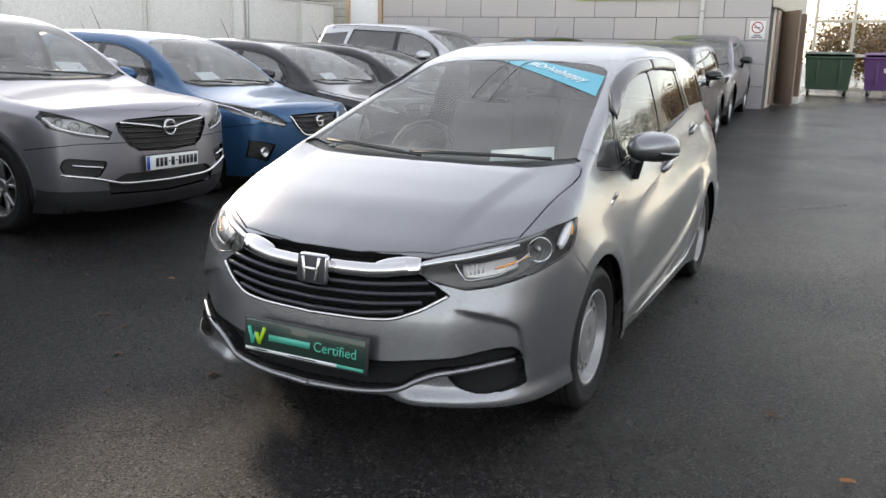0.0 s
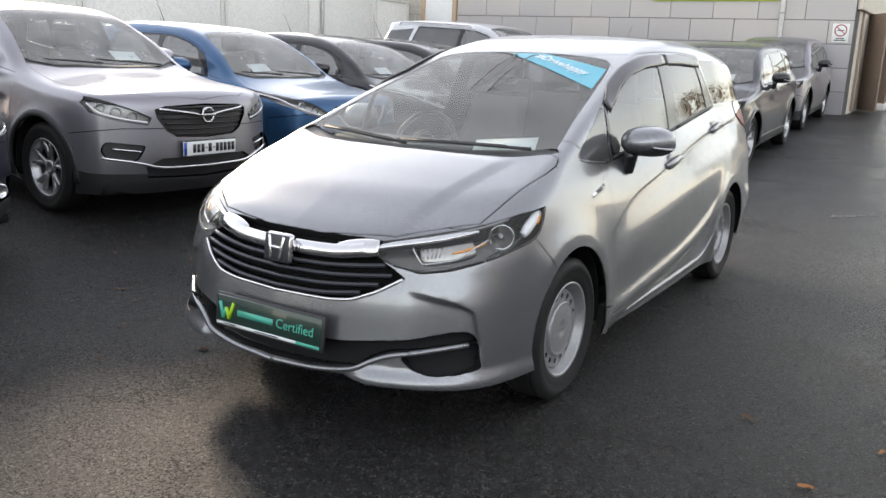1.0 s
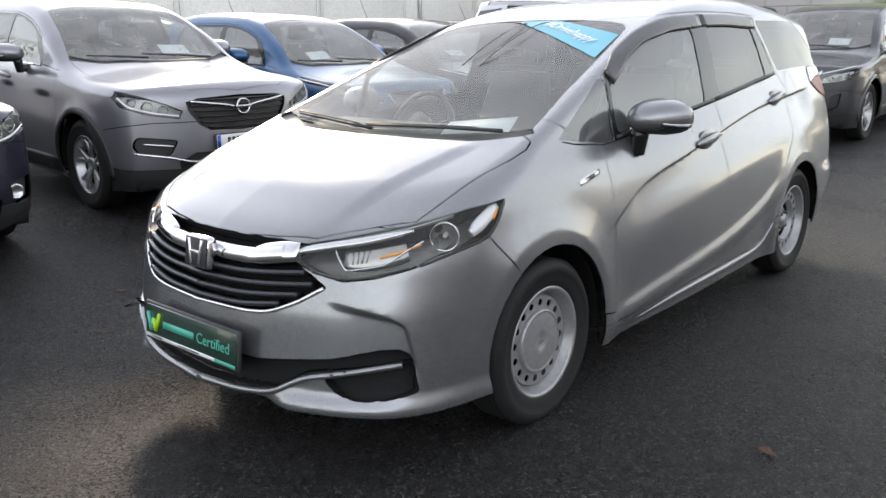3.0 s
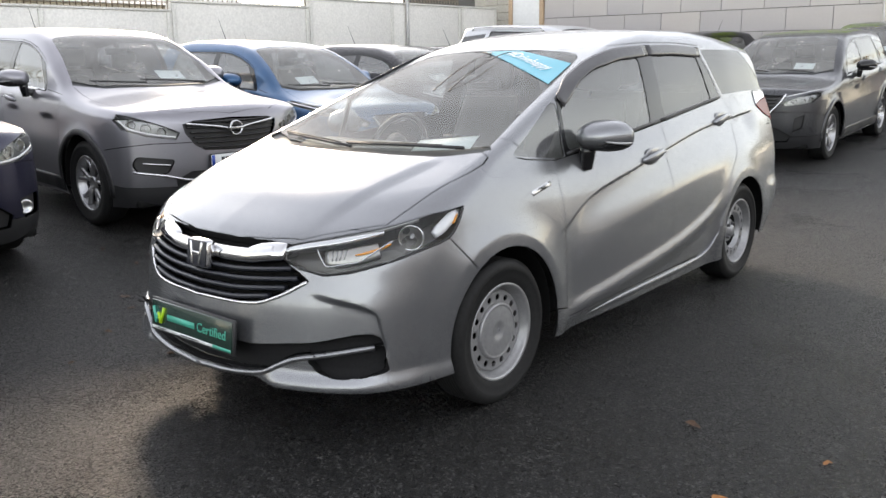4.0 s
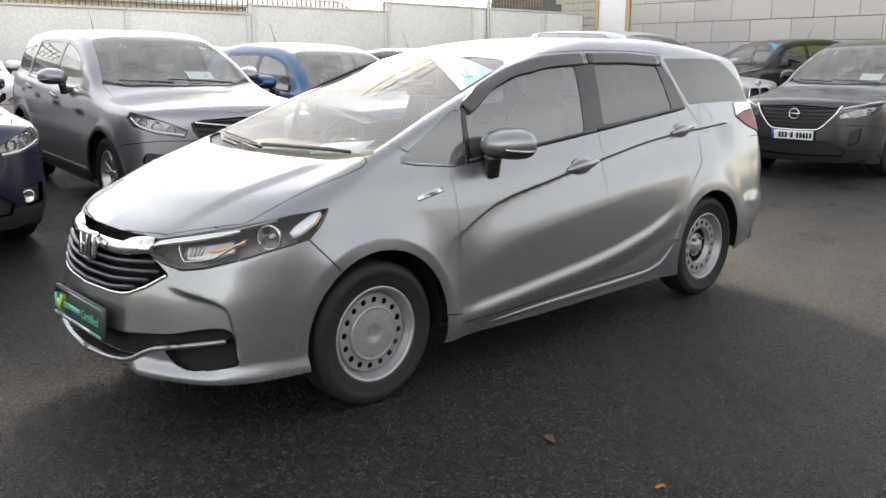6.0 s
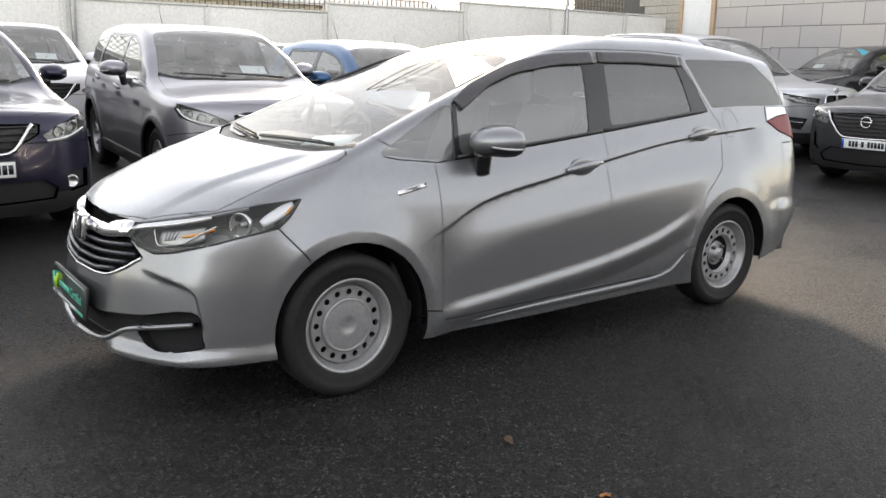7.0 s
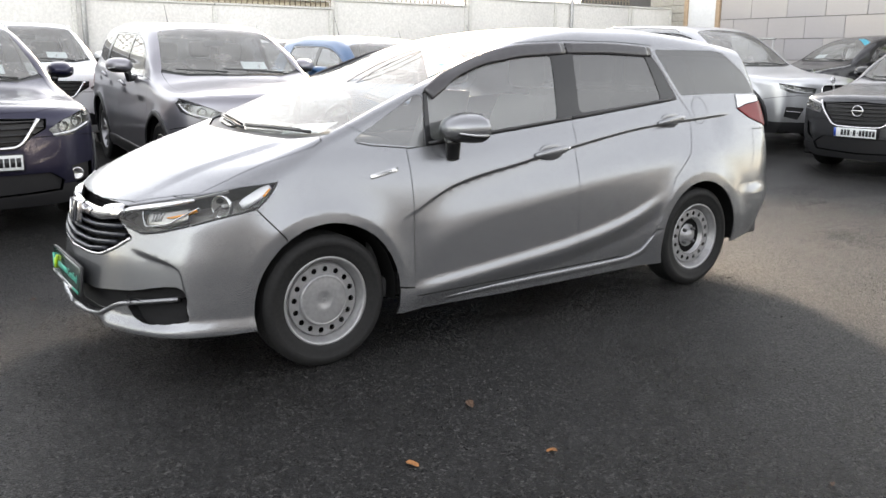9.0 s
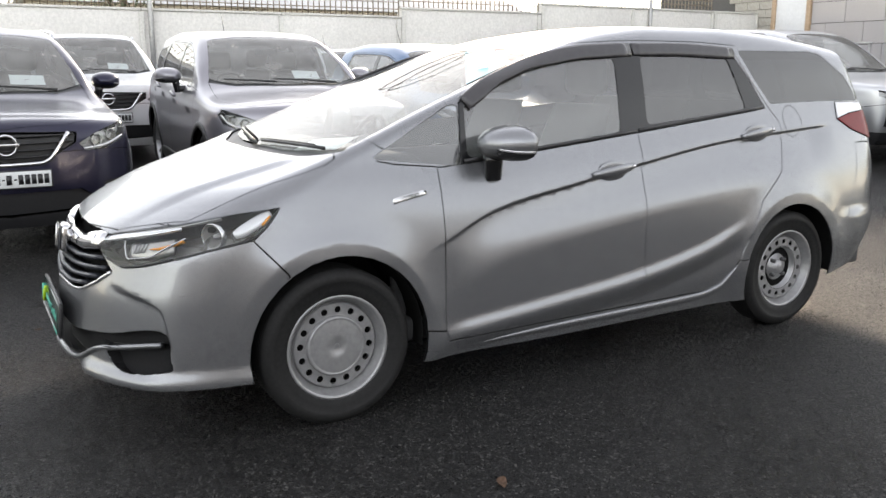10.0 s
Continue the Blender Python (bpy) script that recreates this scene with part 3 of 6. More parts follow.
def add_wheel(car, x, y, r, rim_r, width, style, flip):
    """A road wheel whose outer face stands at x."""
    m = pose(-x if flip else x, y, r, 0, 0, 180 if flip else 0) @ pose(-width / 2, 0, 0, 17)
    w = width
    tread = []
    for i in range(9):
        a = -0.34 + 0.68 * i / 8
        tread += [(r, w * (a - 0.03)), (r, w * (a + 0.03)), (r - 0.006, w * (a + 0.036)), (r - 0.006, w * (a + 0.048))]
    prof = [(rim_r - 0.004, w * 0.36), (rim_r + 0.004, w * 0.44), (rim_r + 0.012, w * 0.465), (rim_r + 0.3 * (r - rim_r), w * 0.50), (rim_r + 0.55 * (r - rim_r), w * 0.51),
            (rim_r + 0.56 * (r - rim_r), w * 0.515), (rim_r + 0.8 * (r - rim_r), w * 0.485), (r - 0.008, w * 0.42)] + tread[::-1][2:-2] + [(r - 0.01, -w * 0.42), (rim_r, -w * 0.5)]
    tyre = part("tyre", lathe(prof, 56, m), RUBBER, car, "black tyre on a " + ("steel" if style.startswith("steel") else "alloy") + " rim")
    barrel = [(rim_r + 0.004, w * 0.40), (rim_r + 0.004, w * 0.445), (rim_r - 0.003, w * 0.452), (rim_r - 0.009, w * 0.43), (rim_r - 0.012, w * 0.40), (rim_r - 0.016, w * 0.30), (rim_r - 0.03, w * 0.22), (rim_r - 0.034, -w * 0.4)]
    part("rim", lathe(barrel, 48, m), RIM_STEEL if style.startswith("steel") else ALLOY, tyre)
    # added near-black disc: the shade behind the wheel's holes, put into colour
    part("dark_backing", lathe([(0.0, w * 0.12), (rim_r - 0.04, w * 0.10), (rim_r - 0.035, -w * 0.2)], 24, m), INNER, tyre)
    if style.startswith("steel"):
        xo = w * 0.27
        part("disc", ring_with_holes(0.116, 0.163, xo, 16, 0.0132, 0.1405, 0.004), RIM_STEEL, tyre, "", False).matrix_basis = m
        part("flange", lathe([(0.162, xo), (0.167, xo - 0.005), (0.170, xo - 0.016), (0.174, xo - 0.024), (0.179, xo - 0.024), (0.184, xo - 0.012), (rim_r - 0.013, xo + 0.006), (rim_r - 0.012, xo - 0.03)], 48, m), RIM_STEEL, tyre)
        if style == "steel_cap":
            part("hub_cap", lathe([(0.119, xo - 0.001), (0.1175, xo + 0.010), (0.113, xo + 0.015), (0.108, xo + 0.0155), (0.105, xo + 0.013), (0.102, xo + 0.0135), (0.05, xo + 0.0155), (0.030, xo + 0.016), (0.028, xo + 0.0145), (0.0, xo + 0.0145)], 48, m), RIM_STEEL, tyre, "round silver cap over the wheel centre")
            bar = text_mesh("O", 0.032, 0.001)
            part("emblem", moved(bar, m @ pose(xo + 0.0155, 0, 0, 90, 0, 90)), ALLOY, tyre)
        else:
            part("hub", lathe([(0.114, xo), (0.109, xo - 0.004), (0.105, xo - 0.035), (0.075, xo - 0.040), (0.070, xo - 0.028), (0.036, xo - 0.026), (0.034, xo - 0.004), (0.0, xo - 0.003)], 40, m), RIM_STEEL, tyre)
            for k in range(4):
                a = math.pi / 2 * k + 0.5
                part("wheel_nut", lathe([(0.0, xo - 0.002), (0.010, xo - 0.004), (0.011, xo - 0.03)], 6, m @ pose(0, 0.053 * math.cos(a), 0.053 * math.sin(a))), LAMP_DARK, tyre)
    else:
        xo = w * 0.33
        for k in range(5):
            for s in (-1, 1):
                a0 = 2 * math.pi * k / 5 + s * (0.06 if style == "alloy_twin" else 0.10)
                a1 = 2 * math.pi * k / 5 + s * (0.26 if style == "alloy_twin" else 0.16)
                rings = []
                for g in range(4):
                    t = g / 3
                    rr = 0.05 + (rim_r - 0.058) * t
                    a = a0 + (a1 - a0) * t
                    hw = 0.020 - 0.006 * t
                    c = Vector((0, math.cos(a), math.sin(a)))
                    d = Vector((0, -math.sin(a), math.cos(a)))
                    xx = xo - 0.012 * (1 - t) + 0.008 * t
                    rings.append([c * rr + d * (hw * u) + Vector((xx + v, 0, 0)) for u, v in ((-1, -0.03), (-0.8, 0), (0.8, 0), (1, -0.03))])
                part("spoke", moved(loft(rings), m), ALLOY, tyre)
        part("hub_cap", lathe([(0.058, xo - 0.03), (0.056, xo - 0.008), (0.034, xo - 0.004), (0.03, xo - 0.01), (0.0, xo - 0.008)], 24, m), ALLOY, tyre)
    return tyre


def door_handle(body, y, z, parent, flip, mat):
    """A bowed grip over a hollow, with its slant taken from the door."""
    p, n = body.at("x", [(y - 0.125, z - 0.014), (y, z), (y + 0.115, z + 0.014)])
    rings = []
    for i in range(9):
        t = i / 8
        c = Vector((p[0] * (1 - t) + p[2] * t).tolist())
        lift = 0.006 + 0.030 * math.sin(math.pi * t) ** 0.6
        hh = 0.012 + 0.010 * math.sin(math.pi * t) ** 0.5
        rings.append([c + Vector((lift * 0.55 + 0.010 * math.cos(q), 0, hh * math.sin(q))) for q in [2 * math.pi * k / 10 for k in range(10)]])
    grip = loft(rings)
    cup = bmesh.new()
    bmesh.ops.create_uvsphere(cup, u_segments=20, v_segments=10, radius=1)
    for v in cup.verts:
        v.co = Vector((v.co.x * 0.008, v.co.y * 0.085, v.co.z * 0.045)) + Vector(p[1].tolist()) + Vector((-0.003, -0.005, 0.0))
    key = lathe([(0.0, 0.003), (0.008, 0.002), (0.009, -0.002)], 14, Matrix.Translation(Vector(p[2].tolist()) + Vector((0.022, -0.012, 0))))
    if flip:
        grip, cup, key = mirrored(grip), mirrored(cup), mirrored(key)
    h = part("door_handle", grip, mat, parent, "door handle in the body colour")
    part("hollow", cup, mat, h)
    part("key_lock", key, BRIGHT, h)
    return h


def wing_mirror(x, y, z, paint, parent, flip, scale=1.0):
    """An egg-shaped mirror housing on its foot; its front is rounded and the glass looks back."""
    m = Matrix.Translation((x, y, z)) @ Matrix.Scale(scale, 4)

    def skin_at(t, q, grow=1.0):
        c, s = math.cos(q), math.sin(q)
        g = (1 - (1 - t) ** 2.3) ** 0.5
        wx, hz = 0.118 * g * grow, 0.072 * g * grow
        sweep = 0.030 * c * g
        return Vector((abs(c) ** 0.82 * math.copysign(wx, c), -0.085 + 0.14 * t + sweep, abs(s) ** 0.86 * math.copysign(hz, s) * (1.05 if s > 0 else 0.92)))

    def shell(t0, t1, q0, q1, n, k, grow):
        return [[skin_at(t0 + (t1 - t0) * (i / n) ** 1.7, q0 + (q1 - q0) * j / k, grow) for j in range(k)] for i in range(n + 1)]

    housing = loft(shell(0.004, 1.0, 0.0, 2 * math.pi, 14, 36, 1.0))
    low = [[skin_at(t, radians(a), 1.02) for a in (200, 220, 240, 260, 280, 300, 320, 340)] for t in (0.12, 0.25, 0.4, 0.6, 0.8, 1.0)]
    skirt = loft(low, closed=False, caps=False)
    ind = loft([[skin_at(t, radians(a), g) for a, g in ((-24, 1.0), (-24, 1.04), (-15, 1.04), (-15, 1.0))] for t in (0.12, 0.25, 0.45, 0.7, 0.95)])
    groove = loft([[skin_at(t, radians(a), g) for a, g in ((-31, 1.0), (-31, 1.025), (-25, 1.025), (-25, 1.0))] for t in (0.08, 0.25, 0.45, 0.7, 0.98)])
    glass = lathe([(0.0, 0.0), (0.064, 0.0)], 28, pose(0, 0.058, 0, 0, 0, 90) @ Matrix.Diagonal((1, 1.6, 1, 1)))
    foot = loft([[Vector((-0.062 - 0.016 * t + (0.036 - 0.010 * t) * math.cos(q), -0.005 + 0.01 * t + (0.045 - 0.008 * t) * math.sin(q), -0.045 - 0.105 * t)) for q in [2 * math.pi * k / 14 for k in range(14)]] for t in (0, 0.3, 0.7, 0.92, 1)])
    arm = loft([[Vector((-0.07 - 0.12 * t, 0.030 * math.cos(q), -0.112 + 0.030 * math.sin(q) - 0.01 * t)) for q in [2 * math.pi * k / 10 for k in range(10)]] for t in (0, 1)])
    root = None
    for name, bm, mat, label in (("wing_mirror", housing, paint, "door mirror housing in the body colour"), ("mirror_skirt", skirt, PLASTIC, "black underside"), ("mirror_foot", foot, GLOSS_BLACK, ""),
                                 ("mirror_arm", arm, PLASTIC, ""), ("indicator", ind, CLEAR_LENS, "clear indicator strip"), ("groove", groove, GLOSS_BLACK, ""), ("mirror_glass", glass, CHROME, "")):
        moved(bm, m)
        if flip:
            bm = mirrored(bm)
        ob = part(name, bm, mat, root or parent, label)
        root = root or ob
    return root


def seats_and_dash(car, body, y_dash, y_seat, y_rear, half, z_dash, detail=True):
    """A dark cabin: tub, dashboard, steering wheel on the right, seats with head restraints."""
    zf = 0.34
    tub = bmesh.new()
    box(tub, (-half + 0.06, -0.2, 0.24), (half - 0.06, body.y1 - 0.25, zf), 0.02)
    part("cabin_floor", tub, CABIN, car)
    for s in (-1, 1):
        part("door_card", block((s * (half - 0.13) - 0.02, y_dash, zf), (s * (half - 0.13) + 0.02, y_rear + 0.55, z_dash - 0.10), 0.015), CABIN, car)
    rings = []
    for i in range(9):
        x = -half + 0.16 + (2 * half - 0.32) * i / 8
        bow = 0.10 * (x / half) ** 2
        rings.append([Vector((x, y, z)) for y, z in ((y_dash - 0.42 + 2.2 * bow, z_dash - 0.08), (y_dash - 0.1 + bow, z_dash - 0.005), (y_dash + 0.12, z_dash), (y_dash + 0.2, z_dash - 0.06), (y_dash + 0.18, z_dash - 0.3), (y_dash - 0.3, z_dash - 0.35))])
    part("dashboard", loft(rings), CABIN, car)
    mw = pose(-0.36, y_dash + 0.36, z_dash - 0.07, 0, 0, 90) @ pose(0, 0, 0, 0, 24)
    ringp = [(0.185 + 0.014 * math.cos(q), 0.014 * math.sin(q)) for q in [2 * math.pi * k / 8 for k in range(9)]]
    sw = part("steering_wheel", lathe(ringp, 32, mw), PLASTIC, car)
    part("wheel_boss", lathe([(0.0, 0.0), (0.07, 0.0), (0.08, -0.03), (0.0, -0.05)], 20, mw), PLASTIC, sw)
    part("spoke", block((-0.02, -0.18, -0.02), (0.0, 0.18, 0.02), 0.005, mw), PLASTIC, sw)
    rows = [(y_seat, (-0.36, 0.36)), (y_rear, (-0.40, 0.0, 0.40) if detail else (-0.36, 0.36))]
    for k, (y, xs) in enumerate(rows):
        for x in xs:
            back = loft([[Vector((x + 0.235 * (1 - 0.25 * t * t) * a, y + 0.22 + 0.22 * t + 0.055 * b, zf + 0.2 + 0.62 * t)) for a, b in ((-1, -0.4), (-0.75, -1), (0.75, -1), (1, -0.4), (0.9, 1), (-0.9, 1))] for t in (0, 0.3, 0.6, 0.85, 1)])
            st = part("seat", back, SEAT, car, "dark cloth seat")
            part("seat_cushion", block((x - 0.24, y - 0.28, zf + 0.02), (x + 0.24, y + 0.24, zf + 0.21), 0.05), SEAT, st)
            part("head_restraint", block((x - 0.13, y + 0.42, zf + 0.86), (x + 0.13, y + 0.52, zf + 1.05), 0.045), SEAT, st)


def number_plate(car, p, tilt, yaw=0.0, dark=False, bars=True):
    """A number plate; its figures stand as plain bars."""
    m = Matrix.Translation(p) @ pose(0, 0, 0, 90 + tilt, 0, 0) @ pose(0, 0, 0, 0, 0, 0)
    pl = part("number_plate", block((-0.26, -0.055, -0.006), (0.26, 0.055, 0.006), 0.004, m), PLATE_WHITE, car, "white registration plate with a blue band")
    part("plate_frame", moved(block((-0.268, -0.063, -0.010), (0.268, 0.063, 0.003), 0.004), m), PLASTIC, pl)
    part("band", block((-0.258, -0.052, 0.0062), (-0.228, 0.052, 0.0072), 0, m), PLATE_BLUE, pl)
    x = -0.17
    for w in (0.05, 0.05, 0.05, 0.0, 0.055, 0.0, 0.05, 0.05, 0.05, 0.05, 0.05):
        if w == 0.0:
            part("bar", block((x + 0.004, -0.004, 0.0062), (x + 0.022, 0.006, 0.0075), 0, m), INK, pl)
            x += 0.03
        else:
            part("bar", block((x, -0.033, 0.0062), (x + w * 0.62, 0.033, 0.0075), 0, m), INK, pl)
            x += w * 0.80
    return pl


def lamp_pod(skin, name, car, flip, bowls, axis_dir, deep=0.07, label="", dark=HOUSING):
    """A headlamp: clear cover, shaped housing behind it, reflector bowls with bulbs."""
    cover = shift(skin.take(name), 0.001, skin.body)
    cover = panel(cover, 0.002, 0.012, skin.body)
    housing = shift(skin.take(name), -deep, skin.body)
    ring = skin.take(name)
    walls = bmesh.new()
    edges = [e for e in ring.edges if e.is_boundary]
    ring.normal_update()
    for e in edges:
        a, b = e.verts
        vs = [walls.verts.new(c) for c in (a.co - a.normal * 0.004, b.co - b.normal * 0.004, b.co - b.normal * deep, a.co - a.normal * deep)]
        walls.faces.new(vs)
    ring.free()
    if flip:
        cover, housing, walls = mirrored(cover), mirrored(housing), mirrored(walls)
    lamp = part("headlamp", cover, LAMP_GLASS, car, label or "clear headlamp unit", True, skin.body)
    part("lamp_housing", housing, dark, lamp)
    part("lamp_bezel", walls, LAMP_DARK, lamp)
    for (x, y, z), r, mat in bowls:
        sx = -x if flip else x
        d = Vector((-axis_dir[0] if flip else axis_dir[0], axis_dir[1], axis_dir[2])).normalized()
        m = Matrix.Translation((sx, y, z)) @ d.to_track_quat("X", "Z").to_matrix().to_4x4()
        bowl = part("reflector", lathe([(r, 0.0), (r * 0.97, -0.004), (r * 0.8, -0.022), (r * 0.5, -0.036), (r * 0.22, -0.042), (0.0, -0.043)], 24, m), REFLECTOR, lamp)
        part("bulb", lathe([(0.0, -0.008), (r * 0.16, -0.012), (r * 0.2, -0.04)], 12, m), mat, lamp)
        part("bezel_ring", lathe([(r * 0.98, 0.0), (r * 1.05, 0.003), (r * 1.1, 0.0), (r * 1.1, -0.02)], 24, m), BRIGHT, lamp)
    return lamp


def wheel_wells(car, body, r):
    for axle in (0.0, body.wheelbase):
        for s in (-1, 1):
            x0, x1 = body.half - 0.03, body.half - 0.34
            rings = []
            for x in (x0, x1):
                rings.append([Vector((s * x, axle + r * math.cos(q), body.wheel_r + r * math.sin(q))) for q in [radians(-8 + 196 * k / 20) for k in range(21)]])
            bm = loft(rings, closed=False, caps=False)
            bm.faces.new([bm.verts.new(v) for v in rings[1]])
            part("wheel_well", bm, INNER, car)


def shell_parts(skin, car, paint, sets, under=0.010, no_inner=()):
    """Panels out of a cut skin. sets: (region, part name, material, whole or sides, how deep it lies, label)."""
    made = {}
    body = skin.body
    skin.settle()
    for region, name, mat, whole, deep, label in sets:
        bm = skin.take(region)
        if not bm.faces:
            bm.free()
            continue
        clear = region.startswith("glass")
        if deep:
            bm = shift(bm, -deep, body)
        if whole:
            for k, bit in enumerate(islands(both(bm))):
                if len(bit.faces) < 12:
                    bit.free()
                    continue
                ob = part(name if not k else "side_panel", panel(bit, -0.004, 0.0, body) if clear else panel(bit, skin=body), mat, car, label, True, body)
                made.setdefault(region, ob)
        else:
            other = mirrored(bm)
            for side, bit in (("", bm), ("_r", other)):
                made[region + side] = part(name, panel(bit, -0.004, 0.0, body) if clear else panel(bit, skin=body), mat, car, label, True, body)
    # added near-black sheet under the panels, so their gaps read as shaded
    inner = shift(both(skin.rest("void", "glass_front", "glass_side", "glass_rear", "glass_quarter", "glass_back", "glass_end", "headlamp", "grille", "lower_intake", "fog_recess", "cowl", *no_inner)), -under, body)
    part("inner_shell", inner, INNER, car)
    return made

# ---- ground, walls, building ----
def asphalt():
    """Dark stones in tar, worn dry here and wet there."""
    m, t, b, _ = material("wet asphalt")
    v = mapped(t, world=True)
    grit = node(t, "ShaderNodeTexVoronoi", Scale=95.0)
    t.links.new(v, grit.inputs["Vector"])
    fine = noise_of(t, v, 110, 5, 0.75)
    clump = noise_of(t, v, 14, 5, 0.7)
    patch = noise_of(t, v, 0.6, 6, 0.62)
    stone = node(t, "ShaderNodeSeparateColor")
    t.links.new(grit.outputs["Color"], stone.inputs[0])
    col = blend_colors(t, spread(t, stone.outputs[0], 0, 1, 0.45, 1.0), (0.0025, 0.0025, 0.0027), (0.027, 0.0265, 0.026))
    col = blend_colors(t, spread(t, clump, 0, 0.6, 0.4, 0.65), col, (0.0095, 0.0095, 0.0098))
    col = blend_colors(t, spread(t, patch, 0, 0.45, 0.42, 0.60), col, (0.008, 0.008, 0.0083))
    pale = node(t, "ShaderNodeTexVoronoi", Scale=150.0)
    t.links.new(v, pale.inputs["Vector"])
    chip = node(t, "ShaderNodeSeparateColor")
    t.links.new(pale.outputs["Color"], chip.inputs[0])
    col = blend_colors(t, spread(t, chip.outputs[0], 0, 1, 0.90, 0.94), col, (0.11, 0.107, 0.103))
    t.links.new(col, b.inputs["Base Color"])
    gloss = t.nodes.new("ShaderNodeMath")
    gloss.operation = "MULTIPLY"
    t.links.new(spread(t, patch, 0.46, 0.24, 0.40, 0.62), gloss.inputs[0])
    t.links.new(spread(t, chip.outputs[1], 0.55, 1.35, 0.0, 1.0), gloss.inputs[1])
    t.links.new(gloss.outputs[0], b.inputs["Roughness"])
    h = t.nodes.new("ShaderNodeMath")
    h.operation = "ADD"
    t.links.new(stone.outputs[1], h.inputs[0])
    t.links.new(fine, h.inputs[1])
    h2 = t.nodes.new("ShaderNodeMath")
    h2.operation = "ADD"
    t.links.new(h.outputs[0], h2.inputs[0])
    t.links.new(clump, h2.inputs[1])
    b.inputs["Specular IOR Level"].default_value = 0.26
    relief(t, b, h2.outputs[0], 1.0, 0.010)
    return m


ASPHALT = asphalt()
CONCRETE = simple("painted concrete", (0.70, 0.685, 0.66), 0.85, 0, 0.14, 22, 0.0015, 0, 0.9)
CONCRETE_POST = simple("bare concrete post", (0.62, 0.61, 0.58), 0.85, 0, 0.2, 26, 0.0015, 0, 1.5)
STONE = simple("polished grey stone", (0.40, 0.382, 0.385), 0.11, 0, 0.07, 26, 0.0003, 0, 1.4)
tone = STONE.node_tree
each = tone.nodes.new("ShaderNodeObjectInfo")
base_in = tone.nodes["Principled BSDF"].inputs["Base Color"]
plain = base_in.links[0].from_socket
tint = blend_colors(tone, each.outputs["Random"], (0.33, 0.325, 0.35), (0.45, 0.42, 0.41))
tone.links.new(blend_colors(tone, 0.6, plain, tint), base_in)
MASONRY = simple("rough concrete block", (0.40, 0.38, 0.34), 0.9, 0, 0.25, 24, 0.004, 0, 2.5)
GREY_BLOCK = simple("weathered grey block", (0.13, 0.135, 0.145), 0.9, 0, 0.25, 24, 0.004, 0, 1.5)
PALE_BLOCK = simple("pale grey block", (0.30, 0.305, 0.315), 0.9, 0, 0.25, 24, 0.004, 0, 1.5)
MORTAR = simple("dark joint", (0.10, 0.098, 0.095), 0.9, 0, 0.2, 40)
GALV = simple("galvanised steel", (0.42, 0.42, 0.42), 0.45, 0.7, 0.25, 25)
RUST = simple("weathered tan steel", (0.30, 0.25, 0.19), 0.6, 0.3, 0.3, 25)
DOOR_WHITE = simple("white door paint", (0.66, 0.67, 0.68), 0.45, 0, 0.06, 12)
FRAME_TAN = simple("tan timber frame", (0.42, 0.30, 0.20), 0.6, 0, 0.2, 18)
BROWN = simple("brown door panel", (0.27, 0.20, 0.16), 0.5, 0, 0.15, 14)
CREAM = simple("cream render", (0.66, 0.61, 0.52), 0.8, 0, 0.1, 14)
LIME_SIGN = simple("lime sign sheet", (0.33, 0.50, 0.015), 0.4, 0, 0.05)
SIGN_WHITE = simple("white sign sheet", (0.74, 0.75, 0.75), 0.4, 0, 0.05)
SIGN_RED = simple("red sign ink", (0.38, 0.07, 0.06), 0.4, 0, 0.05)
BIN_GREEN = simple("dark green bin plastic", (0.035, 0.075, 0.045), 0.5, 0, 0.2, 20)
BIN_PURPLE = simple("purple bin plastic", (0.13, 0.055, 0.19), 0.5, 0, 0.2, 20)
YELLOW = simple("worn line paint", (0.13, 0.125, 0.12), 0.8, 0, 0.4, 40)

ground_z = keyed([(-80, 0), (8.0, 0), (10.5, 0.07), (13.0, 0.19), (15.5, 0.29), (17.6, 0.35), (24, 0.45), (60, 0.5), (400, 0.6)])


row_rise = keyed([(-400, 0), (1.8, 0.0), (2.6, 0.008), (3.4, 0.04), (4.4, 0.085), (5.5, 0.12), (7.0, 0.15), (12.5, 0.18), (400, 0.2)])


def ground_h(x, y):
    """The yard's height: level round the estate car, a little higher under the row by the wall."""
    return float(ground_z(y)) + float(row_rise(-x))


def ground_sheet():
    bm = bmesh.new()
    xs = [-400, -150, -60, -25, -12, -7, -6, -5.5, -5, -4.7, -4.4, -4.1, -3.8, -3.5, -3.2, -2.9, -2.6, -2.2, -1.8, 2, 6, 12, 25, 60, 150, 400]
    ys = [-400, -150, -60, -25, -8, 0, 4] + [7 + 0.5 * i for i in range(25)] + [22, 26, 32, 60, 150, 400]
    vs = [[bm.verts.new((x, y, ground_h(x, y))) for y in ys] for x in xs]
    for i in range(len(xs) - 1):
        for j in range(len(ys) - 1):
            bm.faces.new((vs[i][j], vs[i + 1][j], vs[i + 1][j + 1], vs[i][j + 1]))
    return tagged(part("ground", bm, ASPHALT), "dark wet asphalt yard rising towards the building", "ground", kind="structure")


ground_sheet()


def share(name, me, parent, p, scale=(1, 1, 1), rz=0.0):
    """One more piece on a mesh that alike pieces share."""
    ob = new(name, me)
    ob.matrix_basis = pose(*p, 0, 0, rz) @ Matrix.Diagonal((*scale, 1))
    ob.parent = parent
    return ob


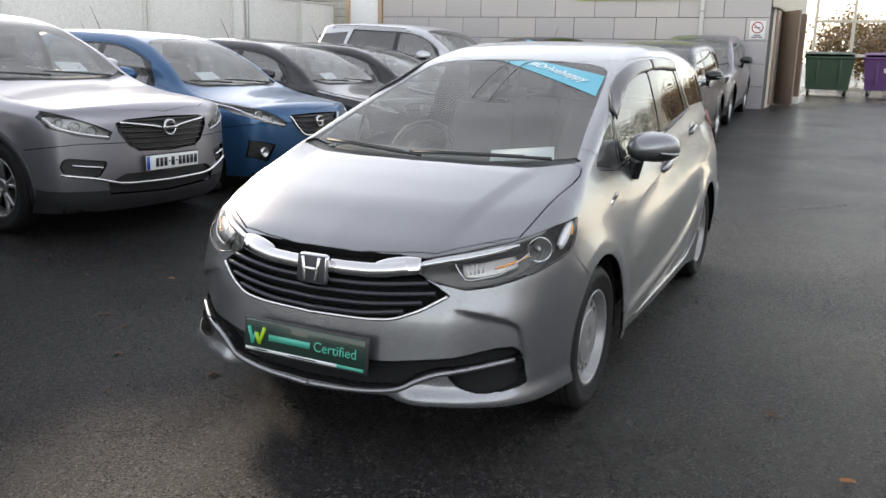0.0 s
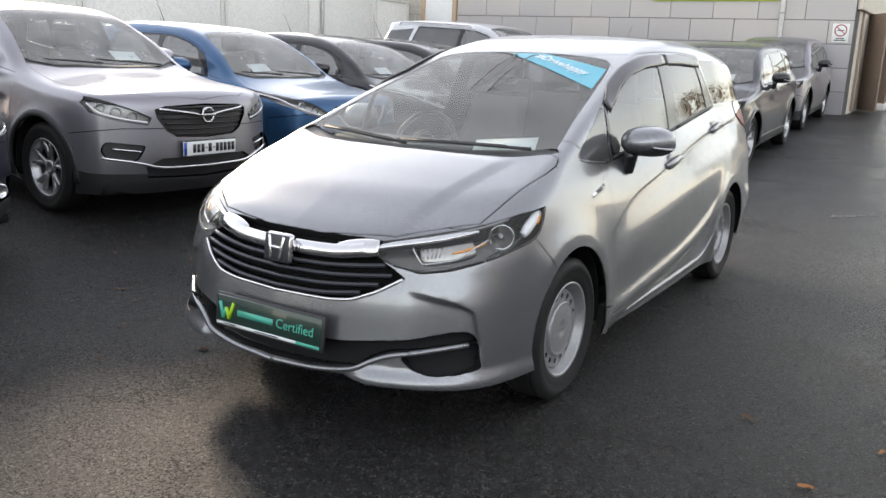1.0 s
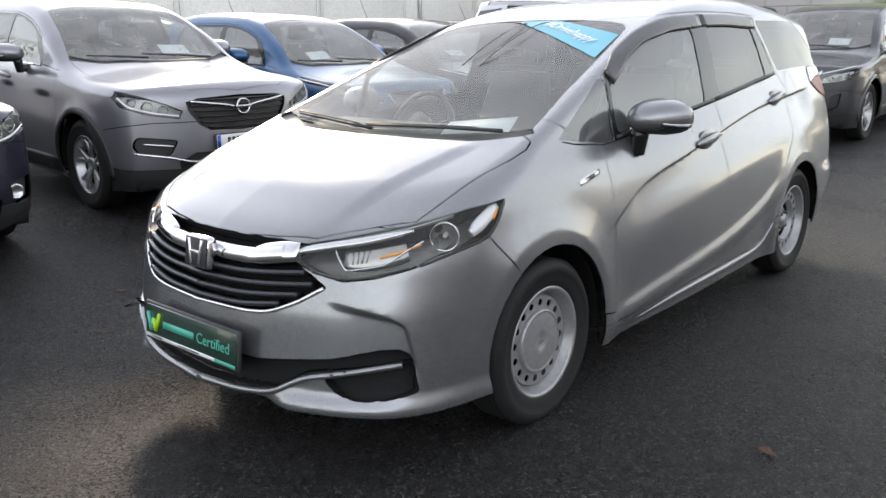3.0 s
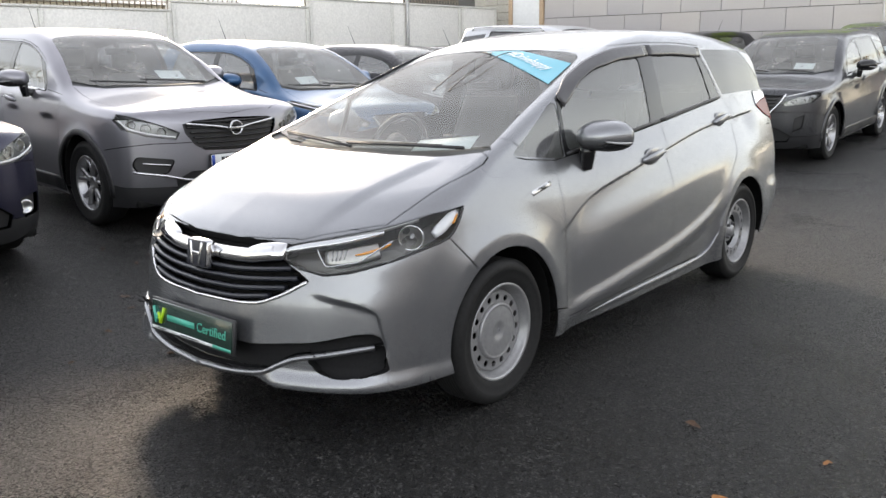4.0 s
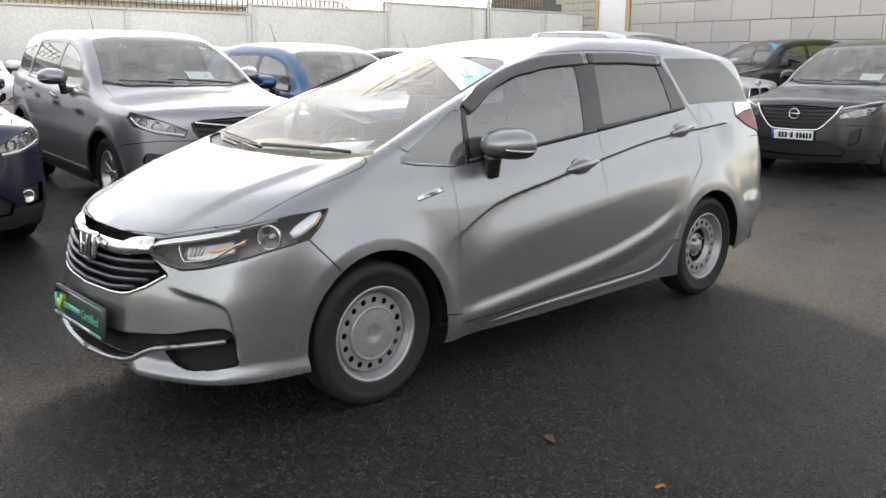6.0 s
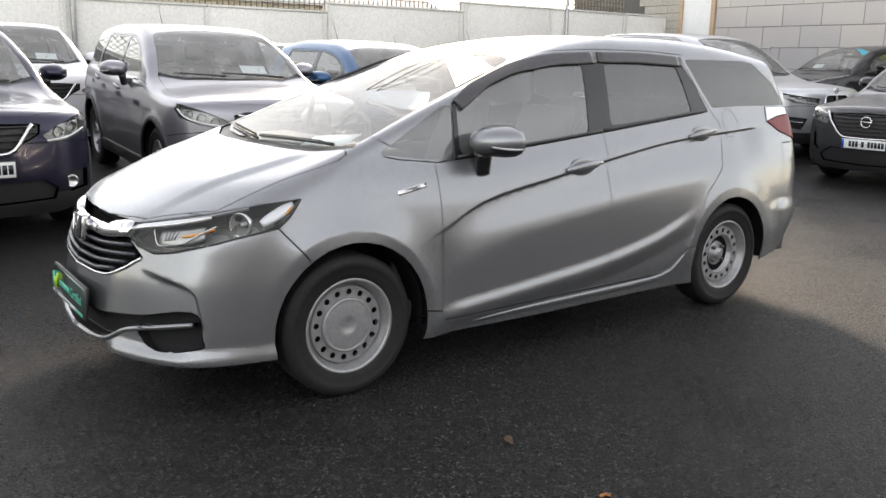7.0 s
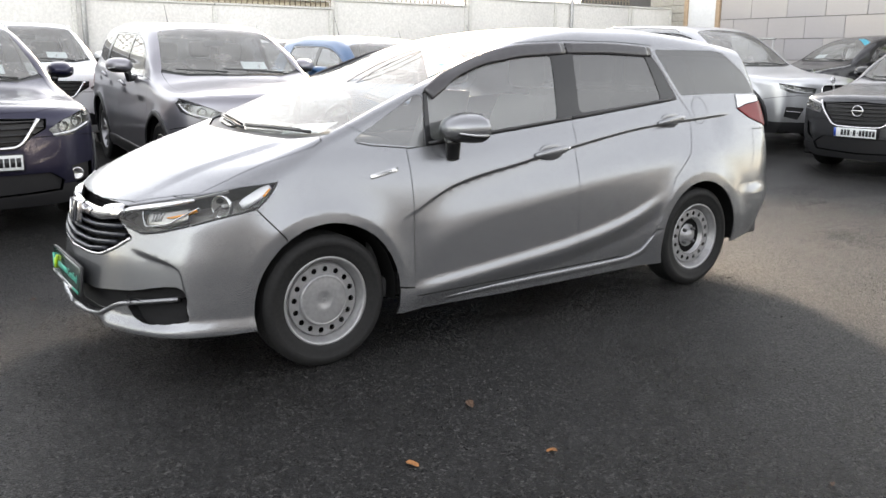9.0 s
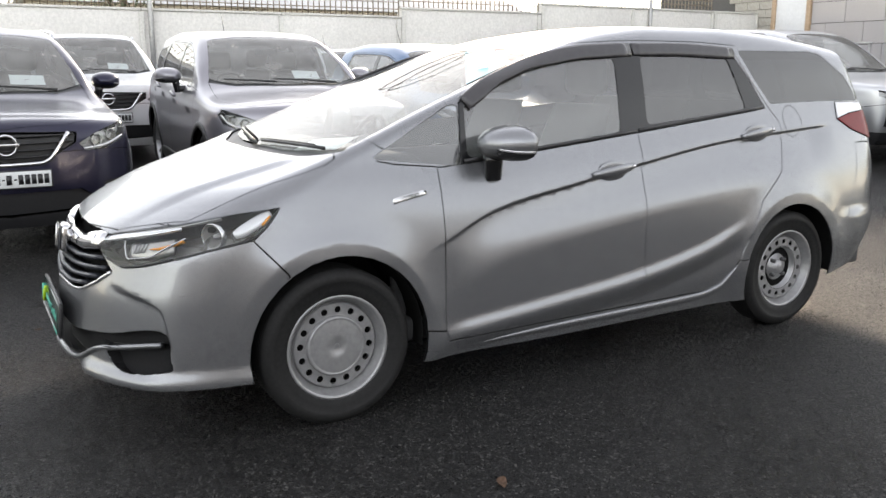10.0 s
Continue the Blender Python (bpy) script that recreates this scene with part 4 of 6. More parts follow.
def unit_block(name, mat, size, bevel):
    bm = block([-s / 2 for s in size], [s / 2 for s in size], bevel, None, 1)
    me = bpy.data.meshes.new(name)
    bm.to_mesh(me)
    bm.free()
    me.materials.append(mat)
    return me


# the stone-clad building: its long face looks towards the yard
BY, BX = 17.6, -0.52
north = tagged(part("wall_north", block((-16.0, BY + 0.03, 0.0), (BX - 0.02, BY + 0.5, 6.2), 0.01), MORTAR), "grey stone-clad building wall in large courses", "wall", kind="structure")
east = tagged(part("wall_east", block((BX - 0.45, BY + 0.5, 0.0), (BX, BY + 9.0, 6.2), 0.01), CREAM), "cream side wall of the building with doors", "wall", kind="structure")

# the pale yard wall behind the parked cars
WX = -12.3
west = thing("wall_west", "pale painted concrete yard wall with posts and a steel mesh on top", "wall", kind="structure")
for a, b, z in ((-16.0, 6.98, 2.32), (6.98, 10.5, 2.50), (10.5, 15.94, 2.70), (15.94, 17.58, 2.70)):
    n = max(1, round((b - a) / 2.45))
    for i in range(n):
        y0, y1 = a + (b - a) * i / n, a + (b - a) * (i + 1) / n
        part("wall_panel", block((WX - 0.18 + 0.004 * (i % 2), y0 + 0.002, -0.1), (WX - 0.004 * (i % 2), y1 - 0.002, z), 0.012), CONCRETE, west)
        part("coping", block((WX - 0.21, y0 + 0.004, z), (WX + 0.025, y1 - 0.004, z + 0.045), 0.012), CONCRETE_POST, west)
    for i in range(n + 1):
        y = min(max(a + (b - a) * i / n, a + 0.06), b - 0.06)
        part("post", block((WX, y - 0.045, -0.05), (WX + 0.03, y + 0.045, z - 0.02), 0.008), CONCRETE_POST, west)


def mesh_fence(y0, y1, z0, z1, pitch):
    """Square steel mesh between rails, welded bars."""
    bm = bmesh.new()
    n = int((y1 - y0) / pitch)
    for i in range(n + 1):
        y = y0 + (y1 - y0) * i / n
        box(bm, (WX - 0.105, y - 0.008, z0), (WX - 0.085, y + 0.008, z1))
    m = max(2, int((z1 - z0) / pitch))
    for j in range(m + 1):
        z = z0 + (z1 - z0) * j / m
        box(bm, (WX - 0.112, y0, z - 0.008), (WX - 0.084, y1, z + 0.008))
    return bm


for a, b, z0, z1 in ((-16.0, 6.98, 2.37, 3.05), (6.98, 10.5, 2.55, 3.05), (10.5, 15.94, 2.75, 3.1)):
    tagged(part("mesh_fence", mesh_fence(a, b, z0, z1, 0.115), RUST, west), kind="stuff")
# unseen walls, added to close the yard and block low sky in reflections
added_walls = thing("wall_south", "plain wall closing the yard behind the camera", "wall", kind="structure")
part("wall_panel", block((-16, -26.2, -0.1), (17.2, -26.0, 2.6), 0.02), GREY_BLOCK, added_walls)
part("wall_panel", block((17.0, -25.9, -0.1), (17.2, 30, 4.4), 0.02), PALE_BLOCK, added_walls)

# ---- the silver estate car ----
def hero_car():
    car = thing("car", "silver hybrid estate car with steel wheels parked on wet asphalt", "car")
    H = HERO
    sk = Skin(H, 0.017)
    front = lambda c, n: c.y < -0.35 and n.y < -0.1
    up = lambda c, n: n.z > 0.12
    lat = lambda c, n: c.x > 0.4
    flank = lambda c, n: c.x > 0.4 and n.x > 0.5
    lamp = [(0.355, -0.760, 0.700), (0.405, -0.72, 0.738), (0.56, -0.60, 0.775), (0.667, -0.50, 0.80), (0.745, -0.34, 0.832), (0.785, -0.195, 0.845), (0.797, -0.24, 0.79),
            (0.808, -0.30, 0.742), (0.775, -0.46, 0.714), (0.73, -0.556, 0.687), (0.63, -0.64, 0.654), (0.548, -0.70, 0.640), (0.455, -0.735, 0.660)]
    sk.cut("rear_bumper", "x", [(2.84, 0.0), (2.84, 0.47), (3.0, 0.55), (3.1, 0.80), (3.12, 0.93), (3.7, 0.93), (3.7, 0.0)])
    sk.cut("tailgate", ((1, 0, 0), (0, 0, 1)), [(-0.05, 0.93), (0.60, 0.93), (0.64, 1.08), (0.58, 1.38), (0.52, 1.44), (-0.05, 1.46)], lambda c, n: c.y > 3.0 and n.y > 0.35)
    sk.cut("glass_end", ((1, 0, 0), (0, 0, 1)), [(-0.05, 1.12), (0.50, 1.12), (0.56, 1.16), (0.50, 1.37), (-0.05, 1.39)], lambda c, n: c.y > 3.0 and n.y > 0.35)
    sk.cut("fender", "x", [(-0.55, 0.74), (-0.303, 0.74), (-0.19, 0.61), (-0.19, 0.15), (0.365, 0.15), (0.365, 0.318), (0.455, 0.300), (0.470, 0.95), (0.30, 0.968), (0.21, 0.985), (0.26, 1.02), (0.18, 1.07), (0.05, 1.15), (-0.55, 1.1)], lat)
    sk.cut("front_bumper", "x", [(-1.0, 0.0), (-0.19, 0.0), (-0.19, 0.61), (-0.303, 0.74), (-0.62, 0.80), (-0.72, 0.78), (-1.0, 0.78)])
    sk.cut("hood", "z", [(-0.02, -0.762), (0.15, -0.752), (0.295, -0.728), (0.43, -0.690), (0.55, -0.60), (0.667, -0.495), (0.685, -0.36), (0.700, -0.24), (0.722, -0.08), (0.727, 0.0), (0.716, 0.045), (0.67, 0.062), (0.5, -0.022), (0.28, -0.063), (-0.02, -0.078)], up)
    sk.cut("cowl", "z", [(-0.02, -0.078), (0.28, -0.063), (0.5, -0.022), (0.67, 0.062), (0.695, 0.09), (0.66, 0.13), (0.5, 0.045), (0.28, 0.003), (-0.02, -0.012)], up)
    sk.cut("glass_front", "z", [(-0.02, -0.012), (0.28, 0.003), (0.5, 0.045), (0.668, 0.125), (0.627, 0.35), (0.584, 0.64), (0.542, 0.90), (0.512, 1.04), (0.475, 1.09), (0.40, 1.118), (0.2, 1.138), (-0.02, 1.142)], up)
    sk.cut("sill", "x", [(0.365, 0.318), (0.455, 0.302), (0.472, 0.258), (1.0, 0.262), (1.9, 0.268), (2.0, 0.28), (2.06, 0.315), (2.12, 0.40), (2.20, 0.40), (2.20, 0.10), (0.30, 0.10)], lat)
    sk.cut("front_door", "x", [(0.472, 0.258), (0.455, 0.302), (0.470, 0.947), (0.59, 0.955), (0.62, 1.20), (0.78, 1.30), (1.0, 1.375), (1.25, 1.415), (1.565, 1.435), (1.53, 1.06), (1.505, 0.60), (1.502, 0.265), (1.0, 0.262)], flank)
    sk.cut("rear_door", "x", [(1.502, 0.265), (1.505, 0.60), (1.53, 1.06), (1.565, 1.435), (2.25, 1.425), (2.345, 1.28), (2.45, 1.138), (2.51, 1.06), (2.515, 0.96), (2.45, 0.82), (2.28, 0.69), (2.15, 0.46), (2.12, 0.40), (2.06, 0.315), (2.0, 0.28), (1.9, 0.268)], lat)
    sk.cut("window_frame", "x", [(0.583, 0.953), (1.528, 1.043), (2.30, 1.115), (2.43, 1.130), (2.335, 1.28), (2.245, 1.40), (1.9, 1.415), (1.56, 1.42), (1.25, 1.402), (1.0, 1.362), (0.78, 1.288), (0.612, 1.195)], flank)
    sk.cut("glass_quarter", "x", rounded([(0.195, 0.996), (0.39, 0.970), (0.577, 0.950), (0.604, 1.186), (0.565, 1.188)], 0.02), flank)
    sk.cut("glass_side", "x", rounded([(0.62, 0.978), (1.43, 1.050), (1.458, 1.378), (1.25, 1.372), (1.0, 1.335), (0.79, 1.265), (0.637, 1.190)], 0.03), flank)
    sk.cut("glass_rear", "x", rounded([(1.598, 1.078), (2.285, 1.130), (2.23, 1.30), (2.20, 1.382), (1.62, 1.386)], 0.03), flank)
    sk.cut("glass_back", "x", rounded([(2.475, 1.152), (2.8, 1.157), (3.255, 1.155), (3.15, 1.28), (2.96, 1.40), (2.88, 1.414), (2.295, 1.414), (2.385, 1.27)], 0.02), lambda c, n: c.x > 0.4 and n.x > 0.3)
    sk.cut("tail_lens", "x", [(3.0, 1.06), (3.11, 1.0), (3.27, 0.95), (3.44, 0.92), (3.48, 1.08), (3.28, 1.10), (3.12, 1.085)], lat)
    sk.cut("tail_clear", "x", [(3.0, 1.06), (3.12, 1.085), (3.28, 1.10), (3.48, 1.08), (3.40, 1.13), (3.15, 1.146), (3.02, 1.148)], lat)
    diag = ((0.66, 0.75, 0), (0, 0, 1))
    sk.cut("headlamp", diag, lamp, lambda c, n: c.y < -0.1 and n.dot(Vector((0.75, -0.66, 0))) > 0.0)
    sk.cut("grille", "y", [(-0.02, 0.738), (0.15, 0.739), (0.295, 0.742), (0.395, 0.738), (0.358, 0.702), (0.452, 0.652), (0.505, 0.618), (0.42, 0.565), (0.33, 0.528), (0.24, 0.518), (-0.02, 0.515)], front)
    sk.cut("lower_intake", "y", [(-0.02, 0.365), (0.30, 0.372), (0.55, 0.402), (0.66, 0.428), (0.705, 0.430), (0.724, 0.418), (0.738, 0.392), (0.60, 0.370), (0.47, 0.345), (0.42, 0.322), (0.352, 0.280), (0.2, 0.263), (-0.02, 0.259)], front)
    sk.cut("fog_recess", "y", rounded([(0.525, 0.338), (0.56, 0.352), (0.60, 0.370), (0.738, 0.392), (0.765, 0.298), (0.68, 0.281), (0.61, 0.282), (0.56, 0.30)], 0.015), lambda c, n: c.y < -0.35)
    sk.cut("void", "y", [(-0.02, -0.1), (-0.02, 0.228), (0.32, 0.247), (0.37, 0.234), (0.45, 0.228), (0.9, 0.226), (0.9, -0.1)], lambda c, n: c.y < -0.3)
    for yc, r in ((0.012, 0.355), (2.522, 0.350)):
        sk.cut("void", "x", ell(yc, 0.30, r, r, 36), lat)
    sk.cut("void", "x", [(-0.70, 0.0), (-0.70, 0.226), (-0.46, 0.228), (-0.34, 0.23), (-0.3, 0.23), (0.38, 0.19), (1.0, 0.185), (2.17, 0.19), (2.80, 0.22), (2.95, 0.25), (3.2, 0.26), (3.7, 0.28), (3.7, 0.0)])
    for d in (-0.006, 0.0, 0.009, 0.0185, 0.036):
        sk.score("x", [(y, float(H.swage(y)) - d) for y in np.linspace(0.30, 3.0, 22).tolist()])
    for d in (-0.03, 0.0, 0.03, 0.09):
        sk.score("x", [(y, float(H.low(y)) - d) for y in np.linspace(0.46, 2.15, 12).tolist()])
    for axle in (0.0, 2.53):
        sk.score("x", ell(axle, 0.30, 0.408, 0.408, 26, 8, 172))
    for d in (0.0, 0.015, 0.030):
        sk.score("y", [(x, 0.572 - 0.27 * (x - 0.58) - 3.0 * max(x - 0.66, 0) ** 2 - d) for x in (0.50, 0.58, 0.66, 0.69, 0.72, 0.735)])
    for x in (0.702, 0.718, 0.734):
        sk.score("y", [(x, 0.53), (x + 0.022, 0.42)])
    # shells
    made = shell_parts(sk, car, SILVER, [
        ("body_shell", "body_shell", SILVER, True, 0, ""), ("rear_bumper", "rear_bumper", SILVER, True, 0, ""), ("tailgate", "tailgate", SILVER, True, 0, ""),
        ("fender", "fender", SILVER, False, 0, ""), ("front_bumper", "front_bumper", SILVER, True, 0, "silver front bumper"), ("hood", "hood", SILVER, True, 0, "silver hood"),
        ("cowl", "cowl", PLASTIC, True, 0.012, "black plastic cowl"), ("sill", "sill", SILVER, False, -0.004, ""), ("front_door", "front_door", SILVER, False, 0, ""),
        ("rear_door", "rear_door", SILVER, False, 0, ""), ("window_frame", "window_frame", GLOSS_BLACK, False, 0.001, "black window surround"),
        ("glass_front", "windscreen", GLASS, True, 0.002, "wide raked windscreen"), ("glass_quarter", "quarter_window", SIDE_GLASS, False, 0.003, "small fixed window"),
        ("glass_side", "front_window", SIDE_GLASS, False, 0.005, ""), ("glass_rear", "rear_window", PRIVACY, False, 0.005, "dark privacy window"),
        ("glass_back", "cargo_window", PRIVACY, False, 0.001, "dark privacy window"), ("glass_end", "tailgate_window", PRIVACY, True, 0.002, ""),
        ("tail_lens", "tail_lamp", RED, False, -0.006, "red tail lamp"), ("tail_clear", "tail_lamp_cap", CLEAR_LENS, False, -0.006, ""),
        ("grille", "grille_mesh", INNER, True, 0.045, ""), ("lower_intake", "lower_intake", INTAKE, True, 0.05, "black lower air intake"), ("fog_recess", "fog_recess", INTAKE, False, 0.045, "")])
    for opening in ("grille", "lower_intake"):
        part("opening_wall", both(opening_walls(sk, opening, 0.05)), INTAKE, car)
    part("opening_wall", opening_walls(sk, "fog_recess", 0.05), INTAKE, car)
    part("opening_wall", mirrored(opening_walls(sk, "fog_recess", 0.05)), INTAKE, car)
    wheel_wells(car, H, 0.365)
    part("underbody", block((-0.70, -0.60, 0.22), (0.70, 3.2, 0.28), 0.02), INNER, car)
    for s in (False, True):
        add_wheel(car, 0.832, 0.0, 0.302, 0.200, 0.185, "steel_cap", s)
        add_wheel(car, 0.812, 2.53, 0.302, 0.200, 0.185, "steel", s)
        add_lamp = lamp_pod(sk, "headlamp", car, s, [((0.722, -0.425, 0.752), 0.044, CLEAR_LENS)], (0.55, -0.83, 0.0), 0.075, "clear wrap-around headlamp with an amber indicator")
        flipm = (lambda b: mirrored(b)) if s else (lambda b: b)
        part("light_blade", flipm(ribbon(H, "y", [(0.352, 0.710), (0.45, 0.737), (0.56, 0.758), (0.68, 0.787)], 0.027, -0.002, 0.014, 6, 0.6)), BRIGHT, add_lamp, "bright silver blade across the lamp")
        part("daylight_strip", flipm(ribbon(H, "y", [(0.42, 0.737), (0.55, 0.767), (0.66, 0.794), (0.735, 0.822)], 0.011, -0.006, 0.016, 6, 0.4)), HOUSING_PALE, add_lamp)
        part("lamp_line", flipm(ribbon(H, "y", [(0.500, 0.732), (0.552, 0.671), (0.655, 0.692), (0.722, 0.762)], 0.005, -0.010, 0.018, 16)), BRIGHT, add_lamp)
        part("reflector", flipm(ribbon(H, "y", [(0.535, 0.708), (0.60, 0.714), (0.695, 0.742)], 0.074, -0.028, 0.045, 6, 0.2)), REFLECTOR, add_lamp)
        for k in range(5):
            part("facet", flipm(ribbon(H, "y", [(0.535 + 0.015 * k, 0.732 + 0.003 * k), (0.552 + 0.012 * k, 0.690 + 0.003 * k)], 0.006, -0.022, 0.032, 2)), ALLOY, add_lamp)
        # amber strip paints the indicator's reflection in the lamp's reflector
        part("indicator", flipm(ribbon(H, "y", [(0.635, 0.716), (0.68, 0.733), (0.722, 0.752)], 0.010, -0.018, 0.028, 6, 0.6)), AMBER, add_lamp, "amber indicator inside the lamp")
        part("outer_cell", flipm(ribbon(H, "x", [(-0.365, 0.765), (-0.30, 0.797), (-0.228, 0.832)], 0.046, -0.014, 0.026, 6, 0.4)), CLEAR_LENS, add_lamp)
        part("lamp_seal", flipm(ribbon(H, "x", [(-0.20, 0.842), (-0.242, 0.79), (-0.30, 0.744), (-0.46, 0.715), (-0.556, 0.688)], 0.010, 0.0015, 0.004)), GLOSS_BLACK, add_lamp)
        part("lamp_seal", flipm(ribbon(H, "y", [(0.73, 0.688), (0.63, 0.655), (0.548, 0.642), (0.455, 0.661)], 0.008, 0.0015, 0.004)), GLOSS_BLACK, add_lamp)
        part("side_marker", flipm(ribbon(H, "x", [(-0.262, 0.792), (-0.232, 0.822)], 0.010, -0.008, 0.02)), AMBER, add_lamp)
        wing_mirror(0.846, 0.715, 1.034, SILVER, made["front_door_r" if s else "front_door"], s)
        door_handle(H, 1.345, 0.888, made["front_door_r" if s else "front_door"], s, SILVER)
        door_handle(H, 2.33, 1.012, made["rear_door_r" if s else "rear_door"], s, SILVER)
        # smoked rain visors over the door windows
        part("rain_visor", flipm(ribbon(H, "x", [(0.640, 1.190), (0.79, 1.278), (1.0, 1.354), (1.25, 1.400), (1.565, 1.414)], 0.076, 0.010, 0.0, 8, 0.10)), SMOKE, made["front_door_r" if s else "front_door"], "smoked plastic rain visor")
        part("rain_visor", flipm(ribbon(H, "x", [(1.578, 1.414), (1.90, 1.418), (2.255, 1.402)], 0.068, 0.010, 0.0, 8, 0.10)), SMOKE, made["rear_door_r" if s else "rear_door"], "smoked plastic rain visor")
        part("sill_edge", flipm(ribbon(H, "x", [(0.58, 0.222), (1.0, 0.234), (1.9, 0.246), (2.03, 0.278), (2.11, 0.375)], 0.036, 0.014, 0.004, 8, 0.75)), SILVER, made["sill_r" if s else "sill"])
        part("waist_trim", flipm(ribbon(H, "x", [(0.60, 0.965), (1.0, 1.003), (1.525, 1.052)], 0.016, 0.006)), PLASTIC, made["front_door_r" if s else "front_door"], "black weather strip")
        part("waist_trim", flipm(ribbon(H, "x", [(1.54, 1.054), (1.9, 1.09), (2.41, 1.134)], 0.016, 0.006)), PLASTIC, made["rear_door_r" if s else "rear_door"], "black weather strip")
        part("roof_seam", flipm(ribbon(H, "x", [(0.60, 1.232), (0.70, 1.282), (0.82, 1.335), (1.0, 1.398), (1.25, 1.440), (1.56, 1.456), (2.0, 1.456), (2.28, 1.440)], 0.007, 0.0006, 0.003, 8)), PLASTIC, car, "dark roof seam")
        # hybrid badge on the fender
        badge = part("badge", flipm(ribbon(H, "x", [(0.250, 0.834), (0.31, 0.844), (0.400, 0.860)], 0.024, 0.003)), BRIGHT, made["fender_r" if s else "fender"], "small bright badge with dark lettering")
        words = text_mesh("HYBRID", 0.024, 0.0008)
        bp, _ = H.at("x", [(0.324, 0.8465)])
        part("lettering", moved(words, Matrix.Translation(Vector((bp[0][0] * (-1 if s else 1), bp[0][1], bp[0][2]))) @ pose((-0.004 if s else 0.004), 0, 0) @ (pose(0, 0, 0, 90, 0, -90) if s else pose(0, 0, 0, 90 - 10, 0, 90)) @ pose(0, 0, 0, 0, 0, -10 if s else 10)), LAMP_DARK, badge)
        # fuel flap outline
        flap = ell(2.615, 1.06, 0.075, 0.085, 24)
        if not s:
            part("fuel_flap", ribbon(H, "x", flap + flap[:1], 0.004, 0.0006, 0.001, 1), PLASTIC, car)
        # bumper lip bar
        part("lip_bar", flipm(ribbon(H, "y", [(0.715, 0.384), (0.60, 0.362), (0.49, 0.342), (0.43, 0.316), (0.362, 0.273), (0.2, 0.250), (0.0, 0.245)], 0.022, 0.014, 0.02, 6)), SILVER, made["front_bumper"], "silver lip across the lower intake")
    # grille: slats, chrome wings, lower chrome line, emblem
    for k, z in enumerate((0.645, 0.612, 0.578, 0.545)):
        e = (0.43, 0.46, 0.42, 0.36)[k]
        part("grille_slat", both(ribbon(H, "y", [(-0.002, z - 0.012), (0.2, z - 0.010), (e, z + 0.012)], 0.020, 0.014, 0.03, 8)), SLATE, car, "dark blue grey grille slat")
    part("grille_bar", both(ribbon(H, "y", [(-0.002, 0.684), (0.12, 0.683), (0.22, 0.686), (0.30, 0.698), (0.35, 0.708)], 0.062, 0.018, 0.03, 8)), CHROME, car, "broad chrome bar beside the emblem")
    for s in (1, -1):
        wing = ribbon(H, "y", [(0.235, 0.690), (0.29, 0.704), (0.345, 0.712), (0.392, 0.715)], 0.078, 0.016, 0.02, 6, 0.15)
        part("grille_wing", wing if s > 0 else mirrored(wing), CHROME, car, "chrome wing between emblem and headlamp")
    part("grille_trim", both(ribbon(H, "y", [(-0.002, 0.514), (0.23, 0.516), (0.33, 0.527), (0.42, 0.564), (0.50, 0.615)], 0.014, 0.008, 0.006, 8)), BRIGHT, car, "thin chrome line under the grille")
    em = block((-0.066, -0.03, -0.056), (0.066, 0.012, 0.056), 0.02, pose(0, -0.822, 0.672, -8), 4)
    em = part("emblem", em, CHROME, car, "chrome maker's emblem on a dark field")
    part("field", block((-0.059, -0.033, -0.049), (0.059, -0.029, 0.049), 0.014, pose(0, -0.822, 0.672, -8), 3), SLATE, em)
    for s in (-1, 1):
        part("bar", block((-0.0075, -0.039, -0.045), (0.0075, -0.030, 0.045), 0.004, pose(s * 0.029, -0.822, 0.672, -8, s * 9, 0)), CHROME, em)
    part("bar", block((-0.026, -0.038, -0.0075), (0.026, -0.030, 0.0075), 0.003, pose(0, -0.822, 0.672, -8)), CHROME, em)
    # dealer plate
    pm = pose(0.0, -0.902, 0.400, 90 - 6, 0, 0)
    pl = part("dealer_plate", block((-0.265, -0.06, -0.006), (0.265, 0.06, 0.006), 0.005, pm), PLATE_DARK, car, "dark green dealer plate with mint lettering")
    part("plate_frame", moved(block((-0.275, -0.068, -0.012), (0.275, 0.068, 0.002), 0.005), pm), PLASTIC, pl)
    part("lettering", moved(text_mesh("Certified", 0.052, 0.0006, "LEFT", 1.0), pm @ pose(0.045, 0.0, 0.0068)), MINT, pl)
    part("bar", block((-0.155, -0.012, 0.0062), (0.030, 0.012, 0.0074), 0.0, pm), MINT, pl)
    for a, b, mat in (((-0.248, 0.032), (-0.228, -0.03), MINT), ((-0.228, -0.03), (-0.213, 0.012), MINT), ((-0.213, 0.012), (-0.198, -0.03), LIME), ((-0.198, -0.03), (-0.176, 0.034), LIME)):
        part("mark", moved(tube([(*a, 0.007), (*b, 0.007)], 0.0075, 6), pm), mat, pl)
    part("strip", block((-0.262, -0.058, 0.006), (0.262, -0.046, 0.0068), 0, pm), PLATE_WHITE, pl)
    part("strip", block((0.15, -0.058, 0.006), (0.262, -0.046, 0.0072), 0, pm), MINT, pl)
    for a, b in ((-0.22, -0.16), (-0.06, 0.06)):
        part("bar", block((a, -0.054, 0.0068), (b, -0.050, 0.0075), 0, pm), INK, pl)
    # wipers on the windscreen
    for x0, y0, x1, y1 in ((0.58, 0.065, -0.05, 0.012), (0.0, -0.02, -0.56, 0.085)):
        pts, _ = H.at("z", [(x0 + (x1 - x0) * t, y0 + (y1 - y0) * t) for t in (0, 0.25, 0.5, 0.75, 1)])
